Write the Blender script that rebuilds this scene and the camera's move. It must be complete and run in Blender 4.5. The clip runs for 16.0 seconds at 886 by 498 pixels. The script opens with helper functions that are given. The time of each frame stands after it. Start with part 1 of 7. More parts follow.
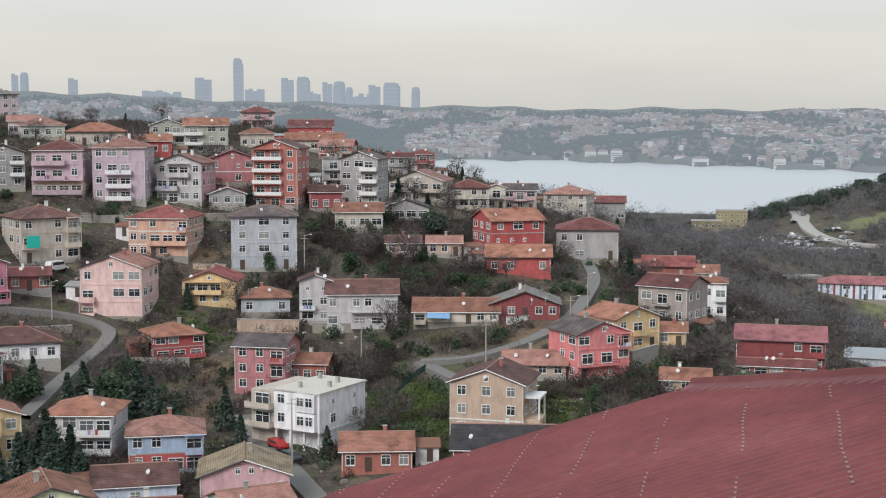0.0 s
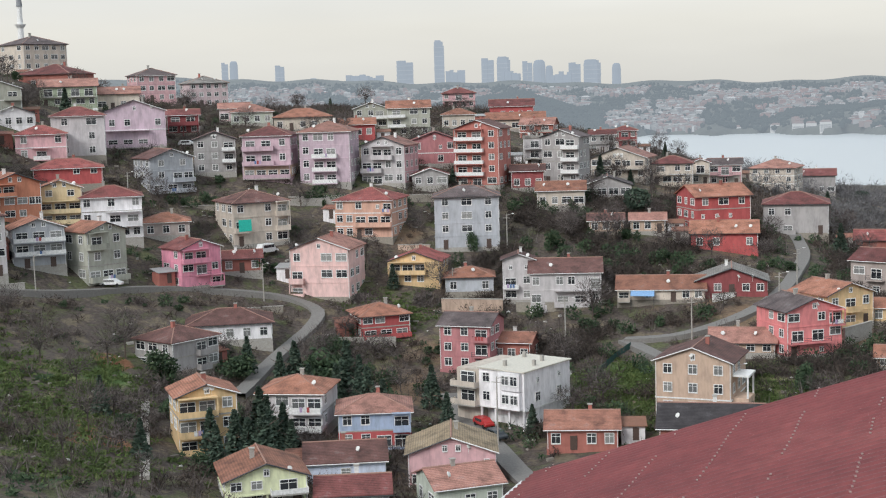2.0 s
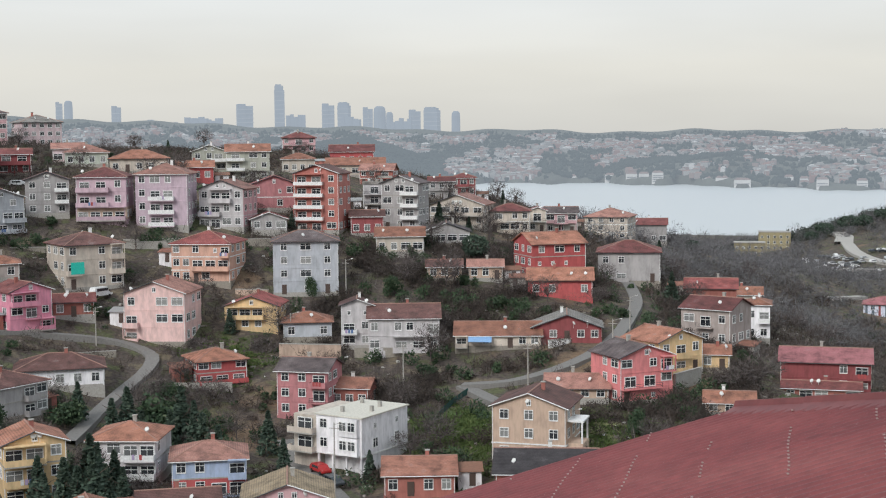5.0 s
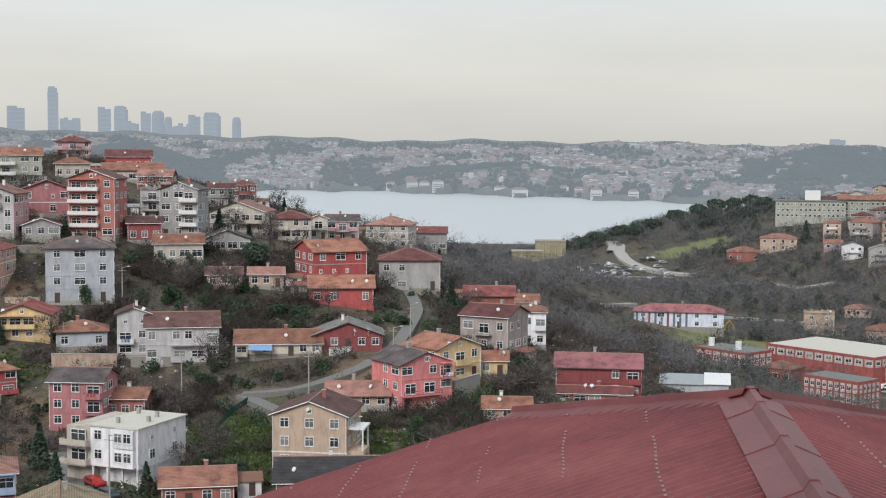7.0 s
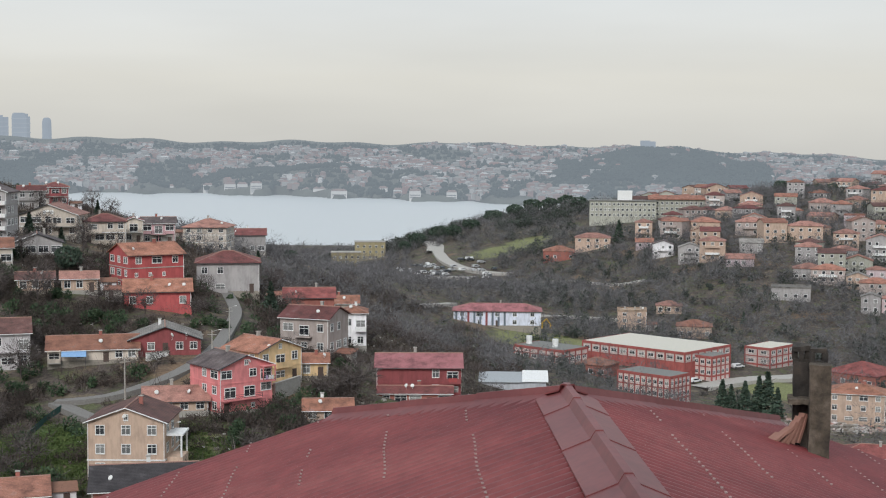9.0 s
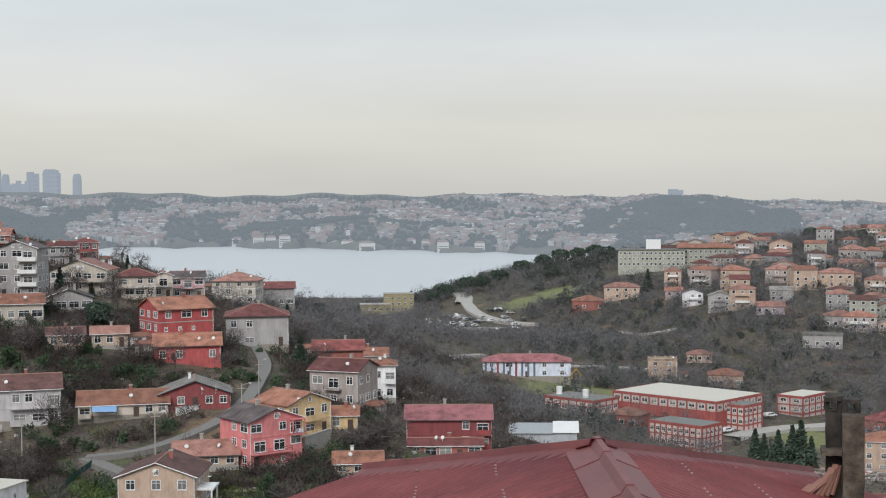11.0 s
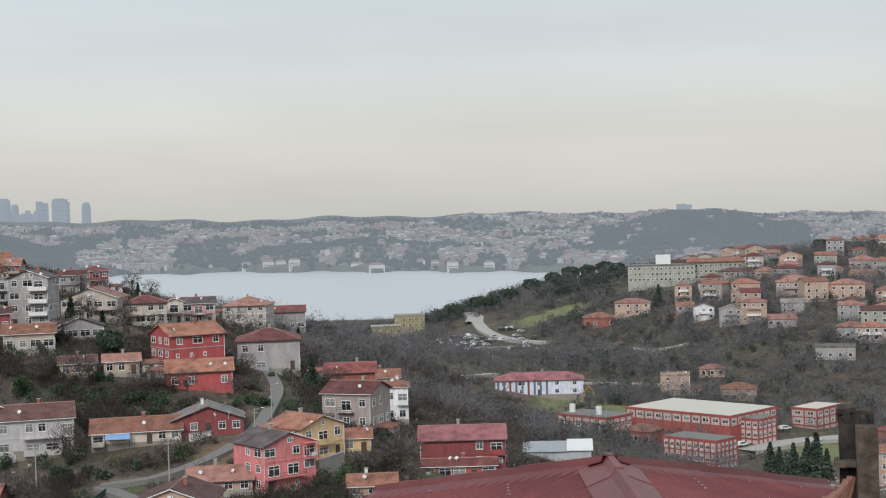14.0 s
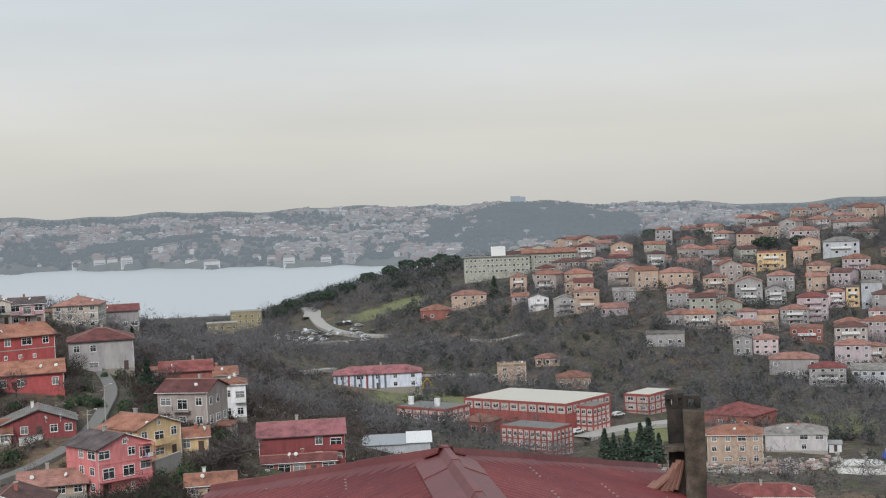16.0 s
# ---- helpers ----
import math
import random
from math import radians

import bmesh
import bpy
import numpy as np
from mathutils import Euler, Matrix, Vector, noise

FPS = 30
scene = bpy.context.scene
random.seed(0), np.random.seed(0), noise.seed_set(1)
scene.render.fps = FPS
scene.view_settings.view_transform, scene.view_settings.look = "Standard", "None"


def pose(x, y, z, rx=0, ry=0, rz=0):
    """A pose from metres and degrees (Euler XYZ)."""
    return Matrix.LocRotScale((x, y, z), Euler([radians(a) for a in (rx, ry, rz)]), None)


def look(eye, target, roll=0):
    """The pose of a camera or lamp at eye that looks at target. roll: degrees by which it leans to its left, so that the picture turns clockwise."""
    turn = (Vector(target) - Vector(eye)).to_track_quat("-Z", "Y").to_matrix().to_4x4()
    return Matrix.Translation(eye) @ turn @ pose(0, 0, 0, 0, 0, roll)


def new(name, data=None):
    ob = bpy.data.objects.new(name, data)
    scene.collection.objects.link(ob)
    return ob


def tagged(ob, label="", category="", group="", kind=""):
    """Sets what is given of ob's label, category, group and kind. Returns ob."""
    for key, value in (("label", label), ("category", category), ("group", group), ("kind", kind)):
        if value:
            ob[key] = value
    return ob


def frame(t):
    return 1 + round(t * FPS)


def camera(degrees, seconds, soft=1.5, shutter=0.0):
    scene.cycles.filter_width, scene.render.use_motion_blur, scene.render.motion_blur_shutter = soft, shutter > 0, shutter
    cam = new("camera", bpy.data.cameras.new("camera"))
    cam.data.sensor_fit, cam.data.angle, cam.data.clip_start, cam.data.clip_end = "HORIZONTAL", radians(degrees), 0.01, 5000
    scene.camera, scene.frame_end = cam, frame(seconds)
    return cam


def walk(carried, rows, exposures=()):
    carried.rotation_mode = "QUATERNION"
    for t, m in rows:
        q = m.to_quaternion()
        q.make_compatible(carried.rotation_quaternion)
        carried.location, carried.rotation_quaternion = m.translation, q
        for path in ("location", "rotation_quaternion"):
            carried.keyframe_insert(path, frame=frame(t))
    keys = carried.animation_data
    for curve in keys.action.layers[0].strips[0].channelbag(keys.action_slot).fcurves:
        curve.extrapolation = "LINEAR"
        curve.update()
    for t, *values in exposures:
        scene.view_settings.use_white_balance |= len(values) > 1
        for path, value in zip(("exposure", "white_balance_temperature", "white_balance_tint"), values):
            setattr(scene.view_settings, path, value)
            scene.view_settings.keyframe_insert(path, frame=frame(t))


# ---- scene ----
# eye height over the sea, lens and the turning of the camera: seconds, pitch, lean, bearing, and the small drift of the hand in metres
EYE = 85.0
cam = camera(35.1, 16.0, 1.15)
ROWS = [
    (0.0, 84.55, -0.00, -0.00, 0.000, 0.000, 0.000),
    (0.5, 84.15, -0.01, 1.51, 0.000, 0.000, 0.000),
    (1.0, 83.95, 0.14, 2.82, 0.000, 0.000, 0.000),
    (1.5, 83.77, 0.70, 4.85, 0.000, 0.000, 0.000),
    (2.0, 83.80, 1.69, 8.14, 0.000, 0.000, 0.000),
    (2.5, 84.28, 3.01, 12.38, 0.000, 0.000, 0.000),
    (3.0, 84.96, 3.00, 14.29, 0.000, 0.000, 0.000),
    (3.5, 85.19, 2.14, 12.06, 0.000, 0.000, 0.000),
    (4.0, 85.09, 1.25, 8.10, 0.000, 0.000, 0.000),
    (4.5, 85.30, 0.65, 4.83, 0.000, 0.000, 0.000),
    (5.0, 85.53, 0.55, 1.64, 0.000, 0.000, 0.000),
    (5.2, 85.52, 0.46, 0.44, 0.000, 0.000, 0.000),
    (5.7, 85.54, 0.23, -2.23, 0.000, 0.000, 0.000),
    (6.2, 85.61, -0.00, -4.35, 0.000, 0.000, 0.000),
    (6.7, 85.74, -0.21, -6.18, 0.000, 0.000, 0.000),
    (7.3, 85.95, -0.39, -8.35, 0.000, 0.000, 0.000),
    (7.5, 86.04, -0.42, -9.11, 0.000, 0.000, 0.000),
    (8.0, 86.02, -0.65, -10.90, 0.000, 0.000, 0.000),
    (8.5, 85.96, -0.49, -12.77, 0.000, 0.000, 0.000),
    (8.7, 85.94, -0.41, -13.58, 0.000, 0.000, 0.000),
    (9.2, 85.94, -0.26, -15.21, 0.005, 0.000, 0.003),
    (9.7, 86.13, -0.18, -16.00, 0.006, 0.000, 0.008),
    (10.2, 86.59, -0.07, -15.85, 0.008, 0.000, 0.014),
    (10.8, 87.58, 0.24, -14.29, 0.010, 0.000, 0.022),
    (11.0, 88.01, 0.39, -13.51, 0.011, 0.000, 0.024),
    (11.5, 88.31, 1.19, -11.91, 0.025, 0.000, 0.022),
    (12.0, 87.29, 2.25, -10.42, 0.010, 0.000, 0.055),
    (12.5, 87.98, 2.31, -10.29, 0.008, 0.000, 0.047),
    (13.0, 89.21, 2.03, -11.23, 0.030, 0.000, 0.024),
    (13.5, 89.21, 1.84, -12.07, 0.035, 0.000, 0.024),
    (14.0, 88.84, 1.72, -13.16, 0.030, 0.000, 0.021),
    (14.5, 88.81, 1.94, -14.82, 0.030, 0.000, 0.021),
    (15.0, 88.79, 2.13, -16.46, 0.050, 0.000, 0.024),
    (15.5, 88.58, 2.29, -18.17, 0.062, 0.000, 0.028),
    (16.0, 88.35, 2.44, -19.86, 0.056, 0.000, 0.025),
]
walk(cam, [(t, pose(x, y, EYE + z, rx, ry, rz)) for t, rx, ry, rz, x, y, z in ROWS], [(0, 0.05), (3, 0.22), (5, 0.1), (8, 0.0), (11, -0.04), (16, -0.12)])

# ---- light: a bright overcast winter sky ----
world = bpy.data.worlds.new("overcast_sky")
scene.world = world
world.use_nodes = True
wn, wl = world.node_tree.nodes, world.node_tree.links
wn.clear()
sky = wn.new("ShaderNodeTexSky")
sky.sky_type, sky.sun_disc = "NISHITA", False
sky.sun_elevation, sky.sun_rotation = radians(28), radians(-140)
sky.air_density, sky.dust_density, sky.ozone_density = 1.0, 4.0, 1.0
coord = wn.new("ShaderNodeTexCoord")
sep = wn.new("ShaderNodeSeparateXYZ")
wl.new(coord.outputs["Generated"], sep.inputs[0])
ramp = wn.new("ShaderNodeValToRGB")
ramp.color_ramp.elements[0].position, ramp.color_ramp.elements[0].color = 0.0, (0.57, 0.565, 0.535, 1)
ramp.color_ramp.elements[1].position, ramp.color_ramp.elements[1].color = 0.26, (0.62, 0.69, 0.75, 1)
e = ramp.color_ramp.elements.new(0.05)
e.color = (0.68, 0.67, 0.62, 1)
e = ramp.color_ramp.elements.new(0.09)
e.color = (0.685, 0.70, 0.69, 1)
e = ramp.color_ramp.elements.new(0.15)
e.color = (0.64, 0.695, 0.73, 1)
wl.new(sep.outputs["Z"], ramp.inputs[0])
cloud_map = wn.new("ShaderNodeMapping")
cloud_map.inputs["Scale"].default_value = (1.5, 1.5, 9.0)
wl.new(coord.outputs["Generated"], cloud_map.inputs[0])
cloud = wn.new("ShaderNodeTexNoise")
cloud.inputs["Scale"].default_value, cloud.inputs["Detail"].default_value = 2.2, 3.0
wl.new(cloud_map.outputs[0], cloud.inputs["Vector"])
tone = wn.new("ShaderNodeMapRange")
tone.inputs["From Min"].default_value, tone.inputs["From Max"].default_value = 0.3, 0.7
tone.inputs["To Min"].default_value, tone.inputs["To Max"].default_value = 0.95, 1.05
wl.new(cloud.outputs["Fac"], tone.inputs[0])
layer = wn.new("ShaderNodeVectorMath")
layer.operation = "SCALE"
wl.new(ramp.outputs[0], layer.inputs[0])
wl.new(tone.outputs[0], layer.inputs["Scale"])
clear_bg, cloud_bg, both = wn.new("ShaderNodeBackground"), wn.new("ShaderNodeBackground"), wn.new("ShaderNodeMixShader")
clear_bg.inputs["Strength"].default_value = 0.08
cloud_bg.inputs["Strength"].default_value = 1.12
both.inputs[0].default_value = 0.93
wl.new(sky.outputs[0], clear_bg.inputs[0])
wl.new(layer.outputs[0], cloud_bg.inputs[0])
wl.new(clear_bg.outputs[0], both.inputs[1])
wl.new(cloud_bg.outputs[0], both.inputs[2])
wl.new(both.outputs[0], wn.new("ShaderNodeOutputWorld").inputs[0])
sun = new("sun", bpy.data.lights.new("sun", "SUN"))
sun.data.energy, sun.data.angle, sun.data.color = 2.0, radians(25), (1.0, 0.985, 0.96)
sun.matrix_world = look((0, 0, 0), (0.45, 0.75, -0.65))

# ---- materials ----
MATS = {}


def node_mat(name):
    m = bpy.data.materials.new(name)
    m.use_nodes = True
    n, l = m.node_tree.nodes, m.node_tree.links
    return m, n, l, n["Principled BSDF"]


def link_noise(n, l, scale, detail=4.0, vec=None, rough=0.6):
    c = n.new("ShaderNodeTexNoise")
    c.inputs["Scale"].default_value, c.inputs["Detail"].default_value = scale, detail
    c.inputs["Roughness"].default_value = rough
    if vec is None:
        vec = n.new("ShaderNodeTexCoord").outputs["Object"]
    l.new(vec, c.inputs["Vector"])
    return c.outputs["Fac"]


def ramped(n, l, fac, *stops):
    r = n.new("ShaderNodeValToRGB")
    els = r.color_ramp.elements
    els[0].position, els[0].color = stops[0][0], (*stops[0][1], 1)
    els[1].position, els[1].color = stops[-1][0], (*stops[-1][1], 1)
    for p, c in stops[1:-1]:
        els.new(p).color = (*c, 1)
    l.new(fac, r.inputs[0])
    return r.outputs[0]


def mixed(n, l, fac, a, b, mode="MIX"):
    m = n.new("ShaderNodeMix")
    m.data_type, m.blend_type = "RGBA", mode
    for sock, v in ((m.inputs["Factor"], fac), (m.inputs["A"], a), (m.inputs["B"], b)):
        if isinstance(v, (int, float)):
            sock.default_value = v
        elif isinstance(v, tuple):
            sock.default_value = (*v, 1)
        else:
            l.new(v, sock)
    return m.outputs["Result"]


def bumped(n, l, b, height, strength=0.4, dist=0.05):
    u = n.new("ShaderNodeBump")
    u.inputs["Strength"].default_value, u.inputs["Distance"].default_value = strength, dist
    l.new(height, u.inputs["Height"])
    l.new(u.outputs[0], b.inputs["Normal"])


def sc(c, k):
    return tuple(min(1, v * k) for v in c)


def paint(name, col, rough=0.85, stain=0.16):
    """Painted render: the colour, weather streaks running down and fine grain."""
    if name in MATS:
        return MATS[name]
    m, n, l, b = node_mat(name)
    tc = n.new("ShaderNodeTexCoord")
    mp = n.new("ShaderNodeMapping")
    mp.inputs["Scale"].default_value = (1.0, 1.0, 0.45)
    l.new(tc.outputs["Object"], mp.inputs[0])
    streak = link_noise(n, l, 0.9, 5.0, mp.outputs[0])
    grain = link_noise(n, l, 14.0, 3.0)
    s = ramped(n, l, streak, (0.34, sc(col, 1 - stain * 1.4)), (0.56, col), (0.8, sc(col, 1.08)))
    runs = n.new("ShaderNodeMapping")
    runs.inputs["Scale"].default_value = (3.5, 3.5, 0.35)
    l.new(tc.outputs["Object"], runs.inputs[0])
    s = mixed(n, l, 0.32, s, ramped(n, l, link_noise(n, l, 0.9, 4.0, runs.outputs[0]), (0.3, (.66, .64, .62)), (0.55, (1.04, 1.04, 1.04))), "MULTIPLY")
    oi = n.new("ShaderNodeObjectInfo")
    hue = n.new("ShaderNodeHueSaturation")
    mr = n.new("ShaderNodeMapRange")
    mr.inputs["To Min"].default_value, mr.inputs["To Max"].default_value = 0.86, 1.1
    l.new(oi.outputs["Random"], mr.inputs[0])
    l.new(mr.outputs[0], hue.inputs["Value"])
    l.new(s, hue.inputs["Color"])
    l.new(hue.outputs[0], b.inputs["Base Color"])
    b.inputs["Roughness"].default_value = rough
    bumped(n, l, b, grain, 0.25, 0.02)
    MATS[name] = m
    return m


def roof_mat(name, col):
    """Clay or sheet roofing: rows across the slope, sun-bleached and lichen-stained patches."""
    if name in MATS:
        return MATS[name]
    m, n, l, b = node_mat(name)
    tc = n.new("ShaderNodeTexCoord")
    patch = link_noise(n, l, 0.45, 6.0)
    fine = link_noise(n, l, 5.0, 4.0)
    c1 = ramped(n, l, patch, (0.32, sc(col, 0.42)), (0.47, sc(col, 0.86)), (0.6, sc(col, 1.12)), (0.75, tuple(0.6 * v + 0.14 for v in col)))
    c2 = mixed(n, l, 0.55, c1, ramped(n, l, fine, (0.35, (0.55, 0.55, 0.55)), (0.65, (1.2, 1.2, 1.2))), "MULTIPLY")
    wave = n.new("ShaderNodeTexWave")
    wave.wave_type, wave.bands_direction = "BANDS", "Z"
    wave.inputs["Scale"].default_value, wave.inputs["Distortion"].default_value = 2.6, 0.4
    l.new(tc.outputs["Object"], wave.inputs["Vector"])
    c3 = mixed(n, l, 0.5, c2, ramped(n, l, wave.outputs["Fac"], (0.1, (0.5, 0.5, 0.5)), (0.5, (1.05, 1.05, 1.05))), "MULTIPLY")
    oi = n.new("ShaderNodeObjectInfo")
    hue = n.new("ShaderNodeHueSaturation")
    mr = n.new("ShaderNodeMapRange")
    mr.inputs["To Min"].default_value, mr.inputs["To Max"].default_value = 0.68, 1.12
    l.new(oi.outputs["Random"], mr.inputs[0])
    l.new(mr.outputs[0], hue.inputs["Value"])
    l.new(c3, hue.inputs["Color"])
    l.new(hue.outputs[0], b.inputs["Base Color"])
    b.inputs["Roughness"].default_value = 0.8
    bumped(n, l, b, wave.outputs["Fac"], 0.5, 0.05)
    MATS[name] = m
    return m


WALLS = dict(pink=(.55, .36, .36), grey=(.34, .34, .32), white=(.74, .74, .74), greygreen=(.36, .38, .31), cream=(.54, .5, .41),
             brick=(.33, .13, .1), green=(.36, .43, .3), pinkwhite=(.6, .5, .49), palegreen=(.46, .52, .43), tan=(.46, .36, .27),
             lightgrey=(.5, .5, .48), lilac=(.52, .43, .47), darkred=(.25, .07, .07), mauve=(.47, .36, .39), dustyrose=(.44, .2, .2),
             terracotta=(.42, .17, .135), red=(.42, .095, .09), bluegrey=(.41, .45, .46), orange=(.5, .22, .13), yellowcream=(.6, .51, .3),
             greybrown=(.38, .34, .3), pinkgrey=(.48, .42, .42), hotpink=(.62, .27, .34), peach=(.64, .41, .3), lightpink=(.66, .48, .43),
             yellow=(.62, .47, .25), beige=(.53, .41, .3), blue=(.34, .43, .54), lightblue=(.52, .6, .68), limegreen=(.6, .66, .42),
             coral=(.6, .22, .21), paleblue=(.56, .62, .68))
ROOFS = dict(red=(.32, .09, .082), maroon=(.22, .07, .065), brown=(.16, .075, .065), grey=(.3, .28, .26), slate=(.13, .1, .1), salmon=(.4, .2, .16),
             orange=(.4, .175, .115), terracotta=(.38, .17, .12), olive=(.3, .23, .15), white=(.6, .59, .55), black=(.07, .06, .065),
             pinkroof=(.5, .19, .205), tan=(.45, .33, .24))


def wall_mat(k):
    return paint("wall_" + k, tuple(min(0.84, v * f) for v, f in zip(WALLS[k], (1.17, 1.11, 1.17))))


def plain(name, col, rough=0.6, metal=0.0):
    if name not in MATS:
        m, n, l, b = node_mat(name)
        f = link_noise(n, l, 3.0, 4.0)
        l.new(ramped(n, l, f, (0.3, sc(col, 0.8)), (0.7, sc(col, 1.12))), b.inputs["Base Color"])
        b.inputs["Roughness"].default_value, b.inputs["Metallic"].default_value = rough, metal
        MATS[name] = m
    return MATS[name]


WHITE = plain("white_frame", (.78, .78, .77), 0.5)
CONCRETE = plain("concrete", (.38, .36, .33), 0.9)
DARK = plain("dark_metal", (.05, .05, .055), 0.5)
STONE = plain("rubble_stone", (.3, .27, .23), 0.95)
SLATE_PANEL = plain("slate_blue_panel", (.13, .16, .2), 0.6)
RIDGE_TILE = plain("ridge_tiles", (.34, .2, .16), 0.9)
BARK = plain("bark", (.13, .1, .08), 0.95)
glass, gn, gl, gb = node_mat("window_glass")
gl.new(ramped(gn, gl, gn.new("ShaderNodeObjectInfo").outputs["Random"], (0.0, (.022, .025, .03)), (0.6, (.065, .07, .076)), (1.0, (.3, .3, .29))), gb.inputs["Base Color"])
gb.inputs["Roughness"].default_value, gb.inputs["IOR"].default_value = 0.08, 1.5


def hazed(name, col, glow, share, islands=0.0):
    """Far distance in damp winter air: own colour with haze painted in as emission."""
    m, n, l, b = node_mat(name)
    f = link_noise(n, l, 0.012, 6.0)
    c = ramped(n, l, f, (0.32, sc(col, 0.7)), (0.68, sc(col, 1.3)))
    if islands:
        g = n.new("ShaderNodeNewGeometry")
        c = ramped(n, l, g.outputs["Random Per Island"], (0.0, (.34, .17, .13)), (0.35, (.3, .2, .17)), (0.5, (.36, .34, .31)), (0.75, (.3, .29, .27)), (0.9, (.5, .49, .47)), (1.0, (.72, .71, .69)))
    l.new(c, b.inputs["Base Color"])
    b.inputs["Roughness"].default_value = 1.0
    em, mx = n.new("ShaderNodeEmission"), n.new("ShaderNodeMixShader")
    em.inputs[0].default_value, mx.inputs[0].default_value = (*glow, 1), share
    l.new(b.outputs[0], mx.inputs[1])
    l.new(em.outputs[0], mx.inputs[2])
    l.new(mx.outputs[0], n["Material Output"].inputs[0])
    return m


# glow colour of the haze painted into far materials
HAZE_GLOW = (.31, .355, .41)

# ---- mesh helpers ----


def box(bm, cx, cy, cz, sx, sy, sz, mat=0):
    """An upright block round (cx, cy), standing on cz."""
    v = [bm.verts.new((cx + a * sx / 2, cy + b * sy / 2, cz + c * sz)) for c in (0, 1) for a, b in ((-1, -1), (1, -1), (1, 1), (-1, 1))]
    for q in ((0, 3, 2, 1), (4, 5, 6, 7), (0, 1, 5, 4), (1, 2, 6, 5), (2, 3, 7, 6), (3, 0, 4, 7)):
        bm.faces.new([v[i] for i in q]).material_index = mat


def prism(bm, pts, lift, mat=0):
    """A slab under the polygon pts, lift thick upwards."""
    a = [bm.verts.new(p) for p in pts]
    b = [bm.verts.new((p[0], p[1], p[2] + lift)) for p in pts]
    bm.faces.new(b).material_index = mat
    bm.faces.new(a[::-1]).material_index = mat
    for i in range(len(pts)):
        j = (i + 1) % len(pts)
        bm.faces.new((a[i], a[j], b[j], b[i])).material_index = mat


def rod(bm, p, q, r, r2=None, seg=5):
    p, q = Vector(p), Vector(q)
    u = (q - p).to_track_quat("Z", "Y")
    rings = []
    for c, k in ((p, r), (q, r if r2 is None else r2)):
        rings.append([bm.verts.new(c + u @ Vector((k * math.cos(6.2832 * i / seg), k * math.sin(6.2832 * i / seg), 0))) for i in range(seg)])
    for i in range(seg):
        j = (i + 1) % seg
        bm.faces.new((rings[0][i], rings[0][j], rings[1][j], rings[1][i]))
    bm.faces.new(rings[0][::-1])
    bm.faces.new(rings[1])


def mesh_of(name, bm, *mats):
    me = bpy.data.meshes.new(name)
    bm.normal_update()
    bm.to_mesh(me)
    bm.free()
    for m in mats:
        me.materials.append(m)
    return me


def part(name, bm, material, parent, label=""):
    ob = new(name, mesh_of(name, bm, *(material if isinstance(material, (list, tuple)) else (material,))))
    ob.parent = parent
    return tagged(ob, label)


def placed(name, me, parent, m, label=""):
    ob = new(name, me)
    ob.parent = parent
    ob.matrix_local = m
    return tagged(ob, label)


def thing(name, m, label, category, group="", kind=""):
    ob = new(name)
    ob.matrix_world = m
    return tagged(ob, label, category, group, kind)


def raw_mesh(name, verts, faces, mats, smooth=False):
    me = bpy.data.meshes.new(name)
    me.from_pydata(verts, [], faces)
    for m in mats:
        me.materials.append(m)
    if smooth:
        me.polygons.foreach_set("use_smooth", [True] * len(me.polygons))
    me.update()
    return me


# ---- the plots of the houses: middle of the house, ground level, width, depth, turn, storeys, height to the eaves, roof, colours ----
PLOTS, KNOLLS = [], []


def plot(x, y, z, w, d, turn, storeys, high, roof, roof_colour, wall_colour, side=1, far=False, style=""):
    PLOTS.append((x, y, z, w, d, turn, storeys, high, roof, roof_colour, wall_colour, side, far, style))


def knoll(x, y, z):
    KNOLLS.append((x, y, z))


plot(-204.7, 338.3, 100.6, 6.8, 8.1, 31, 1, 4.3, "H", "red", "pink")
plot(-183.9, 328.0, 94.9, 15.4, 11.6, 29, 2, 6.7, "H", "maroon", "pink")
plot(-175.6, 295.6, 92.3, 13.0, 11.0, 31, 2, 6.6, "E", "brown", "grey")
plot(-176.6, 321.5, 92.9, 6.6, 6.1, 29, 1, 2.8, "G", "grey", "white")
plot(-177.7, 343.9, 92.9, 12.3, 9.9, 27, 2, 4.5, "H", "red", "greygreen")
plot(-181.6, 403.0, 93.4, 14.5, 13.8, 55, 4, 10.7, "H", "slate", "cream", side=-1, style="N")
plot(-168.4, 388.5, 90.5, 15.9, 15.1, -5, 1, 4.3, "H", "maroon", "brick")
plot(-150.3, 353.9, 85.1, 14.5, 10.5, 23, 2, 5.5, "E", "salmon", "green", style="W")
plot(-154.4, 319.5, 84.6, 12.3, 10.4, 26, 2, 5.4, "G", "red", "greygreen")
plot(-147.3, 409.1, 85.9, 11.8, 11.2, 35, 3, 8.1, "H", "slate", "pink", side=-1, style="N")
plot(-137.7, 430.0, 84.0, 12.2, 11.6, 33, 3, 7.5, "H", "grey", "pinkwhite", side=-1, style="N")
plot(-154.5, 275.3, 82.9, 11.0, 9.4, 29, 2, 6.2, "G", "slate", "palegreen")
plot(-146.8, 282.5, 79.7, 14.1, 11.3, 27, 1, 3.9, "E", "red", "pink")
plot(-138.4, 267.9, 73.4, 12.9, 11.0, 27, 2, 6.2, "E", "red", "tan")
plot(-151.2, 248.8, 75.8, 6.0, 5.7, 18, 3, 9.2, "H", "red", "cream")
plot(-144.9, 308.9, 80.7, 9.5, 8.1, 25, 1, 3.3, "G", "grey", "white")
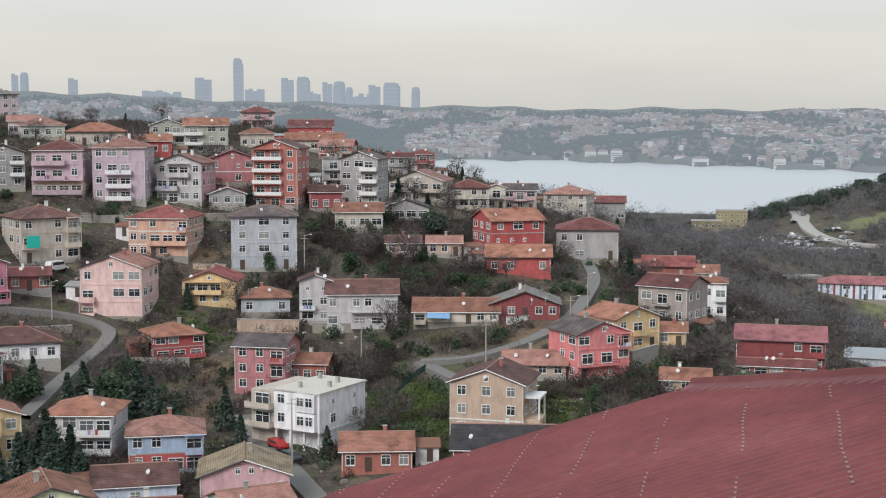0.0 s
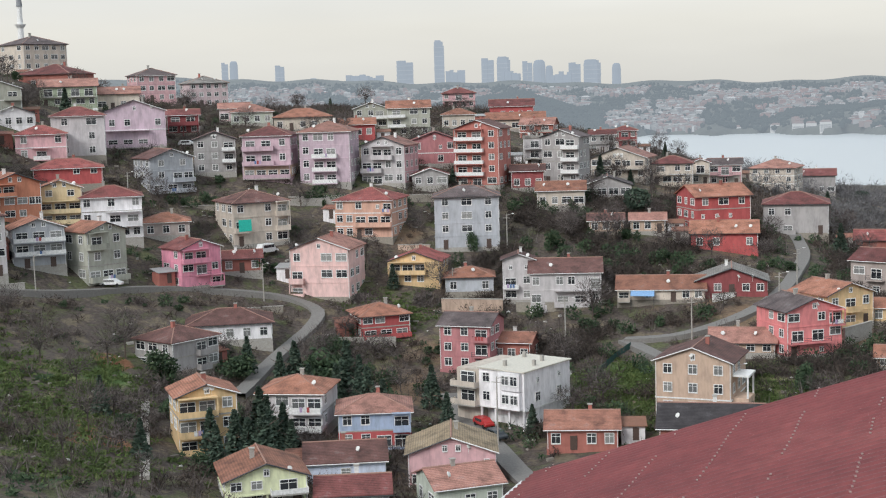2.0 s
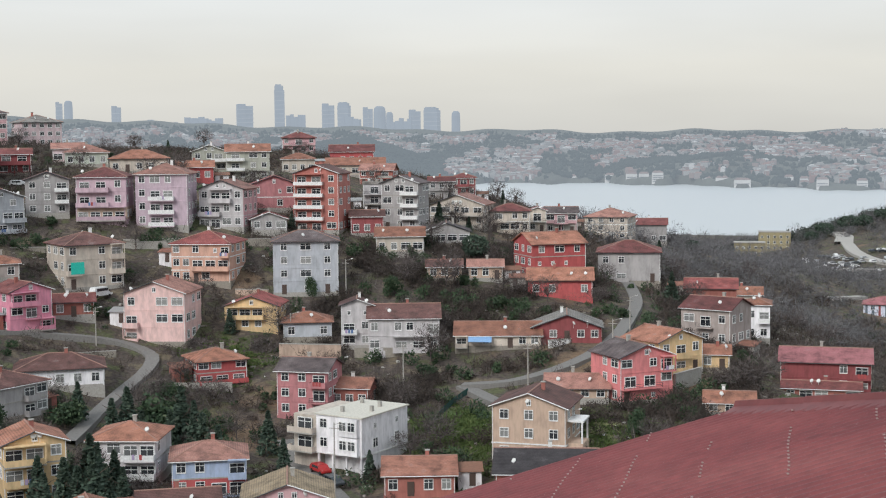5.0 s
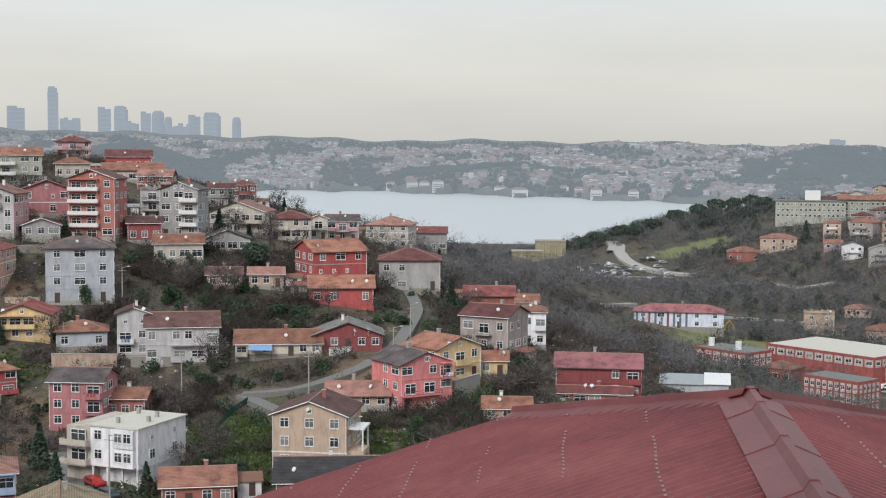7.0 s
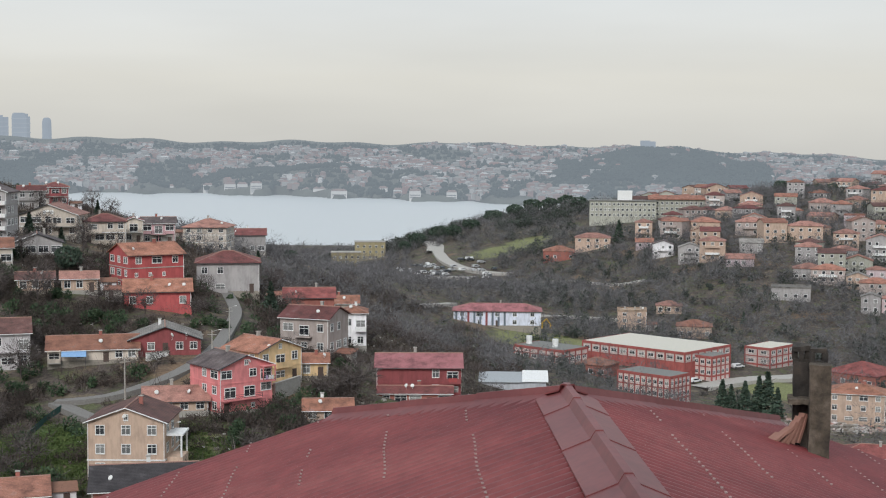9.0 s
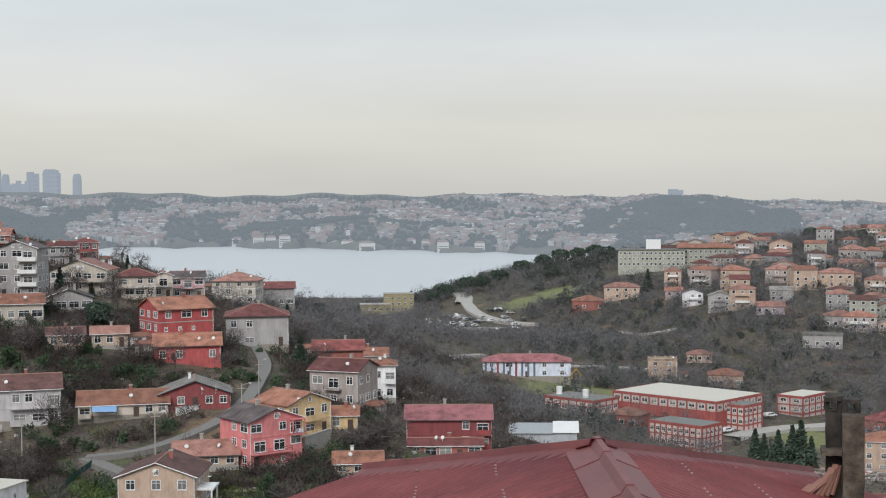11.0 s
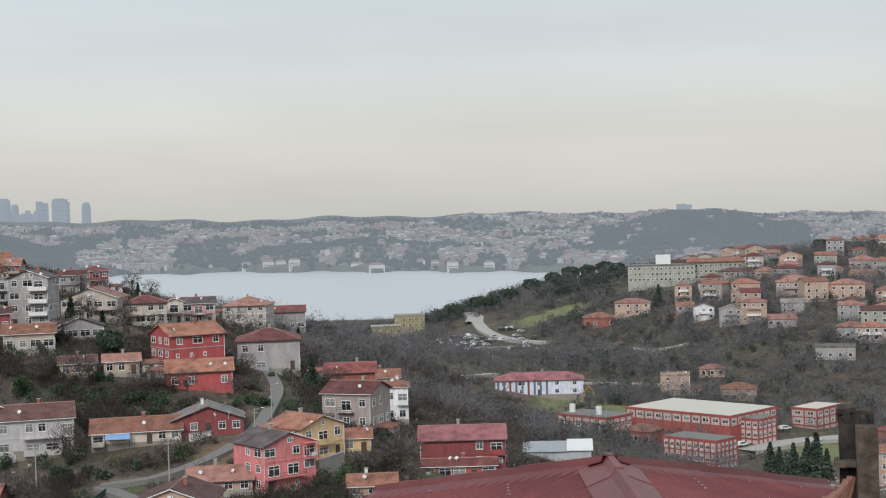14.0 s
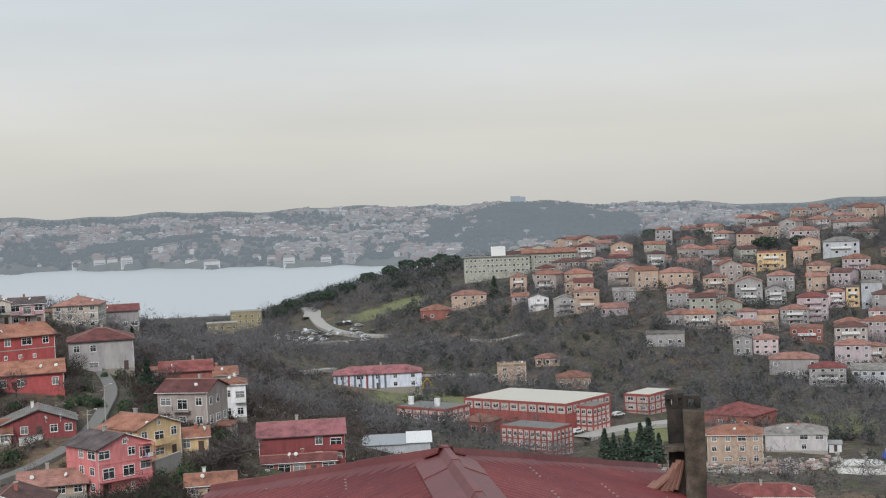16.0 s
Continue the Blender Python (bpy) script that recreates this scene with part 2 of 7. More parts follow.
plot(-131.6, 293.4, 73.7, 10.8, 9.1, 24, 2, 5.9, "H", "red", "pink")
plot(-127.6, 304.6, 73.8, 11.7, 9.9, 23, 3, 9.5, "H", "red", "lightgrey")
plot(-121.4, 324.2, 75.0, 14.2, 12.0, 21, 2, 8.8, "G", "brown", "lilac", style="V")
plot(-115.0, 340.9, 77.5, 7.9, 6.7, 19, 2, 5.0, "E", "maroon", "darkred")
plot(-98.3, 313.0, 69.0, 9.4, 8.0, 17, 3, 7.9, "G", "brown", "grey", style="N")
plot(-85.6, 314.8, 67.5, 11.0, 10.5, 5, 3, 10.0, "H", "maroon", "mauve", style="W")
plot(-72.2, 317.3, 66.0, 11.7, 11.1, 1, 4, 12.0, "H", "salmon", "lilac", style="C")
plot(-58.9, 321.6, 65.2, 10.5, 10.0, -9, 3, 9.1, "G", "salmon", "lightgrey", style="L")
plot(-50.9, 339.0, 68.6, 10.9, 9.3, 9, 2, 6.1, "G", "red", "dustyrose")
plot(-38.0, 329.9, 63.8, 10.7, 10.2, -10, 5, 13.6, "G", "brown", "terracotta", style="C")
plot(-27.6, 330.1, 62.9, 7.7, 6.5, 5, 1, 4.4, "E", "brown", "darkred")
plot(-19.2, 342.5, 63.0, 9.4, 8.9, -14, 4, 11.6, "G", "slate", "grey", style="R")
plot(-28.0, 358.9, 66.3, 5.8, 5.7, 4, 3, 7.5, "F", "grey", "lightgrey")
plot(-12.4, 412.0, 67.1, 7.4, 6.3, 2, 2, 5.8, "E", "maroon", "grey")
plot(-6.3, 440.1, 67.3, 7.6, 6.4, 1, 2, 5.8, "H", "maroon", "darkred")
plot(-5.7, 369.1, 62.5, 14.3, 13.6, -11, 2, 5.6, "G", "salmon", "cream")
plot(-9.0, 333.3, 60.2, 11.0, 9.4, 2, 1, 3.2, "G", "slate", "grey")
plot(-19.3, 321.0, 59.3, 10.8, 9.2, 3, 1, 4.0, "E", "orange", "cream")
plot(-49.5, 320.8, 64.4, 8.1, 6.8, 9, 1, 2.9, "G", "red", "grey")
plot(-88.9, 360.3, 77.3, 14.8, 10.8, 14, 1, 3.7, "H", "orange", "cream")
plot(-73.6, 356.3, 75.1, 9.0, 7.7, 12, 1, 3.6, "E", "orange", "red")
plot(-75.0, 382.3, 76.8, 9.3, 7.9, 11, 2, 5.6, "G", "salmon", "greygreen")
plot(-64.0, 379.6, 74.6, 11.5, 9.8, 10, 3, 7.8, "E", "orange", "greygreen")
plot(-62.0, 470.5, 81.0, 11.0, 9.3, 8, 2, 5.1, "H", "maroon", "pink")
plot(-54.9, 414.9, 75.6, 9.7, 8.2, 8, 1, 4.2, "H", "orange", "cream")
plot(-43.4, 462.4, 77.3, 14.3, 11.5, 5, 1, 4.1, "E", "maroon", "red")
plot(-39.4, 431.3, 74.1, 17.8, 10.9, 5, 1, 3.5, "E", "orange", "cream")
plot(-31.5, 420.9, 71.4, 10.0, 9.5, -5, 2, 4.7, "E", "salmon", "brick")
plot(-108.2, 363.2, 79.8, 7.9, 6.7, 17, 1, 3.9, "E", "salmon", "pinkwhite")
plot(-140.2, 362.8, 83.9, 11.2, 9.5, 21, 1, 4.5, "E", "salmon", "cream")
plot(-102.9, 361.3, 79.1, 10.8, 9.2, 16, 1, 3.6, "H", "salmon", "palegreen")
plot(-139.2, 249.1, 70.0, 10.8, 9.2, 29, 2, 6.5, "G", "red", "white", style="LV")
plot(-130.0, 244.6, 63.5, 12.9, 10.9, 28, 2, 6.8, "H", "orange", "grey")
plot(-123.6, 259.0, 63.6, 10.0, 9.5, 42, 3, 7.3, "G", "orange", "orange", side=-1, style="C")
plot(-116.2, 266.3, 62.1, 8.4, 7.1, 24, 3, 7.2, "G", "orange", "yellowcream", style="W")
plot(-122.2, 285.0, 68.5, 14.2, 9.1, 23, 2, 4.0, "H", "red", "red")
plot(-107.0, 270.0, 58.5, 11.8, 10.0, 22, 3, 8.8, "H", "red", "white", style="RV")
plot(-106.1, 299.7, 65.7, 10.1, 9.6, 42, 3, 7.8, "G", "brown", "bluegrey", side=-1, style="C")
plot(-98.3, 277.3, 58.1, 9.4, 8.0, 20, 1, 3.3, "H", "orange", "greybrown")
plot(-82.6, 286.6, 55.4, 12.1, 11.5, 36, 3, 9.1, "H", "brown", "cream", side=-1, style="R")
plot(-136.1, 225.9, 61.5, 11.1, 9.5, 31, 2, 6.1, "G", "salmon", "pinkgrey")
plot(-119.2, 233.2, 55.8, 10.7, 10.1, 37, 4, 10.8, "H", "brown", "lightgrey", side=-1, style="L")
plot(-112.5, 245.8, 56.0, 9.3, 8.9, 33, 3, 7.3, "G", "orange", "bluegrey", side=-1, style="W")
plot(-102.8, 250.3, 52.6, 8.4, 8.0, 54, 3, 9.5, "G", "orange", "greygreen", side=-1, style="W")
plot(-87.8, 261.3, 49.8, 8.6, 8.1, 46, 3, 7.7, "G", "maroon", "hotpink", side=-1, style="RV")
plot(-80.7, 271.3, 51.3, 7.7, 6.6, 17, 1, 3.0, "E", "maroon", "brick")
plot(-59.0, 298.1, 55.3, 12.7, 12.1, -6, 3, 8.4, "H", "red", "peach", style="R")
plot(-38.0, 296.6, 52.9, 13.6, 10.4, 7, 4, 11.2, "H", "slate", "bluegrey", style="N")
plot(-63.2, 272.2, 46.2, 12.1, 11.5, -4, 3, 9.8, "G", "salmon", "lightpink", style="LV")
plot(-46.2, 280.9, 47.4, 10.5, 10.0, -2, 2, 4.9, "G", "red", "yellow", style="L")
plot(-35.3, 276.6, 46.1, 9.5, 8.1, 7, 1, 3.4, "H", "orange", "bluegrey")
plot(-25.0, 272.5, 44.8, 6.2, 6.0, 5, 3, 8.3, "G", "brown", "lightgrey", style="N")
plot(-15.7, 270.9, 44.4, 13.5, 11.1, 3, 2, 6.7, "E", "brown", "lightgrey", style="W")
plot(2.6, 267.8, 45.6, 16.1, 10.1, -1, 1, 2.5, "E", "orange", "cream")
plot(-50.3, 257.8, 40.6, 9.4, 9.0, 27, 2, 4.4, "H", "orange", "red", side=-1, style="C")
plot(-30.9, 243.8, 37.2, 9.2, 8.7, -11, 3, 8.1, "E", "slate", "dustyrose", style="R")
plot(-23.3, 245.6, 38.1, 6.8, 6.4, -9, 1, 3.7, "E", "terracotta", "brick")
plot(-21.4, 218.3, 34.0, 13.4, 12.7, -30, 3, 8.8, "F", "white", "white", style="X")
plot(-9.7, 201.8, 34.0, 10.2, 8.7, 3, 1, 3.2, "E", "terracotta", "brick")
plot(7.9, 212.9, 36.5, 11.4, 10.8, -15, 3, 8.4, "G", "brown", "beige", style="N")
plot(8.7, 197.5, 35.2, 14.1, 11.7, -3, 1, 3.5, "E", "black", "brick")
plot(-53.4, 206.6, 35.4, 10.0, 9.5, -1, 2, 6.0, "H", "orange", "lightgrey", style="R")
plot(-41.0, 203.7, 33.5, 10.7, 9.1, 11, 2, 5.6, "H", "salmon", "blue", style="R")
plot(-60.5, 181.9, 38.0, 8.1, 7.7, 27, 3, 8.1, "G", "orange", "yellow", side=-1, style="W")
plot(-77.7, 221.5, 41.4, 9.9, 9.4, 59, 2, 5.4, "H", "brown", "grey", side=-1, style="R")
plot(-75.2, 243.5, 42.6, 14.9, 10.7, 17, 1, 3.4, "H", "brown", "white")
plot(-41.0, 182.6, 33.8, 10.5, 8.9, 13, 1, 3.4, "E", "brown", "lightblue")
plot(-27.0, 187.0, 32.6, 11.8, 9.7, 8, 2, 4.8, "G", "olive", "pink", style="R")
plot(-47.2, 163.1, 36.5, 9.8, 9.4, 23, 2, 3.8, "G", "orange", "limegreen", side=-1)
plot(-36.2, 164.9, 34.8, 8.7, 7.4, 12, 1, 2.9, "E", "maroon", "bluegrey")
plot(-23.9, 171.3, 33.6, 8.7, 8.3, 27, 1, 3.6, "E", "salmon", "palegreen", side=-1)
plot(14.6, 312.9, 53.6, 12.5, 11.9, 19, 3, 8.4, "E", "orange", "red", side=-1, style="C")
plot(16.3, 300.6, 51.7, 13.6, 11.2, -3, 1, 3.5, "E", "orange", "red")
plot(-8.7, 305.2, 54.7, 7.4, 6.3, 2, 1, 2.9, "E", "brown", "beige")
plot(0.3, 306.3, 54.5, 7.4, 6.3, -0, 1, 3.0, "E", "salmon", "beige")
plot(34.1, 329.5, 51.6, 14.3, 12.1, -6, 2, 7.1, "H", "maroon", "grey")
plot(39.2, 434.6, 53.9, 13.3, 12.6, -17, 3, 7.1, "H", "salmon", "cream", style="N")
plot(6.9, 371.7, 60.4, 10.5, 9.0, -1, 2, 5.8, "H", "maroon", "cream")
plot(14.6, 383.5, 59.5, 4.9, 6.1, -2, 2, 6.0, "G", "red", "cream")
plot(21.8, 395.7, 58.3, 9.0, 7.7, -3, 2, 6.0, "E", "slate", "pink")
plot(56.5, 478.9, 49.5, 11.6, 9.8, -7, 1, 6.2, "E", "maroon", "grey")
plot(15.9, 269.5, 46.5, 13.0, 10.4, -3, 1, 2.7, "G", "grey", "darkred")
plot(46.6, 281.4, 43.7, 10.6, 10.0, -34, 2, 7.4, "E", "maroon", "greybrown", style="N")
plot(58.8, 301.6, 41.7, 5.2, 7.5, -11, 2, 7.7, "H", "orange", "white")
plot(52.9, 327.2, 45.7, 11.6, 9.8, -9, 1, 4.6, "E", "red", "brick")
plot(62.7, 340.5, 43.2, 9.0, 7.7, -10, 1, 4.0, "E", "orange", "cream")
plot(32.3, 252.8, 43.0, 10.2, 9.7, 33, 2, 5.9, "G", "orange", "yellow", side=-1, style="L")
plot(42.2, 256.2, 42.8, 5.2, 6.2, -9, 1, 3.0, "E", "orange", "yellow")
plot(24.9, 236.7, 40.9, 10.2, 9.7, 25, 3, 7.8, "G", "slate", "coral", side=-1, style="C")
plot(15.7, 236.6, 41.2, 10.4, 8.9, -4, 1, 2.2, "E", "salmon", "beige")
plot(40.7, 231.9, 39.4, 7.9, 6.7, -10, 1, 2.1, "E", "orange", "beige")
plot(63.7, 261.5, 37.9, 16.1, 10.4, -14, 2, 5.7, "E", "pinkroof", "darkred")
plot(61.2, 254.0, 36.6, 13.5, 4.6, -14, 1, 3.0, "E", "maroon", "brick")
plot(137.3, 451.9, 25.7, 29.4, 10.6, -17, 2, 5.3, "H", "pinkroof", "paleblue")
plot(242.7, 639.9, 36.9, 17.0, 11.2, -21, 2, 5.8, "H", "salmon", "cream", far=True)
plot(224.5, 637.5, 32.3, 14.9, 12.3, -19, 1, 4.3, "H", "terracotta", "brick", far=True)
plot(283.0, 633.8, 43.8, 12.5, 10.6, -24, 2, 6.4, "E", "orange", "palegreen", far=True)
plot(292.8, 620.1, 44.9, 13.7, 11.0, -25, 2, 6.0, "H", "terracotta", "cream", far=True)
plot(309.0, 604.6, 45.3, 14.4, 10.9, -27, 2, 6.3, "H", "salmon", "pinkgrey", far=True)
plot(317.8, 595.1, 45.3, 9.2, 7.8, -28, 2, 6.5, "F", "grey", "tan", far=True)
plot(327.1, 585.7, 43.6, 15.6, 11.2, -29, 2, 7.0, "H", "salmon", "tan", far=True)
plot(259.3, 593.3, 36.6, 9.4, 8.0, -24, 2, 5.7, "G", "slate", "white", far=True)
plot(263.5, 573.7, 35.1, 9.9, 8.4, -25, 3, 7.1, "G", "grey", "grey", far=True)
plot(272.7, 569.8, 36.3, 11.2, 9.5, -26, 3, 9.1, "H", "salmon", "tan", far=True)
plot(292.4, 571.5, 39.5, 10.3, 8.8, -27, 2, 4.6, "E", "grey", "grey", far=True)
plot(278.5, 554.6, 35.3, 12.0, 10.2, -27, 1, 3.2, "E", "salmon", "pink", far=True)
plot(308.2, 549.1, 36.4, 11.1, 9.5, -29, 3, 7.3, "H", "salmon", "grey", far=True)
plot(299.3, 516.7, 30.9, 13.4, 10.5, -30, 2, 5.8, "H", "terracotta", "pinkgrey", far=True)
plot(344.3, 578.9, 41.5, 11.4, 9.6, -31, 2, 5.9, "H", "salmon", "tan", far=True)
plot(307.9, 508.1, 29.4, 9.1, 7.7, -31, 2, 4.8, "G", "grey", "cream", far=True)
plot(346.1, 553.0, 35.6, 12.3, 10.5, -32, 3, 10.5, "G", "salmon", "grey", far=True)
plot(372.0, 566.3, 40.1, 12.5, 10.6, -33, 2, 7.1, "H", "salmon", "grey", far=True)
plot(357.9, 549.3, 34.9, 9.5, 8.1, -33, 3, 7.4, "G", "grey", "grey", far=True)
plot(319.3, 512.3, 29.2, 8.3, 7.0, -32, 2, 7.3, "H", "salmon", "pink", far=True)
plot(328.4, 510.7, 28.7, 8.8, 7.5, -33, 2, 6.4, "E", "salmon", "tan", far=True)
plot(345.1, 515.5, 29.0, 12.0, 9.8, -34, 3, 6.7, "H", "salmon", "grey", far=True)
plot(355.4, 517.2, 29.9, 13.1, 10.2, -34, 4, 10.3, "H", "red", "mauve", far=True)
plot(375.5, 528.3, 34.1, 7.8, 6.7, -35, 3, 6.8, "H", "terracotta", "pinkwhite", far=True)
plot(380.5, 522.9, 34.0, 5.7, 6.0, -36, 3, 8.6, "F", "grey", "yellow", far=True)
plot(384.8, 515.1, 33.7, 8.8, 7.5, -37, 3, 10.9, "F", "grey", "bluegrey", far=True)
plot(386.4, 595.7, 48.6, 14.0, 10.4, -33, 3, 8.0, "F", "terracotta", "yellow", far=True)
plot(369.0, 613.3, 48.5, 9.8, 8.3, -31, 2, 5.2, "F", "salmon", "pink", far=True)
plot(371.6, 595.6, 45.5, 9.6, 8.1, -32, 2, 5.1, "H", "salmon", "tan", far=True)
plot(416.9, 581.0, 54.0, 17.2, 11.2, -36, 2, 6.9, "H", "grey", "blue", far=True)
plot(422.8, 620.2, 60.0, 15.0, 10.9, -34, 2, 6.0, "H", "salmon", "mauve", far=True)
plot(454.3, 622.5, 63.8, 19.8, 10.4, -36, 2, 5.3, "H", "salmon", "lightgrey", far=True)
plot(410.1, 560.0, 47.7, 12.8, 10.5, -36, 2, 5.6, "H", "terracotta", "mauve", far=True)
plot(270.7, 494.9, 27.2, 15.0, 11.0, -29, 1, 4.5, "F", "grey", "grey", far=True)
plot(292.4, 472.8, 23.6, 7.2, 6.1, -32, 2, 6.3, "G", "grey", "grey", far=True)
plot(303.4, 473.7, 22.7, 9.5, 8.1, -33, 3, 6.3, "H", "salmon", "pinkwhite", far=True)
plot(332.1, 488.1, 24.6, 12.8, 10.4, -34, 2, 5.7, "F", "salmon", "brick", far=True)
plot(296.8, 445.0, 17.4, 17.7, 10.8, -34, 2, 6.9, "H", "salmon", "lightgrey", far=True)
plot(301.4, 430.7, 15.5, 12.9, 9.2, -35, 3, 6.4, "H", "red", "lightgrey", far=True)
plot(328.2, 452.3, 18.0, 13.1, 10.3, -36, 3, 8.6, "H", "salmon", "pink", far=True)
plot(339.3, 453.5, 19.1, 8.2, 7.0, -37, 2, 5.9, "H", "salmon", "pinkgrey", far=True)
plot(315.9, 426.0, 14.5, 12.0, 10.2, -37, 2, 6.0, "E", "grey", "blue", far=True)
plot(197.6, 479.5, 19.0, 10.5, 8.9, -22, 3, 7.1, "F", "tan", "tan")
plot(221.5, 500.3, 22.3, 9.7, 8.2, -24, 1, 3.1, "H", "salmon", "cream", far=True)
plot(214.4, 461.8, 18.3, 12.3, 10.5, -25, 1, 4.1, "H", "terracotta", "tan", far=True)
plot(202.2, 332.8, 12.6, 14.8, 10.1, -31, 3, 8.2, "H", "orange", "tan")
plot(230.3, 345.5, 11.3, 17.2, 10.2, -34, 2, 5.4, "H", "grey", "lightgrey")
plot(233.3, 380.7, 13.7, 17.4, 16.6, -59, 1, 3.9, "H", "red", "brick", far=True)
plot(164.6, 259.1, 18.6, 19.2, 9.4, -32, 1, 2.7, "H", "red", "brick")
plot(294.2, 523.8, 31.8, 12.5, 10.7, -29, 1, 4.8, "H", "salmon", "grey", far=True)
plot(352.8, 487.8, 26.3, 12.1, 10.3, -36, 1, 4.8, "H", "terracotta", "tan", far=True)
plot(370.3, 492.6, 29.3, 7.0, 5.9, -37, 2, 5.5, "H", "salmon", "pink", far=True)
plot(346.0, 678.3, 52.9, 12.2, 10.4, -27, 1, 3.7, "H", "salmon", "tan", far=True)
plot(375.4, 655.5, 54.3, 13.6, 11.5, -30, 1, 4.2, "H", "salmon", "pinkgrey", far=True)
plot(391.7, 649.1, 56.5, 11.6, 9.8, -31, 1, 3.6, "H", "salmon", "tan", far=True)
plot(395.1, 569.0, 45.1, 11.1, 9.5, -35, 2, 5.6, "H", "salmon", "cream", far=True)
plot(327.8, 669.6, 50.5, 11.4, 9.7, -26, 1, 3.6, "H", "salmon", "tan", far=True)
plot(353.7, 648.7, 50.8, 11.9, 10.0, -29, 2, 4.1, "H", "terracotta", "grey", far=True)
# open ground between and round the plots
knoll(-121, 199, 52.6)
knoll(-88, 143, 46.5)
knoll(-71, 144, 45.8)
knoll(-88, 181, 48.7)
knoll(-86, 208, 48.0)
knoll(-63, 158, 42.8)
knoll(-137, 221, 55.2)
knoll(-122, 230, 52.6)
knoll(-269, 444, 113.6)
knoll(-222, 448, 96.8)
knoll(-180, 509, 84.2)
knoll(-121, 485, 79.3)
knoll(-84, 513, 80.7)
knoll(-28, 519, 71.6)
knoll(28, 478, 56.1)
knoll(66, 494, 47.9)
knoll(59, 290, 34.2)
knoll(112, 627, 22.2)
knoll(138, 601, 23.9)
knoll(202, 604, 21.7)
knoll(168, 821, 22.6)
knoll(121, 747, 18.2)
knoll(101, 690, 19.5)
knoll(165, 882, 11.0)
knoll(232, 827, 37.9)
knoll(272, 815, 47.4)
knoll(313, 735, 47.4)
knoll(95, 415, 25.5)
knoll(204, 384, 18.5)
knoll(133, 426, 24.4)
knoll(169, 531, 29.5)
knoll(242, 479, 23.9)
knoll(183, 302, 16.0)
knoll(211, 295, 14.1)
knoll(283, 382, 14.7)
knoll(378, 705, 60.7)
knoll(491, 706, 69.3)
knoll(522, 684, 70.5)
knoll(445, 712, 63.4)
knoll(334, 726, 51.4)
knoll(151, 408, 19.9)
knoll(173, 377, 20.5)
knoll(193, 390, 18.1)
knoll(151, 345, 17.6)
knoll(204, 397, 16.4)
knoll(136, 403, 21.2)
knoll(182, 361, 14.6)
knoll(136, 435, 24.9)
for x, y, z in ((0, 0, 66), (0, 60, 52), (0, 110, 42), (-60, 30, 58), (60, 40, 52), (60, 120, 38), (120, 150, 25), (-60, 100, 46),
                (-200, 100, 62), (200, 150, 22), (300, 250, 14), (-320, 250, 90), (0, -80, 80), (200, -80, 60), (-200, -80, 90),
                (-400, 700, 45), (-200, 720, 40), (-60, 700, 38), (30, 650, 32), (60, 900, 10), (200, 980, 12), (380, 1000, 14), (600, 900, 40),
                (-300, 950, 12), (-600, 500, 95), (700, 500, 60), (450, 400, 22), (0, -500, 110), (600, -300, 90), (-600, -200, 110)):
    knoll(x, y, z)

# ---- ground: one sheet, from the near slopes over the strait's bed to the far shore and its hills ----
SITE = np.array([(p[0] * (1 - 0.45 * p[4] / math.hypot(p[0], p[1])), p[1] * (1 - 0.45 * p[4] / math.hypot(p[0], p[1])), p[2]) for p in PLOTS] + KNOLLS)


def kernel(x, y):
    d2 = (x[:, None] - SITE[:, 0]) ** 2 + (y[:, None] - SITE[:, 1]) ** 2
    return 25.0 * np.exp(-d2 / 2888.0) + 1600.0 * np.exp(-d2 / 57800.0)


LOOSE = np.array([0.7] * len(PLOTS) + [3.0] * len(KNOLLS))
PULL = np.linalg.solve(kernel(SITE[:, 0], SITE[:, 1]) + np.diag(LOOSE ** 2), SITE[:, 2] - 45.0)


def shore_at(az):
    return np.interp(az, (-40, -8, 0, 4, 17, 40), (2500, 2550, 2700, 2660, 2190, 2100))


def near_height(x, y):
    return np.concatenate([45.0 + kernel(x[k:k + 20000], y[k:k + 20000]) @ PULL for k in range(0, len(x), 20000)])


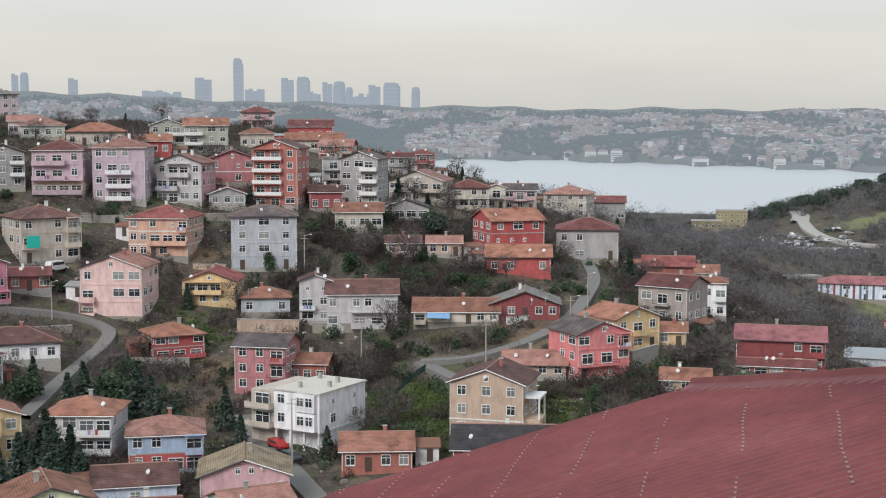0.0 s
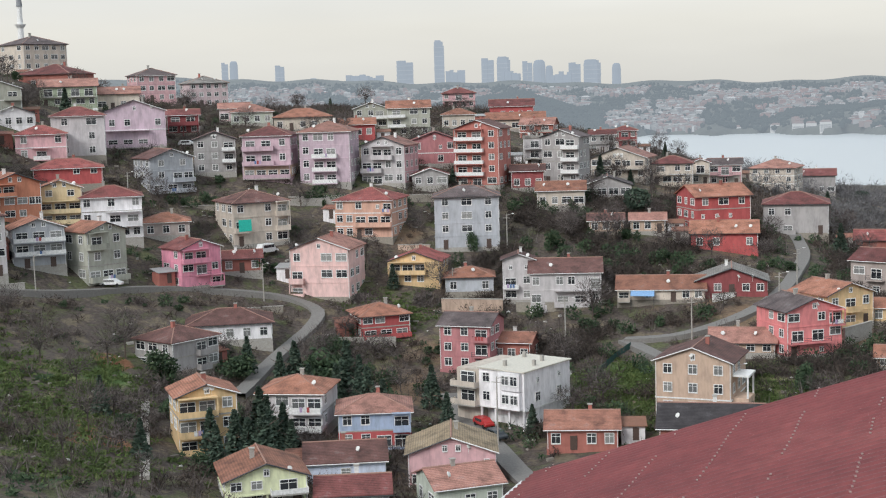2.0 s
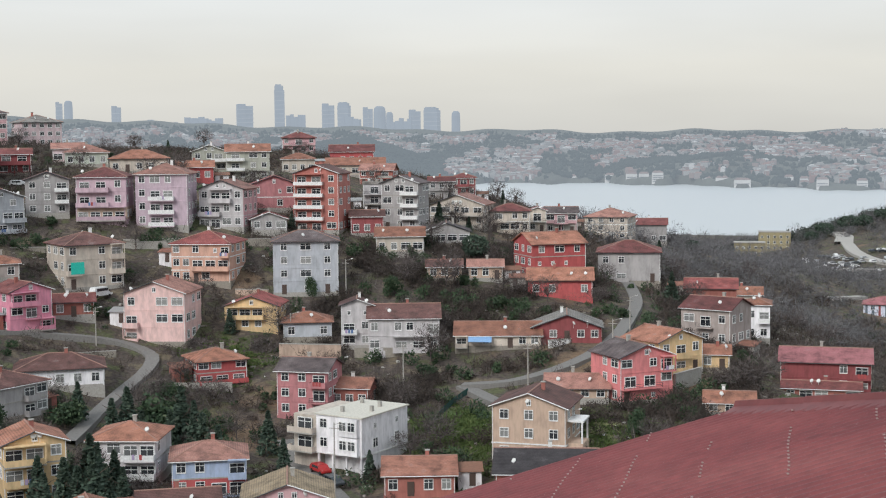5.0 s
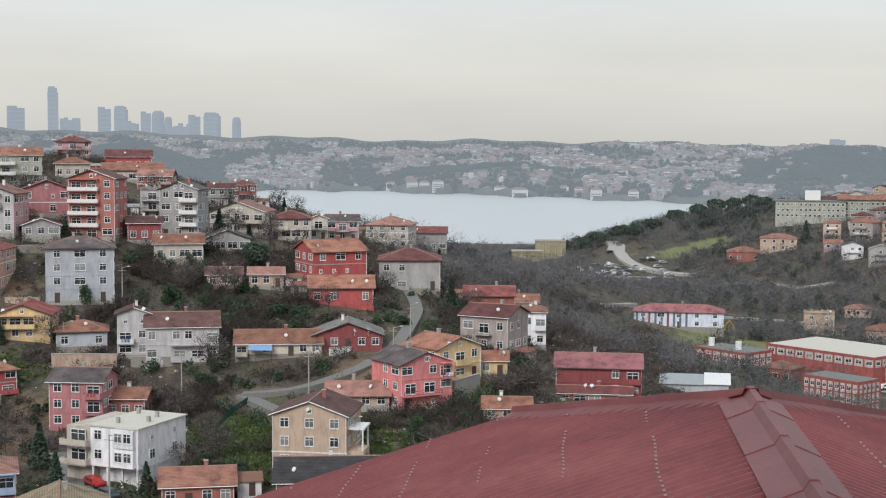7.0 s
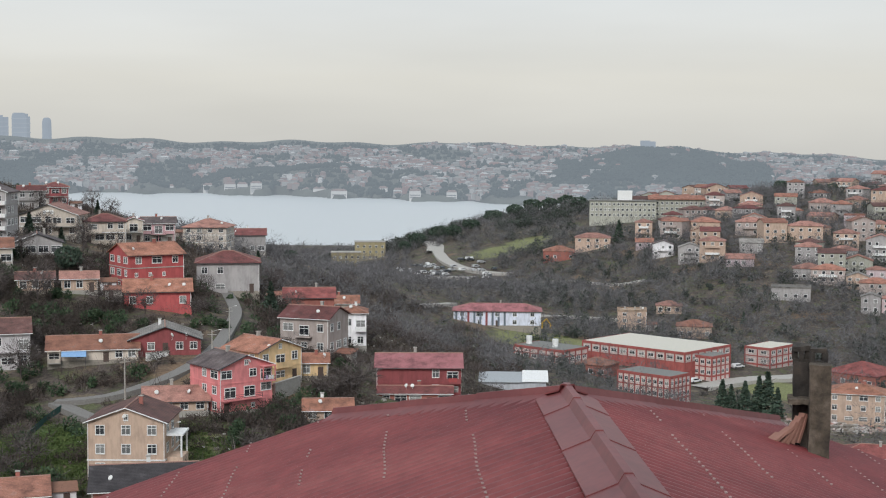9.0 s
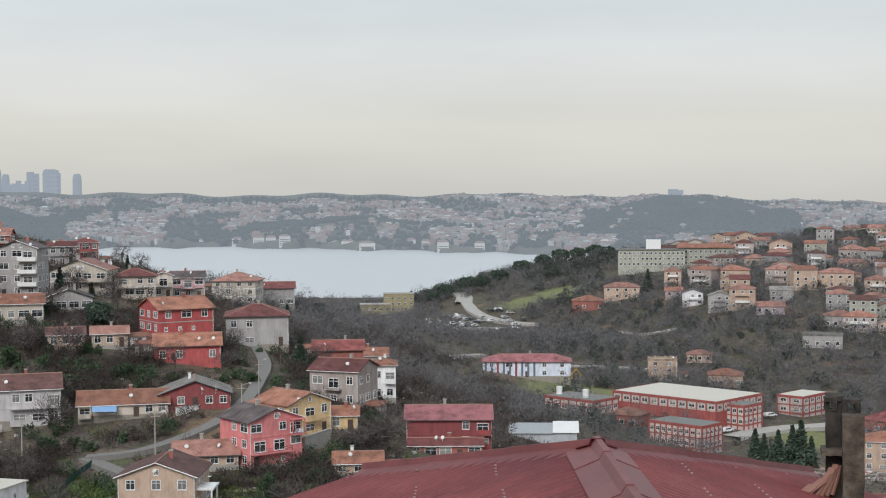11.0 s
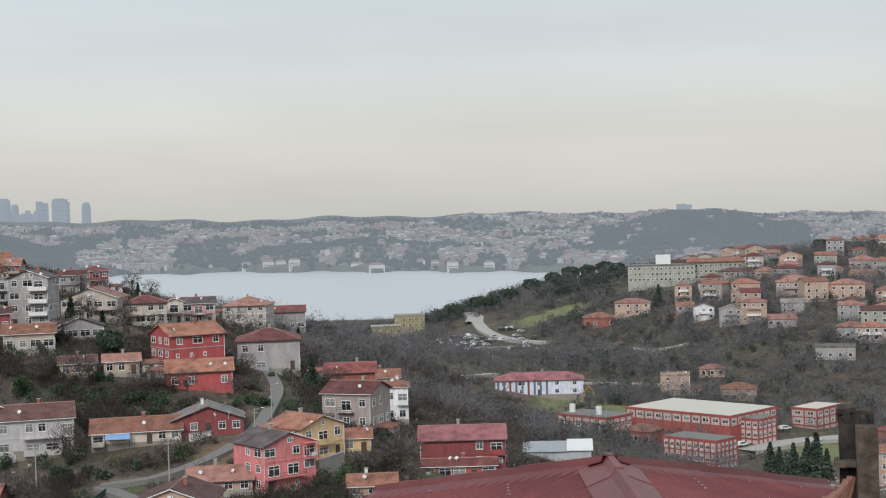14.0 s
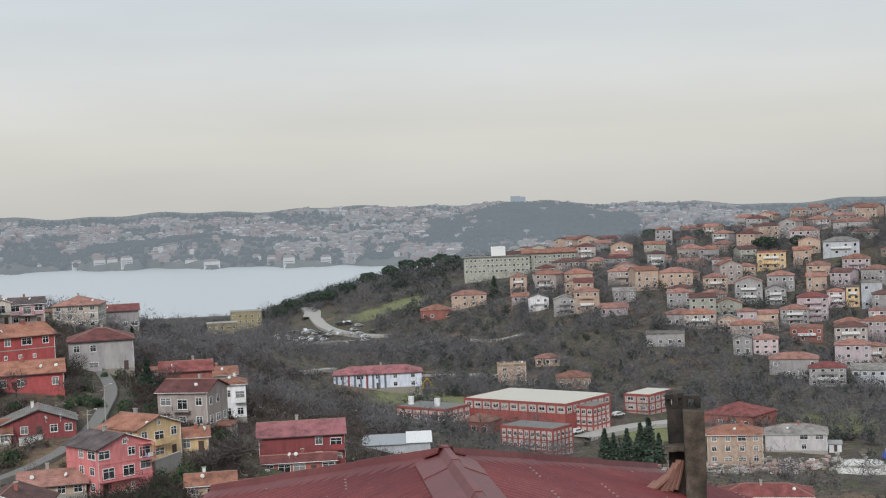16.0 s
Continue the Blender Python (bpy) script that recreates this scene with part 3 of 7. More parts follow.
def land(x, y):
    x, y = np.atleast_1d(x).astype(float), np.atleast_1d(y).astype(float)
    r, az = np.hypot(x, y), np.degrees(np.arctan2(x, y))
    near = near_height(x, y)
    fade = np.clip((r - 1000) / 150, 0, 1)
    z = near * (1 - fade) + fade * 6
    z = np.where(r > 1150, 6 - (r - 1150) * 0.3, z)
    z = np.maximum(z, -12)
    sh = shore_at(az) + 50 * np.sin(az * 1.7) + 25 * np.sin(az * 4.1)
    u = np.clip((r - sh) / (4450 - sh), -0.1, 1)
    top = np.interp(az, (-40, -16, -12, -5, 4, 11, 18, 25, 33, 40), (190, 156, 139, 120, 104, 102, 98, 86, 54, 64))
    top = top + 4 * np.sin(az * 0.9) + 3 * np.sin(az * 2.3 + 1)
    far = 3 + top * np.clip(u, 0, 1) ** 0.75 + 9 * np.sin(x / 170) * np.sin(y / 210) * np.clip(u * 4, 0, 1) * (1 - u)
    for a, rr, h, wa, wr in ((-5.5, 2900, 52, 3.2, 260), (23.6, 2850, 45, 3.3, 380), (9.5, 2700, 22, 3.5, 160), (3, 3300, 12, 2.5, 200), (15, 3600, 10, 2.0, 250)):
        far = far + h * np.exp(-((az - a) / wa) ** 2 - ((r - rr) / wr) ** 2)
    shelf = np.where(u < 0, -12, far)
    return np.where((r > 1500) & (np.abs(az) < 60), shelf, np.where(r > 1500, 20 + 70 * np.clip((r - 1500) / 2500, 0, 1), z))


radii = np.concatenate([np.geomspace(6, 1500, 230), np.linspace(1560, 4950, 170)])
azs = np.concatenate([np.arange(-180, -40, 5.0), np.arange(-40, 45.01, 0.2), np.arange(50, 180, 5.0)])
RR, AA = np.meshgrid(radii, np.radians(azs), indexing="ij")
GX, GY = (RR * np.sin(AA)).ravel(), (RR * np.cos(AA)).ravel()
GZ = land(GX, GY)
rough = np.array([noise.noise((x / 9, y / 9, 0)) * 0.5 + noise.noise((x / 3, y / 3, 5)) * 0.2 if r < 900 else 0 for x, y, r in zip(GX, GY, RR.ravel())])
GZ = GZ + rough - 0.25
na = len(azs)
verts = [(0.0, 0.0, 66.0)] + list(zip(GX.tolist(), GY.tolist(), GZ.tolist()))
faces = []
for i in range(len(radii) - 1):
    for j in range(na):
        k = (j + 1) % na
        a, b, c, d = i * na + j, i * na + k, (i + 1) * na + k, (i + 1) * na + j
        faces.append((a + 1, d + 1, c + 1, b + 1))
faces += [(0, 1 + j, 1 + (j + 1) % na) for j in range(na)]

gm, n, l, b = node_mat("winter_ground")
tco = n.new("ShaderNodeTexCoord").outputs["Object"]
big = link_noise(n, l, 0.035, 5.0, tco)
mid = link_noise(n, l, 0.22, 6.0, tco)
fine = link_noise(n, l, 1.6, 5.0, tco)
grass = ramped(n, l, fine, (0.3, (.055, .066, .03)), (0.7, (.13, .135, .065)))
straw = ramped(n, l, fine, (0.3, (.1, .08, .055)), (0.7, (.2, .165, .115)))
scrub = ramped(n, l, fine, (0.3, (.04, .031, .028)), (0.7, (.125, .098, .086)))
earth = ramped(n, l, fine, (0.3, (.13, .085, .055)), (0.7, (.25, .17, .11)))
col = mixed(n, l, ramped(n, l, mid, (0.38, (1, 1, 1)), (0.47, (0, 0, 0))), scrub, straw)
col = mixed(n, l, ramped(n, l, mid, (0.5, (0, 0, 0)), (0.62, (1, 1, 1))), col, grass)
mask2 = ramped(n, l, big, (0.6, (0, 0, 0)), (0.68, (1, 1, 1)))
col = mixed(n, l, mask2, col, earth)


def worn_patch(x, y, radius, wobble, lo, hi):
    """A ragged-edged patch of the ground round (x, y)."""
    away = n.new("ShaderNodeVectorMath")
    away.operation = "SUBTRACT"
    l.new(tco, away.inputs[0])
    away.inputs[1].default_value = (x, y, 0)
    flat = n.new("ShaderNodeVectorMath")
    flat.operation = "MULTIPLY"
    l.new(away.outputs[0], flat.inputs[0])
    flat.inputs[1].default_value = (1, 1, 0)
    dist = n.new("ShaderNodeVectorMath")
    dist.operation = "LENGTH"
    l.new(flat.outputs[0], dist.inputs[0])
    ragged = n.new("ShaderNodeMath")
    ragged.operation = "MULTIPLY_ADD"
    l.new(mid, ragged.inputs[0])
    ragged.inputs[1].default_value = wobble
    l.new(dist.outputs["Value"], ragged.inputs[2])
    r_ = n.new("ShaderNodeMapRange")
    r_.inputs["From Min"].default_value, r_.inputs["From Max"].default_value = radius + wobble * 0.5, radius * 0.75 + wobble * 0.5
    r_.inputs["To Max"].default_value = hi
    l.new(ragged.outputs[0], r_.inputs[0])
    return r_.outputs[0]


meadow = ramped(n, l, fine, (0.3, (.12, .14, .055)), (0.7, (.27, .28, .12)))
lawn = ramped(n, l, fine, (0.3, (.06, .12, .03)), (0.7, (.12, .2, .06)))
red_earth = ramped(n, l, fine, (0.3, (.2, .085, .04)), (0.7, (.34, .16, .085)))
for x, y, radius, wobble in ((-124, 212, 14, 40), (-118, 190, 12, 40), (-100, 176, 14, 50), (-85, 202, 7, 10), (-92, 150, 14, 40), (18, 214, 10, 12), (-145, 252, 10, 16), (150, 430, 22, 20), (214, 690, 22, 22), (232, 706, 14, 20), (262, 372, 18, 24), (198, 368, 14, 10), (55, 232, 10, 16)):
    col = mixed(n, l, worn_patch(x, y, radius, wobble, 0, 0.85), col, meadow)
for x, y, radius, wobble in ((-5, 229, 8, 6), (-84, 204, 6, 6), (-120, 214, 6, 8)):
    col = mixed(n, l, worn_patch(x, y, radius, wobble, 0, 0.9), col, lawn)
for x, y, radius, wobble in ((-86, 214, 4, 7), (-73, 171, 6, 12), (8, 236, 5, 8), (-112, 196, 5, 14)):
    col = mixed(n, l, worn_patch(x, y, radius, wobble, 0, 0.9), col, red_earth)
l.new(col, b.inputs["Base Color"])
b.inputs["Roughness"].default_value = 1.0
bumped(n, l, b, fine, 0.9, 0.4)
# half of the far hills' shader is haze glow
far_ground = hazed("far_hills", (.13, .14, .12), HAZE_GLOW, 0.5)
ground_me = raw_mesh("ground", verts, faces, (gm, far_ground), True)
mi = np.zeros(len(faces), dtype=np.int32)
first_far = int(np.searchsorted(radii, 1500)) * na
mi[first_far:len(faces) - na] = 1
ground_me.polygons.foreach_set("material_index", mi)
ground = tagged(new("ground", ground_me), "scrubby winter hillside with grass, bare earth and far wooded hills", "ground", kind="structure")

# water of the strait
bm = bmesh.new()
ring = [bm.verts.new((2950 * math.sin(radians(a)), 2950 * math.cos(radians(a)), 0)) for a in range(-60, 61, 4)]
ring += [bm.verts.new((1000 * math.sin(radians(a)), 1000 * math.cos(radians(a)), 0)) for a in range(60, -61, -4)]
for i in range(30):
    bm.faces.new((ring[i + 1], ring[i], ring[61 - i], ring[60 - i]))
wm, n, l, b = node_mat("strait_water")
# pale base colour carries part of the sky's reflection
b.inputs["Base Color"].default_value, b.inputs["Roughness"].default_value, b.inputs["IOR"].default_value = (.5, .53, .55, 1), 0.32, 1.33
tcw = n.new("ShaderNodeTexCoord").outputs["Object"]
bumped(n, l, b, link_noise(n, l, 0.05, 4.0, tcw), 0.02, 1.0)
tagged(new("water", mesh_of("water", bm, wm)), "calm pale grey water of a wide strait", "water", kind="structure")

# ---- the near roof: dark red corrugated sheets on a hipped roof, just below the eye ----
RIDGE = Vector((0.2277, 0.9737, 0))
LEFT = Vector((-0.9737, 0.2277, 0))
APEX = Vector((3.661, 10.148, EYE - 1.9))
FALL = 0.35
NEAR, EAVE = -9.4, 5.55
HIPS = {1: (2.61, 1.93), -1: (3.38, 2.55)}


def on_roof(u, v, side, lift=0.0):
    """A point u metres along the ridge beyond its end, v metres out from it, on one slope."""
    return APEX + RIDGE * u + LEFT * (v * side) + Vector((0, 0, -FALL * abs(v) + lift))


rm, n, l, b = node_mat("red_sheet_metal")
tco = n.new("ShaderNodeTexCoord").outputs["Object"]
f1, f2, f3 = link_noise(n, l, 0.7, 6.0, tco), link_noise(n, l, 9.0, 5.0, tco), link_noise(n, l, 55.0, 2.0, tco)
c = ramped(n, l, f1, (0.3, (.13, .027, .031)), (0.55, (.185, .041, .043)), (0.78, (.24, .07, .067)))
c = mixed(n, l, 0.5, c, ramped(n, l, f2, (0.3, (.6, .6, .6)), (0.7, (1.25, 1.22, 1.2))), "MULTIPLY")
c = mixed(n, l, ramped(n, l, f3, (0.7, (0, 0, 0)), (0.78, (1, 1, 1))), c, (.33, .2, .19))
along = n.new("ShaderNodeVectorMath")
along.operation = "DOT_PRODUCT"
away = n.new("ShaderNodeVectorMath")
away.operation = "SUBTRACT"
l.new(tco, away.inputs[0])
away.inputs[1].default_value = APEX
l.new(away.outputs[0], along.inputs[0])
along.inputs[1].default_value = RIDGE
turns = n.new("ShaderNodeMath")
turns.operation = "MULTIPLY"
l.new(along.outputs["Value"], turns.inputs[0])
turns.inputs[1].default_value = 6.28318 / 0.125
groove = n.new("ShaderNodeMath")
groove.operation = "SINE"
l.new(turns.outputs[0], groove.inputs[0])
# sheet colour darkened along the bottom of each corrugation
groove_dark = mixed(n, l, 1.0, c, ramped(n, l, f2, (0.3, (.16, .14, .14)), (0.7, (.42, .38, .37))), "MULTIPLY")
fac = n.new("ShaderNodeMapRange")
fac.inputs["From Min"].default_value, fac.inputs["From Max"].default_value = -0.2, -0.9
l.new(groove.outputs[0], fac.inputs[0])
slope_c = mixed(n, l, fac.outputs[0], c, groove_dark)
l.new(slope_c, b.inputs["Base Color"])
b.inputs["Roughness"].default_value = 0.55
cap_m, n2, l2, b2_ = node_mat("red_cap_sheet")
t2 = n2.new("ShaderNodeTexCoord").outputs["Object"]
l2.new(mixed(n2, l2, 0.5, ramped(n2, l2, link_noise(n2, l2, 1.2, 6.0, t2), (0.3, (.13, .03, .033)), (0.75, (.22, .062, .06))), ramped(n2, l2, link_noise(n2, l2, 12.0, 5.0, t2), (0.3, (.65, .65, .65)), (0.7, (1.2, 1.2, 1.2))), "MULTIPLY"), b2_.inputs["Base Color"])
b2_.inputs["Roughness"].default_value = 0.5
bumped(n, l, b, f2, 0.15, 0.01)
near_roof = thing("near_house", Matrix.Identity(4), "house below with a hipped roof of dark red corrugated sheets", "house")
PITCH = 0.125
for side, v_end in ((1, EAVE), (-1, 5.2)):
    HIP_U, HIP_V = HIPS[side]
    vs, fs = [], []
    steps = int((HIP_U - NEAR) / PITCH * 6)
    vcount = 9
    for i in range(steps + 1):
        u = NEAR + (HIP_U - NEAR) * i / steps
        v0 = max(0.0, u / HIP_U * HIP_V)
        wave = 0.026 * math.copysign(abs(math.sin(6.28318 * u / PITCH)) ** 0.6, math.sin(6.28318 * u / PITCH)) + 0.004 * noise.noise((u * 0.8, side * 3, 0))
        for k in range(vcount):
            v = v0 + (v_end - v0) * k / (vcount - 1)
            sag = 0.012 * noise.noise((u * 0.35, v * 0.5, side))
            vs.append(on_roof(u, v, side, wave + sag)[:])
    for i in range(steps):
        for k in range(vcount - 1):
            q = (i * vcount + k, (i + 1) * vcount + k, (i + 1) * vcount + k + 1, i * vcount + k + 1)
            fs.append(q if side < 0 else q[::-1])
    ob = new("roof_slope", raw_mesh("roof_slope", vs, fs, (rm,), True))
    ob.parent = near_roof
    tagged(ob, "dark red corrugated sheet slope with screw rows")
    m = ob.modifiers.new("thickness", "SOLIDIFY")
    m.thickness = 0.012
    bm = bmesh.new()
    for row in range(1, 9):
        v = 0.1 + row * 0.66
        if v > v_end:
            break
        i = 0
        u = NEAR
        while u < HIP_U - 0.1:
            u += PITCH
            if v > u / HIP_U * HIP_V + 0.15:
                p = on_roof(u + PITCH * 0.25, v + 0.03 * noise.noise((u, v, 3)), side, 0.026)
                if noise.noise((u * 1.3, v * 5, 9)) > -0.05:
                    box(bm, p.x, p.y, p.z, 0.016, 0.016, 0.009)
    part("roof_screw", bm, plain("screw_head", (.42, .32, .3), 0.5, 0.2), near_roof, "pale screw heads in rows")["kind"] = "stuff"


def cap_piece(a, b2, wing, sides, name="ridge_cap"):
    """A bent sheet cap from a to b2 with a raised roll in the middle and a lapped end."""
    bm = bmesh.new()
    a, b2 = Vector(a), Vector(b2)
    d = (b2 - a).normalized()
    out = Vector((d.y, -d.x, 0)).normalized()
    prof = ((-wing, sides[0]), (-wing * 0.25, sides[0] * 0.25 + 0.012), (-0.025, 0.05), (0.025, 0.05), (wing * 0.25, sides[1] * 0.25 + 0.012), (wing, sides[1]))
    rings = []
    for c, up in ((a, 0.046), (b2, 0.038)):
        rings.append([bm.verts.new(c + out * x + Vector((0, 0, z + up))) for x, z in prof])
        rings.append([bm.verts.new(c + out * x + Vector((0, 0, z + up - 0.012))) for x, z in prof])
    for i in range(5):
        bm.faces.new((rings[0][i], rings[0][i + 1], rings[2][i + 1], rings[2][i]))
        bm.faces.new((rings[1][i + 1], rings[1][i], rings[3][i], rings[3][i + 1]))
        bm.faces.new((rings[0][i + 1], rings[0][i], rings[1][i], rings[1][i + 1]))
        bm.faces.new((rings[2][i], rings[2][i + 1], rings[3][i + 1], rings[3][i]))
    for i in (0, 5):
        bm.faces.new((rings[0][i], rings[2][i], rings[3][i], rings[1][i]))
    bmesh.ops.recalc_face_normals(bm, faces=bm.faces)
    part(name, bm, cap_m, near_roof)


u = -10.16
while u < 0:
    cap_piece(on_roof(u - 0.03, 0, 1), on_roof(min(u + 1.2, 0.1), 0, 1), 0.24, (-0.24 * FALL, -0.24 * FALL))
    u += 1.2
for side in (1, -1):
    end = on_roof(*HIPS[side], side)
    for k in range(3):
        a, b2 = APEX.lerp(end, k / 3 - 0.015), APEX.lerp(end, (k + 1) / 3)
        cap_piece(b2, a, 0.17, (-0.04, -0.07) if side > 0 else (-0.07, -0.04), "hip_cap")
# hip end beyond, eaves boards, walls below
bm = bmesh.new()
e1, e2 = on_roof(*HIPS[1], 1), on_roof(*HIPS[-1], -1)
out = Vector((0, 0, -1.3)) + RIDGE * 3.0
q = [bm.verts.new(p) for p in (APEX, e1, e1 + out + LEFT * 2, e2 + out - LEFT * 2, e2)]
bm.faces.new(q)
part("hip_end", bm, rm, near_roof)
bm = bmesh.new()
rod(bm, on_roof(NEAR, EAVE + 0.05, 1, -0.05), on_roof(2.33, EAVE + 0.05, 1, -0.05), 0.06)
part("gutter", bm, WHITE, near_roof, "white eaves gutter")
bm = bmesh.new()
c1, c2, c3, c4 = (on_roof(NEAR, 4.9, 1), on_roof(1.7, 4.9, 1), on_roof(1.7, 4.9, -1), on_roof(NEAR, 4.9, -1))
prism(bm, [(p.x, p.y, 60.0) for p in (c4, c3, c2, c1)], c1.z - 60.12)
part("wall", bm, wall_mat("cream"), near_roof)

# chimney stack rising through the near roof, with a leaning heap of old tiles
stack = thing("chimney_stack", Matrix.Identity(4), "soot-blackened twin chimney stack of mossy brick and concrete", "chimney")
soot, n, l, b = node_mat("sooty_masonry")
tco = n.new("ShaderNodeTexCoord").outputs["Object"]
s1, s2 = link_noise(n, l, 2.5, 6.0, tco), link_noise(n, l, 14.0, 5.0, tco)
c = ramped(n, l, s1, (0.35, (.016, .014, .013)), (0.5, (.05, .042, .036)), (0.62, (.085, .062, .048)), (0.78, (.14, .12, .1)))
l.new(mixed(n, l, 0.6, c, ramped(n, l, s2, (0.3, (.45, .45, .45)), (0.7, (1.3, 1.3, 1.3))), "MULTIPLY"), b.inputs["Base Color"])
b.inputs["Roughness"].default_value = 0.95
bumped(n, l, b, s2, 0.8, 0.02)


def worn_block(bm, c, sx, sy, sz, turn, wear=0.012, cuts=5):
    """A block of masonry with ragged faces."""
    tmp = bmesh.new()
    bmesh.ops.create_cube(tmp, size=1.0)
    bmesh.ops.subdivide_edges(tmp, edges=tmp.edges[:], cuts=cuts, use_grid_fill=True)
    m = Matrix.Translation(c) @ Matrix.Rotation(radians(turn), 4, "Z") @ Matrix.Diagonal((sx, sy, sz, 1)) @ Matrix.Translation((0, 0, 0.5))
    bmesh.ops.transform(tmp, matrix=m, verts=tmp.verts)
    for v in tmp.verts:
        v.co += noise.noise_vector(v.co * 7) * wear + noise.noise_vector(v.co * 23) * wear * 0.5
    me = bpy.data.meshes.new("tmp")
    tmp.to_mesh(me)
    tmp.free()
    bm.from_mesh(me)
    bpy.data.meshes.remove(me)


flue_m, n, l, b = node_mat("weathered_flue_render")
tco = n.new("ShaderNodeTexCoord").outputs["Object"]
s1, s2 = link_noise(n, l, 4.0, 6.0, tco), link_noise(n, l, 22.0, 5.0, tco)
c = ramped(n, l, s1, (0.32, (.035, .028, .022)), (0.48, (.09, .07, .052)), (0.62, (.15, .12, .095)), (0.76, (.21, .18, .15)))
l.new(mixed(n, l, 0.6, c, ramped(n, l, s2, (0.3, (.5, .5, .5)), (0.7, (1.25, 1.25, 1.25))), "MULTIPLY"), b.inputs["Base Color"])
b.inputs["Roughness"].default_value = 0.95
bumped(n, l, b, s2, 0.8, 0.02)
for x, y, top, sx, sy, mat in ((6.432, 11.501, -1.917, 0.165, 0.2, soot), (6.443, 11.208, -1.904, 0.185, 0.2, flue_m)):
    bm = bmesh.new()
    worn_block(bm, Vector((x, y, EYE - 3.6)), sx, sy, top + 3.6, -27, 0.01, 8)
    part("flue", bm, mat, stack)
bm = bmesh.new()
worn_block(bm, Vector((6.414, 11.339, EYE + -2.278)), 0.37, 0.3, 0.045, -27, 0.014, 5)
part("collar", bm, flue_m, stack, "ragged mortar collar round both flues")
# a round and a square black pot with slots, side by side on the flues
for x, y, z, square in ((6.418, 11.508, EYE + -1.933, False), (6.524, 11.392, EYE + -1.939, True)):
    bm = bmesh.new()
    worn_block(bm, Vector((x, y, z - 0.03)), 0.15, 0.15, 0.07, -27, 0.008, 3)
    count = 4 if square else 6
    for k in range(count):
        a = 6.2832 * (k + 0.5) / count + radians(-27)
        q = 0.082 if square else 0.068
        worn_block(bm, Vector((x + q * math.cos(a), y + q * math.sin(a), z + 0.03)), 0.04, 0.04, 0.09, math.degrees(a), 0.006, 2)
    worn_block(bm, Vector((x, y, z + 0.115)), 0.15 if square else 0.16, 0.15, 0.035 if square else 0.05, -27, 0.012 if square else 0.02, 3)
    part("chimney_pot", bm, soot, stack, "soot-black slotted chimney pot")
clay = plain("old_clay_tile", (.3, .15, .115), 0.9)
pile = thing("tile_heap", Matrix.Identity(4), "weathered clay tiles and boards leaning beside the chimney", "roof tiles")
for dx, dz, tip, turn_, ln, wd in ((0.00, 0.00, 48, -62, 0.30, 0.05), (0.05, 0.02, 52, -56, 0.34, 0.06), (0.10, 0.03, 58, -50, 0.36, 0.05), (-0.07, -0.01, 30, -70, 0.24, 0.07), (-0.13, -0.03, 12, -40, 0.20, 0.08), (0.14, 0.03, 64, -48, 0.33, 0.05)):
    bm = bmesh.new()
    worn_block(bm, Vector((0, 0, 0)), ln * 0.85, wd * 1.2, 0.026, 0, 0.005, 3)
    ob = part("roof_tile", bm, clay, pile)
    ob.matrix_local = pose(6.18 + dx * 1.1, 11.28 + dx * 0.3, EYE + -2.54 + dz, 0, -tip, turn_ + 75)

# ---- houses ----


def window_meshes(w, h, tag):
    """Casement window: white frame with a mullion and a transom, cut from one sheet, and its pane."""
    xs = (-w / 2, -w / 2 + 0.1, -0.035, 0.035, w / 2 - 0.1, w / 2)
    zs = (-0.08, 0.1, h * 0.66, h * 0.66 + 0.06, h - 0.1, h)
    bm = bmesh.new()
    g = [[bm.verts.new((x, 0.02, z)) for z in zs] for x in xs]
    for a in range(5):
        for c in range(5):
            if a % 2 == 0 or c % 2 == 0:
                bm.faces.new((g[a][c], g[a + 1][c], g[a + 1][c + 1], g[a][c + 1]))
    ret = bmesh.ops.extrude_face_region(bm, geom=bm.faces[:])
    bmesh.ops.translate(bm, verts=[v for v in ret["geom"] if isinstance(v, bmesh.types.BMVert)], vec=(0, -0.13, 0))
    bmesh.ops.recalc_face_normals(bm, faces=bm.faces)
    f = mesh_of("window_" + tag, bm, WHITE)
    bm = bmesh.new()
    box(bm, 0, -0.02, 0.1, w - 0.2, 0.06, h - 0.2)
    return f, mesh_of("pane_" + tag, bm, glass)


WIN = {"single": window_meshes(1.4, 1.5, "single"), "wide": window_meshes(2.3, 1.5, "wide"), "small": window_meshes(0.75, 0.9, "small")}
bm = bmesh.new()
box(bm, 0, -0.02, 0, 1.0, 0.06, 2.1)
DOOR_ME = mesh_of("door", bm, plain("dark_door", (.09, .06, .05), 0.5))
bm = bmesh.new()
box(bm, 0, -0.03, 0, 1.35, 0.1, 1.4)
box(bm, 0, -0.06, 0.14, 1.07, 0.1, 1.12, 1)
FAR_WIN = mesh_of("far_window", bm, WHITE, glass)
bm = bmesh.new()
bmesh.ops.create_cone(bm, cap_ends=True, segments=12, radius1=0.38, radius2=0.3, depth=0.1)
bmesh.ops.rotate(bm, verts=bm.verts, cent=(0, 0, 0), matrix=Matrix.Rotation(radians(62), 3, "X"))
bmesh.ops.translate(bm, verts=bm.verts, vec=(0, -0.12, 0.75))
rod(bm, (0, 0, -0.3), (0, 0, 0.75), 0.03)
DISH_ME = mesh_of("satellite_dish", bm, plain("dish_white", (.72, .72, .7), 0.5))


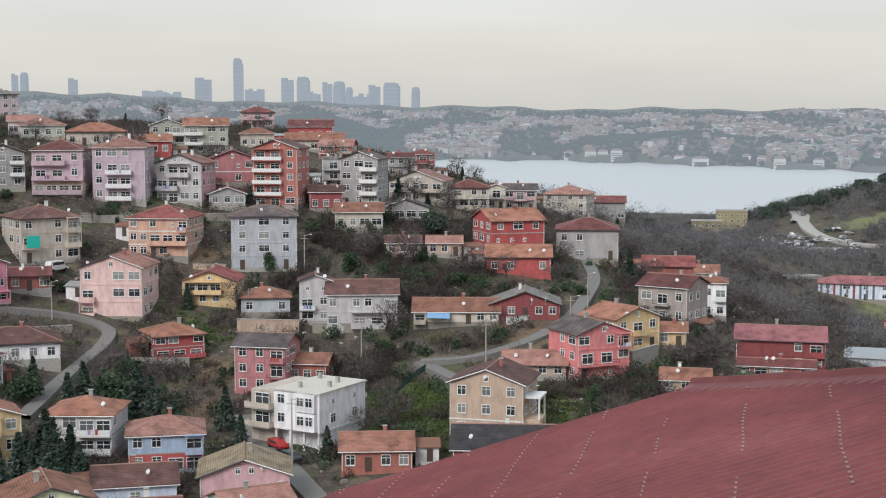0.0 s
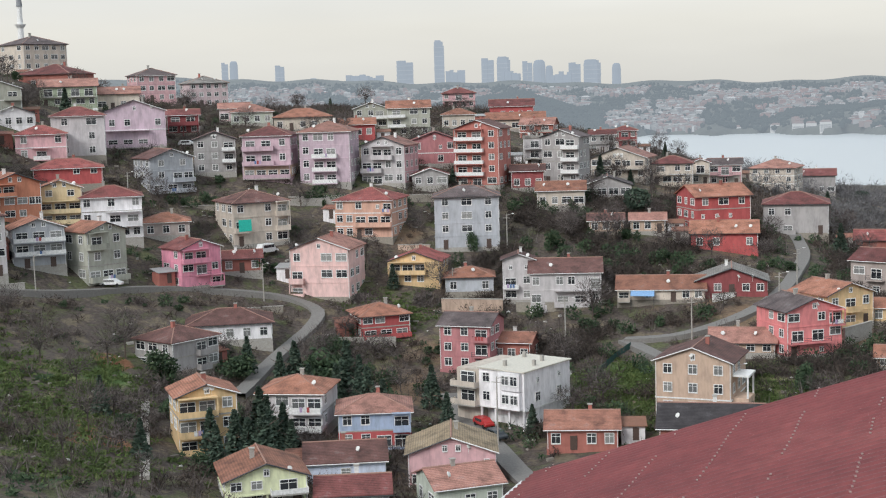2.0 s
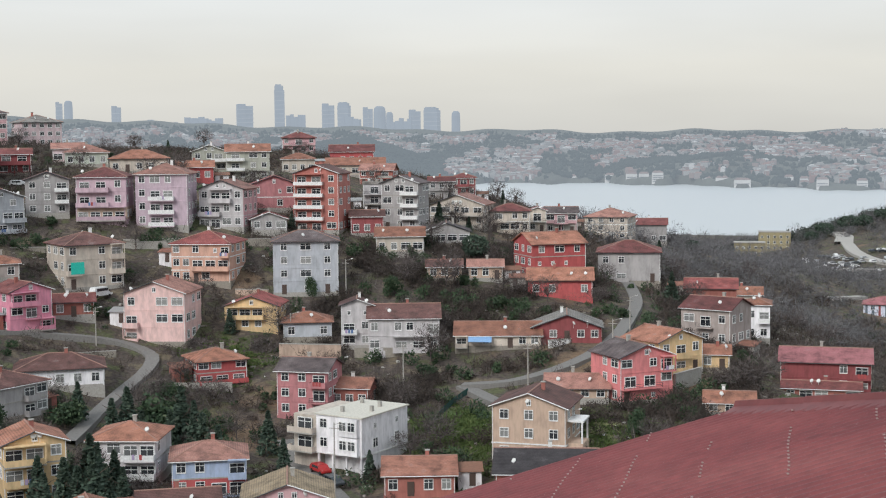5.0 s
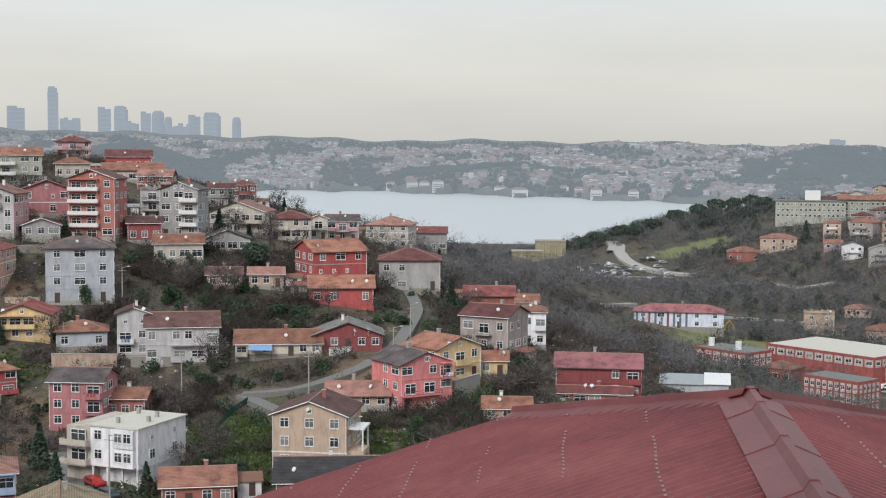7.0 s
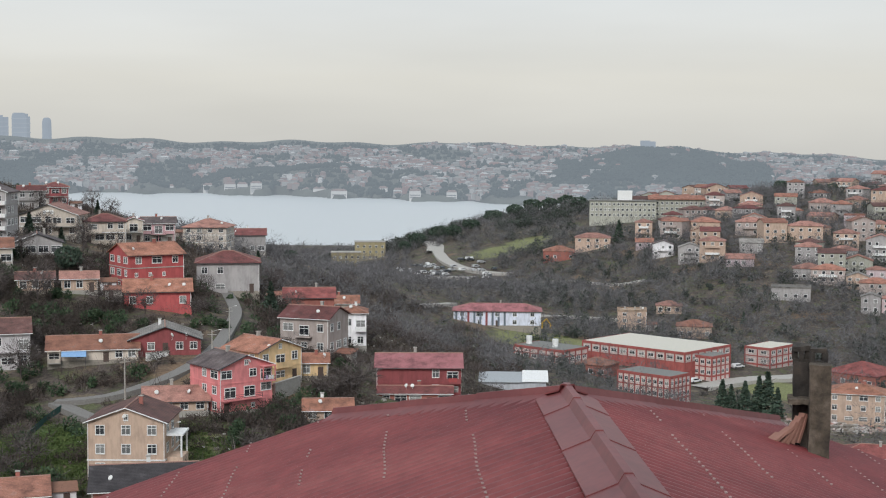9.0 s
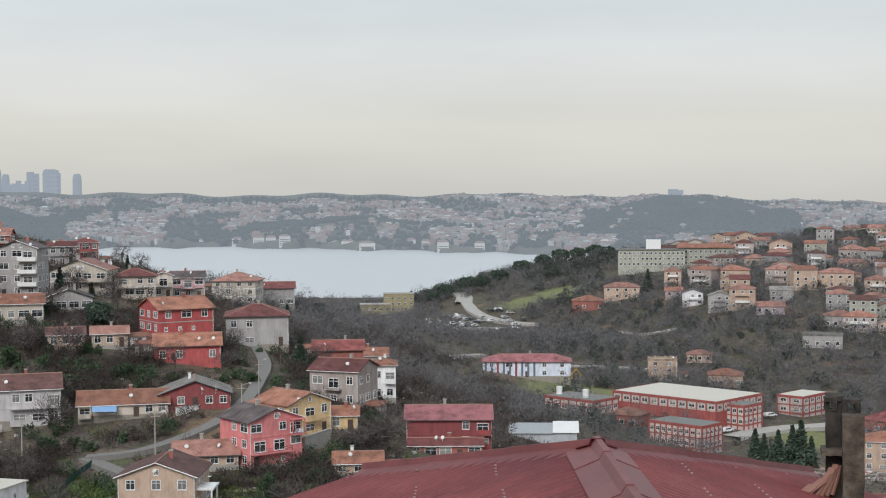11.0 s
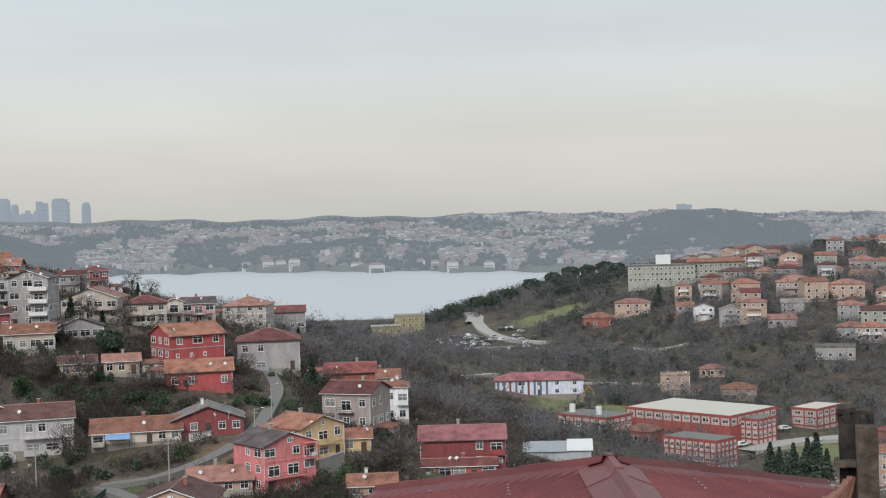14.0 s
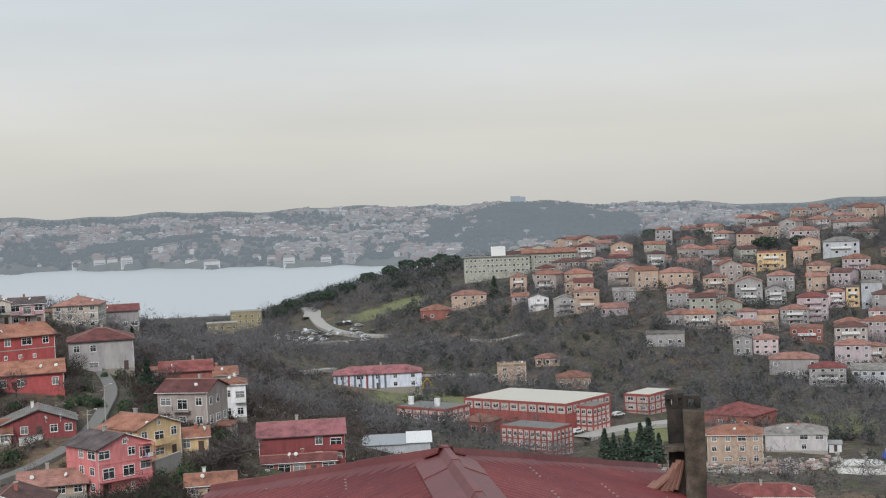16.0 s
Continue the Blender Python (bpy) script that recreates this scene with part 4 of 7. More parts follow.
def roof_on(parent, kind, w, d, z, mat, over=0.45, pitch=0.36):
    """The roof slabs over walls w by d that end at z. Returns the rise."""
    bm = bmesh.new()
    W, D, t = w / 2 + over, d / 2 + over, 0.16
    lo = z - over * pitch
    if kind == "G":
        rise = W * pitch
        for s in (-1, 1):
            p = [(s * W, -D, lo), (s * W, D, lo), (0, D, lo + rise), (0, -D, lo + rise)]
            prism(bm, p if s > 0 else p[::-1], t)
    elif kind == "E":
        rise = D * pitch
        for s in (-1, 1):
            p = [(-W, s * D, lo), (W, s * D, lo), (W, 0, lo + rise), (-W, 0, lo + rise)]
            prism(bm, p if s < 0 else p[::-1], t)
    elif kind == "H":
        m = min(W, D)
        rise = m * pitch
        rx, ry = max(0.02, W - m), max(0.02, D - m)
        a, b_, c_, d_ = (-rx, -ry, lo + rise), (rx, -ry, lo + rise), (rx, ry, lo + rise), (-rx, ry, lo + rise)
        prism(bm, [(-W, -D, lo), (W, -D, lo), b_, a], t)
        prism(bm, [(W, -D, lo), (W, D, lo), c_, b_], t)
        prism(bm, [(W, D, lo), (-W, D, lo), d_, c_], t)
        prism(bm, [(-W, D, lo), (-W, -D, lo), a, d_], t)
        prism(bm, [a, b_, c_, d_], t)
    else:
        rise = 0.3
        box(bm, 0, 0, z, w + 0.3, d + 0.3, 0.22)
        for x, y, sx, sy in ((0, -d / 2, w + 0.3, 0.2), (0, d / 2, w + 0.3, 0.2), (-w / 2, 0, 0.2, d), (w / 2, 0, 0.2, d)):
            box(bm, x, y, z + 0.22, sx, sy, 0.45)
    bmesh.ops.remove_doubles(bm, verts=bm.verts, dist=0.002)
    part("roof", bm, mat, parent)
    return rise


def walls_of(kind, w, d, h, pitch=0.36, sink=3.5):
    """Walls up to the eaves and gables above; sink is how far they go into the ground (less than nothing: where they begin)."""
    bm = bmesh.new()
    box(bm, 0, 0, -sink, w, d, h + sink)
    if kind in "GE":
        a, b_ = (w / 2, d / 2)
        if kind == "G":
            top = (w / 2) * pitch - 0.02
            ends = [[(-a, y, h), (a, y, h), (0, y, h + top)] for y in (-b_, b_)]
        else:
            top = (d / 2) * pitch - 0.02
            ends = [[(x, -b_, h), (x, b_, h), (x, 0, h + top)] for x in (-a, a)]
        for (p, q, r), inward in zip(ends, (1, -1)):
            off = Vector((0, 0.2 * inward, 0)) if kind == "G" else Vector((0.2 * inward, 0, 0))
            v = [bm.verts.new(Vector(c)) for c in (p, q, r)] + [bm.verts.new(Vector(c) + off) for c in (p, q, r)]
            bm.faces.new(v[:3])
            bm.faces.new(v[3:])
            for i in range(3):
                j = (i + 1) % 3
                bm.faces.new((v[i], v[j], v[3 + j], v[3 + i]))
        bmesh.ops.recalc_face_normals(bm, faces=bm.faces)
    return bm


ROOF_WORDS = dict(G="gabled", E="pitched", H="hipped", F="flat")
COLOUR_WORDS = dict(greygreen="grey-green", pinkwhite="pale pink", palegreen="pale green", lightgrey="light grey", darkred="dark red", dustyrose="dusty rose",
                    bluegrey="blue-grey", yellowcream="cream-yellow", greybrown="grey-brown", pinkgrey="pinkish grey", hotpink="bright pink",
                    lightpink="light pink", lightblue="light blue", limegreen="lime green", paleblue="pale blue", pinkroof="pink")
COUNT = {1: "one-storey", 2: "two-storey", 3: "three-storey", 4: "four-storey", 5: "five-storey"}


def facade_windows(ob, rnd, st, k, w, d, storeys, cols, side, skip, front_back=0.0):
    """Rows of windows on the front and on the side that shows; skip holds (storey, column) that a balcony takes."""
    faces_ = [(0, w, cols, -d / 2), (90 if side > 0 else -90, d, max(1, min(3, round(d / 3.4))), -w / 2)]
    for ang, width, nc, off in faces_:
        turnm = Matrix.Rotation(radians(ang), 4, "Z")
        for s in range(storeys):
            for c_ in range(nc):
                if ang == 0 and (s, c_) in skip:
                    continue
                if ang and rnd.random() < 0.2:
                    continue
                px = (c_ + 0.5) / nc * width - width / 2
                o = off + (front_back if s == 0 and ang == 0 else 0)
                kind = "wide" if rnd.random() < 0.3 and width / nc > 2.6 else "single"
                f, g = WIN[kind]
                wn_ = placed("window", f, ob, turnm @ Matrix.Translation((px, o, s * st + 0.92 * k)) @ Matrix.Diagonal((1, 1, k, 1)))
                placed("pane", g, wn_, Matrix.Identity(4))


def balcony(ob, x, w, d, z, k, mat, rail_mat, open_rail):
    bm = bmesh.new()
    box(bm, x, -d / 2 - 0.62, z - 0.18, w, 1.24, 0.2)
    slab = part("balcony", bm, mat, ob)
    hh = 0.85 * k
    if open_rail:
        for e_ in (-1, 1):
            bm = bmesh.new()
            rod(bm, (x + e_ * (w / 2 - 0.05), -d / 2 - 1.18, z), (x + e_ * (w / 2 - 0.05), -d / 2 - 1.18, z + hh), 0.05)
            part("post", bm, DARK, slab)
        for zz_ in (0.3, 0.6, 1.0):
            bm = bmesh.new()
            box(bm, x, -d / 2 - 1.18, z + hh * zz_ - 0.05, w, 0.05, 0.06)
            part("rail", bm, DARK, slab)
    else:
        for bx_, by_, sx, sy in ((x, -d / 2 - 1.18, w, 0.1), (x - w / 2 + 0.05, -d / 2 - 0.58, 0.1, 1.08), (x + w / 2 - 0.05, -d / 2 - 0.58, 0.1, 1.08)):
            bm = bmesh.new()
            box(bm, bx_, by_, z + 0.02, sx, sy, hh)
            part("parapet", bm, rail_mat, slab)
    return slab


# fronts told apart storey by storey, top storey first: w window, W wide window, s small window, d door, B balcony, O open loggia,
# G glazed strip, a dot for plain wall; then the colour of the lowest storey and of the flank where they differ
FRONTS = {
    (-98, 313): ("wwB wwB www", "", ""), (-86, 315): ("BBw BBw OOO", "tan", ""), (-72, 317): ("wWw. wBB. wBB. wBB.", "", ""),
    (-59, 322): ("wBBw BBww BBWw", "", "pink"), (-51, 339): ("w.sW ..w.", "", ""), (-38, 330): ("BBw BBw BBw BBw BBW", "", ""),
    (-83, 287): ("w.wB B.wB d.wW", "", ""), (-59, 298): ("w.w.sB wwBBBB wwdW..", "", ""), (-38, 297): ("wWw wWw wWw dsd", "", ""),
    (-63, 272): ("w.WW B.WW O...", "", ""), (-46, 281): ("BBB. www.", "", ""), (-35, 277): ("w.w", "", ""), (-25, 272): ("ss Bw Ww", "", ""),
    (-16, 271): ("w.ww.B W.BBBw", "", ""), (3, 268): ("O.w.dww", "", ""), (-50, 258): ("WW.W BBBB", "", ""), (-31, 244): ("wwB wwB wwO", "", ""),
    (8, 213): ("www www www", "", ""), (-53, 207): (".WBB .wBB", "", ""), (-41, 204): ("ww.B wwBB", "red", ""), (-60, 182): ("OOw BBw BBw", "", ""),
    (-78, 222): ("..BW ..BW", "", ""), (-75, 244): ("..www", "", ""), (-41, 183): ("..w..", "", ""), (-27, 187): ("....s w..OO", "", ""),
    (15, 313): ("wWw sss. ....", "", ""), (16, 301): ("ww.w", "", ""), (25, 237): ("W.wB BBBW d.s.", "", ""), (32, 253): ("wBw BBd", "", ""),
    (47, 281): ("WBw Www", "", ""), (34, 330): ("ww.. wB.d", "", ""), (64, 262): ("...wB ...wB", "", ""), (39, 435): ("wwww ww.w w.ww", "", ""),
    (-121, 324): ("ww.w OOO.", "", ""), (-128, 305): ("wW ww ww", "", ""), (-132, 293): ("w.w wB.", "", ""), (-138, 268): ("w.wB wwwB", "", ""),
    (-147, 282): ("..w.w.", "", ""), (-139, 249): ("w.wW W.Ow", "", ""), (-130, 245): ("..wW BBw.", "", ""), (-124, 259): ("OO.. wWWG wWw.", "", ""),
    (-116, 266): ("ww BB BB", "", ""), (-107, 270): ("w.w.w w.BBB BB.Ww", "", ""), (-122, 285): ("..ww ....", "", ""), (-106, 300): ("ww wB BB", "", ""),
    (-119, 233): ("GGGw BBBw wwWW wBdd", "", ""), (-112, 246): ("BB BB dd", "", ""), (-103, 250): ("Bw ww BB", "", ""), (-88, 261): ("BB. WBw ..O", "", ""),
    (-154, 320): ("w.B ...", "", ""), (-154, 275): ("WWB w.OB", "", ""), (202, 333): ("wwWw wwww wBBw", "", ""), (230, 346): ("..WW ..w.", "", ""),
    (198, 480): ("ww ww ww", "", ""),
}


def told_front(ob, rows, st, k, w, d, rnd, wm_):
    """One front as FRONTS tells it."""
    parapet = rnd.choice((WHITE, wm_, wm_, wm_, wm_, wm_))
    for r_, row in enumerate(rows):
        s = len(rows) - 1 - r_
        nc = len(row)
        cw = w / nc
        at = 0
        while at < nc:
            ch = row[at]
            run = 1
            while at + run < nc and row[at + run] == ch and ch in "BOG":
                run += 1
            px = (at + run / 2) * cw - w / 2
            z = s * st
            if ch in "wWs":
                kind = {"w": "single", "W": "wide", "s": "small"}[ch]
                full = {"w": 1.4, "W": 2.3, "s": 0.75}[ch]
                wn_ = placed("window", WIN[kind][0], ob, Matrix.Translation((px, -d / 2, z + 0.92 * k)) @ Matrix.Diagonal((min(1.0, cw * 0.82 / full), 1, k, 1)))
                placed("pane", WIN[kind][1], wn_, Matrix.Identity(4))
            elif ch == "d":
                placed("door", DOOR_ME, ob, Matrix.Translation((px, -d / 2 - 0.02, z + 0.05)) @ Matrix.Diagonal((1, 1, min(1, k), 1)))
            elif ch == "G":
                for q in range(run * 2):
                    wn_ = placed("window", WIN["single"][0], ob, Matrix.Translation((px + (q + 0.5 - run) * cw / 2, -d / 2, z + 0.75 * k)) @ Matrix.Diagonal((cw / 2 * 0.96 / 1.4, 1, k * 1.1, 1)))
                    placed("pane", WIN["single"][1], wn_, Matrix.Identity(4))
            elif ch in "BO":
                bw = cw * run * 0.98
                slab = balcony(ob, px, bw, d, max(z, 0.25), k, CONCRETE if ch == "O" else wm_, parapet if ch == "B" else wm_, ch == "B" and rnd.random() < 0.25)
                if ch == "O" or rnd.random() < 0.35:
                    for e_ in (-1, 1):
                        bm = bmesh.new()
                        box(bm, px + e_ * (bw / 2 - 0.08), -d / 2 - 1.12, max(z, 0.25), 0.16, 0.16, st - 0.2)
                        part("post", bm, wm_, slab)
                    bm = bmesh.new()
                    box(bm, px, -d / 2 - 0.62, z + st - 0.22, bw, 1.24, 0.14)
                    part("canopy", bm, wm_, slab)
                for q in range(max(1, round(bw / 3.0))):
                    n_ = max(1, round(bw / 3.0))
                    wn_ = placed("window", WIN["wide"][0], ob, Matrix.Translation((px + ((q + 0.5) / n_ - 0.5) * bw, -d / 2, z + 0.15)) @ Matrix.Diagonal((min(0.95, bw / n_ / 2.7), 1, 1.3 * k, 1)))
                    placed("pane", WIN["wide"][1], wn_, Matrix.Identity(4))
                if ch == "B" and rnd.random() < 0.3:
                    for q in range(3):
                        bm = bmesh.new()
                        box(bm, px + (q - 1) * 0.55, -d / 2 - 1.27, max(z, 0.25) + 0.25 * k, 0.42, 0.03, 0.75 * k)
                        part("washing", bm, CLOTH[rnd.randrange(len(CLOTH))], slab, "washing hung over the balcony")
            at += run


CLOTH = [plain("cloth_lilac", (.42, .33, .5), 0.9), plain("cloth_white", (.7, .7, .7), 0.9), plain("cloth_blue", (.12, .2, .38), 0.9), plain("cloth_red", (.4, .08, .08), 0.9)]


def white_block(ob, w, d, high, st):
    """The white flat-roofed block: jettied upper floors over an open ground floor, a cream bay of balconies, a glazed bay and a plain side."""
    wm_, cream = wall_mat("white"), wall_mat("cream")
    third = w * 0.36
    bm = bmesh.new()
    box(bm, third / 2, 0, st, w - third, d, high - st)
    part("wall", bm, wm_, ob)
    bm = bmesh.new()
    box(bm, third / 2, 1.0, -3.5, w - third - 0.2, d - 2.0, st + 3.49)
    part("lower_wall", bm, wm_, ob)
    bm = bmesh.new()
    box(bm, -w / 2 + third / 2 - 0.01, 0.3, -3.5, third - 0.02, d - 0.6, high + 3.1)
    part("wall", bm, cream, ob, "cream-yellow rendered bay")
    for e_ in (0, 0.33, 0.66, 1):
        bm = bmesh.new()
        box(bm, -w / 2 + third + 0.3 + e_ * (w - third - 0.6), -d / 2 + 0.25, -3, 0.3, 0.3, st + 2.98)
        part("column", bm, wm_, ob)
    for s in (1, 2):
        balcony(ob, -w / 2 + third / 2, third, d, s * st, 0.95, CONCRETE, cream, False)
        f, g = WIN["wide"]
        wn_ = placed("window", f, ob, Matrix.Translation((-w / 2 + third / 2, -d / 2 + 0.3, s * st + 0.1)) @ Matrix.Diagonal((1.2, 1, 1.4, 1)))
        placed("pane", g, wn_, Matrix.Identity(4))
        bx = w / 2 - 2.2
        bm = bmesh.new()
        box(bm, bx, -d / 2 - 0.4, s * st + 0.05, 3.6, 0.8, st - 0.15)
        part("bay", bm, wm_, ob)
        for q in (-0.8, 0.8):
            wn_ = placed("window", WIN["single"][0], ob, Matrix.Translation((bx + q, -d / 2 - 0.8, s * st + 0.9)))
            placed("pane", WIN["single"][1], wn_, Matrix.Identity(4))
        wn_ = placed("window", WIN["single"][0], ob, Matrix.Translation((-w / 2 + third + 1.4, -d / 2, s * st + 0.9)))
        placed("pane", WIN["single"][1], wn_, Matrix.Identity(4))
        for q in (-0.22, 0.25):
            wn_ = placed("window", WIN["single" if s == 1 else "small"][0], ob, Matrix.Rotation(radians(90), 4, "Z") @ Matrix.Translation((q * d, -w / 2, s * st + 0.9)))
            placed("pane", WIN["single" if s == 1 else "small"][1], wn_, Matrix.Identity(4))
    bm = bmesh.new()
    box(bm, 0, 0, st - 0.2, w + 0.1, d + 0.1, 0.22)
    part("floor_band", bm, WHITE, ob)
    bm = bmesh.new()
    box(bm, third / 2, 0, high, w - third + 0.5, d + 0.5, 0.2)
    part("roof", bm, plain("roof_screed", (.6, .57, .5), 0.9), ob)
    for q, r_ in ((0.1, -0.3), (0.3, 0.2), (-0.02, 0.3), (0.38, -0.1)):
        bm = bmesh.new()
        box(bm, q * w, r_ * d, high + 0.2, 0.5, 0.5, 0.9)
        part("chimney", bm, CONCRETE, ob)


def house(i, x, y, z, w, d, turn, storeys, high, roof, roof_colour, wall_colour, side, far, style=""):
    rnd = random.Random(i * 7 + 1)
    # across the valley, greyer wall colours stand in for haze
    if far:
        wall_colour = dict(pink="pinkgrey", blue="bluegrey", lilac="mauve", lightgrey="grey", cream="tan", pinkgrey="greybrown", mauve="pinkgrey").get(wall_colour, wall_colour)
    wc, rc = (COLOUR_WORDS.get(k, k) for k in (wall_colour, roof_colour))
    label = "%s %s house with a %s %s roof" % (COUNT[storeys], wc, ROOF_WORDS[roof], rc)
    # orange far roofs go salmon, haze put into the colour
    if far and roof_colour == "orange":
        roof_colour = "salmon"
    ob = thing("house", pose(x, y, z, 0, 0, turn), label, "house", "hillside houses")
    st = high / storeys
    wm_ = wall_mat(wall_colour)
    k = max(0.7, min(1.05, st / 2.85))
    if far:
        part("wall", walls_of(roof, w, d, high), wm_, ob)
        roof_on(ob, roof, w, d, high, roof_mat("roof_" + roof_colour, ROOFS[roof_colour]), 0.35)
        cols = max(2, min(4, int(w / 3.0)))
        for s in range(storeys):
            for c_ in range(cols):
                if rnd.random() < 0.85:
                    placed("window", FAR_WIN, ob, Matrix.Translation(((c_ + 0.5) / cols * w - w / 2, -d / 2, s * st + 0.9 * k)) @ Matrix.Diagonal((1.1, 1, k, 1)))
        if storeys > 1 and rnd.random() < 0.6:
            for s in range(1, storeys):
                bm = bmesh.new()
                box(bm, 0, -d / 2 - 0.6, s * st - 0.1, w * 0.55, 1.2, 0.95)
                part("balcony", bm, WHITE if rnd.random() < 0.5 else wm_, ob)
        return ob
    if style == "X":
        white_block(ob, w, d, high, st)
        return ob
    # lower storey set back under jettied upper floors on some houses
    told = FRONTS.get((round(x), round(y)))
    jetty = 0.55 if not told and storeys > 1 and ("V" in style or (not style and rnd.random() < 0.5)) else 0.0
    bm = walls_of(roof, w, d, high, sink=-st * (1 if jetty else 0) + (0 if jetty else 0.0))
    part("wall", bm, wm_, ob)
    if jetty:
        bm = bmesh.new()
        box(bm, 0, jetty / 2, 0, w - 0.1, d - jetty, st - 0.01)
        part("lower_wall", bm, wm_ if rnd.random() < 0.6 else CONCRETE, ob)
        for e_ in (-0.46, 0.0, 0.46):
            bm = bmesh.new()
            box(bm, e_ * w, -d / 2 + 0.15, -1, 0.28, 0.28, st + 0.98)
            part("column", bm, wm_, ob)
    bm = bmesh.new()
    box(bm, 0, jetty / 2, -3.5, w + 0.12, d - jetty + 0.12, 3.95)
    part("plinth", bm, rnd.choice((CONCRETE, STONE, CONCRETE, wm_)), ob)
    rise = roof_on(ob, roof, w, d, high, roof_mat("roof_" + roof_colour, ROOFS[roof_colour]), 0.5)
    if roof in "GEH":
        W_, D_ = w / 2 + 0.5, d / 2 + 0.5
        m_ = min(W_, D_)
        a_, b_ = {"G": ((0, -D_), (0, D_)), "E": ((-W_, 0), (W_, 0)), "H": ((-max(0.02, W_ - m_), -max(0.02, D_ - m_)), (max(0.02, W_ - m_), max(0.02, D_ - m_)))}[roof]
        top_ = high - 0.18 + 0.36 * (W_ if roof == "G" else D_ if roof == "E" else m_) + 0.15
        bm = bmesh.new()
        rod(bm, (*a_, top_), (*b_, top_), 0.13, 0.13, 6)
        if roof == "H":
            for ex, ey in ((-1, -1), (1, -1), (1, 1), (-1, 1)):
                rod(bm, (ex * W_, ey * D_, high - 0.04), (ex * abs(a_[0]), ey * abs(a_[1]), top_), 0.1, 0.1, 5)
        part("ridge_tiles", bm, RIDGE_TILE, ob)
    for e_ in ((-1, 1) if rnd.random() < 0.4 else (rnd.choice((-1, 1)),)):
        bm = bmesh.new()
        rod(bm, (e_ * (w / 2 - 0.12), -d / 2 - 0.08, 0.2), (e_ * (w / 2 - 0.12), -d / 2 - 0.08, high - 0.1), 0.06, 0.06, 5)
        part("downpipe", bm, WHITE, ob)
    band = rnd.choice((WHITE, wm_, CONCRETE, wm_))
    for s in range(1, storeys):
        if rnd.random() < 0.7:
            bm = bmesh.new()
            box(bm, 0, 0, s * st - 0.12, w + 0.14, d + 0.14, 0.2)
            part("floor_band", bm, band, ob)
    if roof in "EH":
        bm = bmesh.new()
        rod(bm, (-w / 2 - 0.5, -d / 2 - 0.54, high - 0.2), (w / 2 + 0.5, -d / 2 - 0.54, high - 0.2), 0.07, 0.07, 6)
        part("gutter", bm, WHITE if rnd.random() < 0.7 else DARK, ob)
    elif roof == "G":
        W_, rz_ = w / 2 + 0.5, (w / 2 + 0.5) * 0.36
        for e_ in (-1, 1):
            bm = bmesh.new()
            rod(bm, (e_ * W_, -d / 2 - 0.5, high - 0.18 + 0.08), (0, -d / 2 - 0.5, high - 0.18 + rz_ + 0.08), 0.09, 0.09, 4)
            part("barge_board", bm, WHITE if rnd.random() < 0.6 else DARK, ob)
    if wall_colour == "beige" and storeys == 3:
        bm = bmesh.new()
        box(bm, w / 2 + 1.2, -d * 0.2, 0, 2.4, 4.5, high * 0.36)
        part("annex_wall", bm, wm_, ob)
        bm = bmesh.new()
        box(bm, w / 2 + 1.2, -d * 0.2, high * 0.74, 2.6, 4.7, 0.3)
        part("annex_roof", bm, WHITE, ob)
        for q in (-2.1, 2.1):
            bm = bmesh.new()
            box(bm, w / 2 + 2.2, -d * 0.2 + q, high * 0.36, 0.25, 0.25, high * 0.38)
            part("column", bm, WHITE, ob)
    if wall_colour == "paleblue":
        for q in range(9):
            bm = bmesh.new()
            box(bm, (q + 0.5) / 9 * w * 0.62 - w / 2, -d / 2 - 0.05, 0.4, 0.7, 0.12, high - 0.8)
            part("panel", bm, wall_mat("darkred") if q in (2, 5) else SLATE_PANEL, ob, "dark red facade panel" if q in (2, 5) else "slate blue facade panel")
    cols = max(2, min(5, round(w / 2.7)))
    letters = style.replace("V", "")
    if not letters:
        letters = rnd.choice(("L", "C", "R", "W", "N", "C", "R")) if storeys > 1 else "N"
    skip = set()
    if told:
        told_front(ob, told[0].split(), st, k, w, d, rnd, wm_)
        skip = {(s, c_) for s in range(storeys) for c_ in range(cols)}
        for colour, size, foot, tall in ((told[1], (w + 0.08, d + 0.08), 0.46, st - 0.6), (told[2], (0.06, d - 0.1), 0.46, high - 0.5)):
            if colour:
                bm = bmesh.new()
                box(bm, 0 if size[0] > 1 else (w / 2 + 0.02) * side, 0, foot, *size, tall)
                part("painted_face", bm, wall_mat(colour), ob, "%s painted wall face" % COLOUR_WORDS.get(colour, colour))
    elif letters in ("L", "C", "R", "W") and storeys > 1:
        share = {"W": 0.94, "C": 0.44, "L": 0.42, "R": 0.46}[letters]
        bw = w * share
        bx = {"W": 0, "C": 0, "L": -(w - bw) / 2 + 0.05, "R": (w - bw) / 2 - 0.05}[letters]
        rail_mat = rnd.choice((WHITE, wm_, wm_, CONCRETE))
        open_rail = rnd.random() < 0.3
        for s in range(1, storeys):
            for c_ in range(cols):
                if abs((c_ + 0.5) / cols * w - w / 2 - bx) < bw / 2:
                    skip.add((s, c_))
            balcony(ob, bx, bw, d, s * st, k, CONCRETE if rnd.random() < 0.5 else wm_, rail_mat, open_rail)
            for q in range(max(1, int(bw / 3.2))):
                px = bx + ((q + 0.5) / max(1, int(bw / 3.2)) - 0.5) * bw
                f, g = WIN["wide"]
                wn_ = placed("window", f, ob, Matrix.Translation((px, -d / 2, s * st + 0.15)) @ Matrix.Diagonal((min(0.95, bw / 2.7), 1, 1.35 * k, 1)))
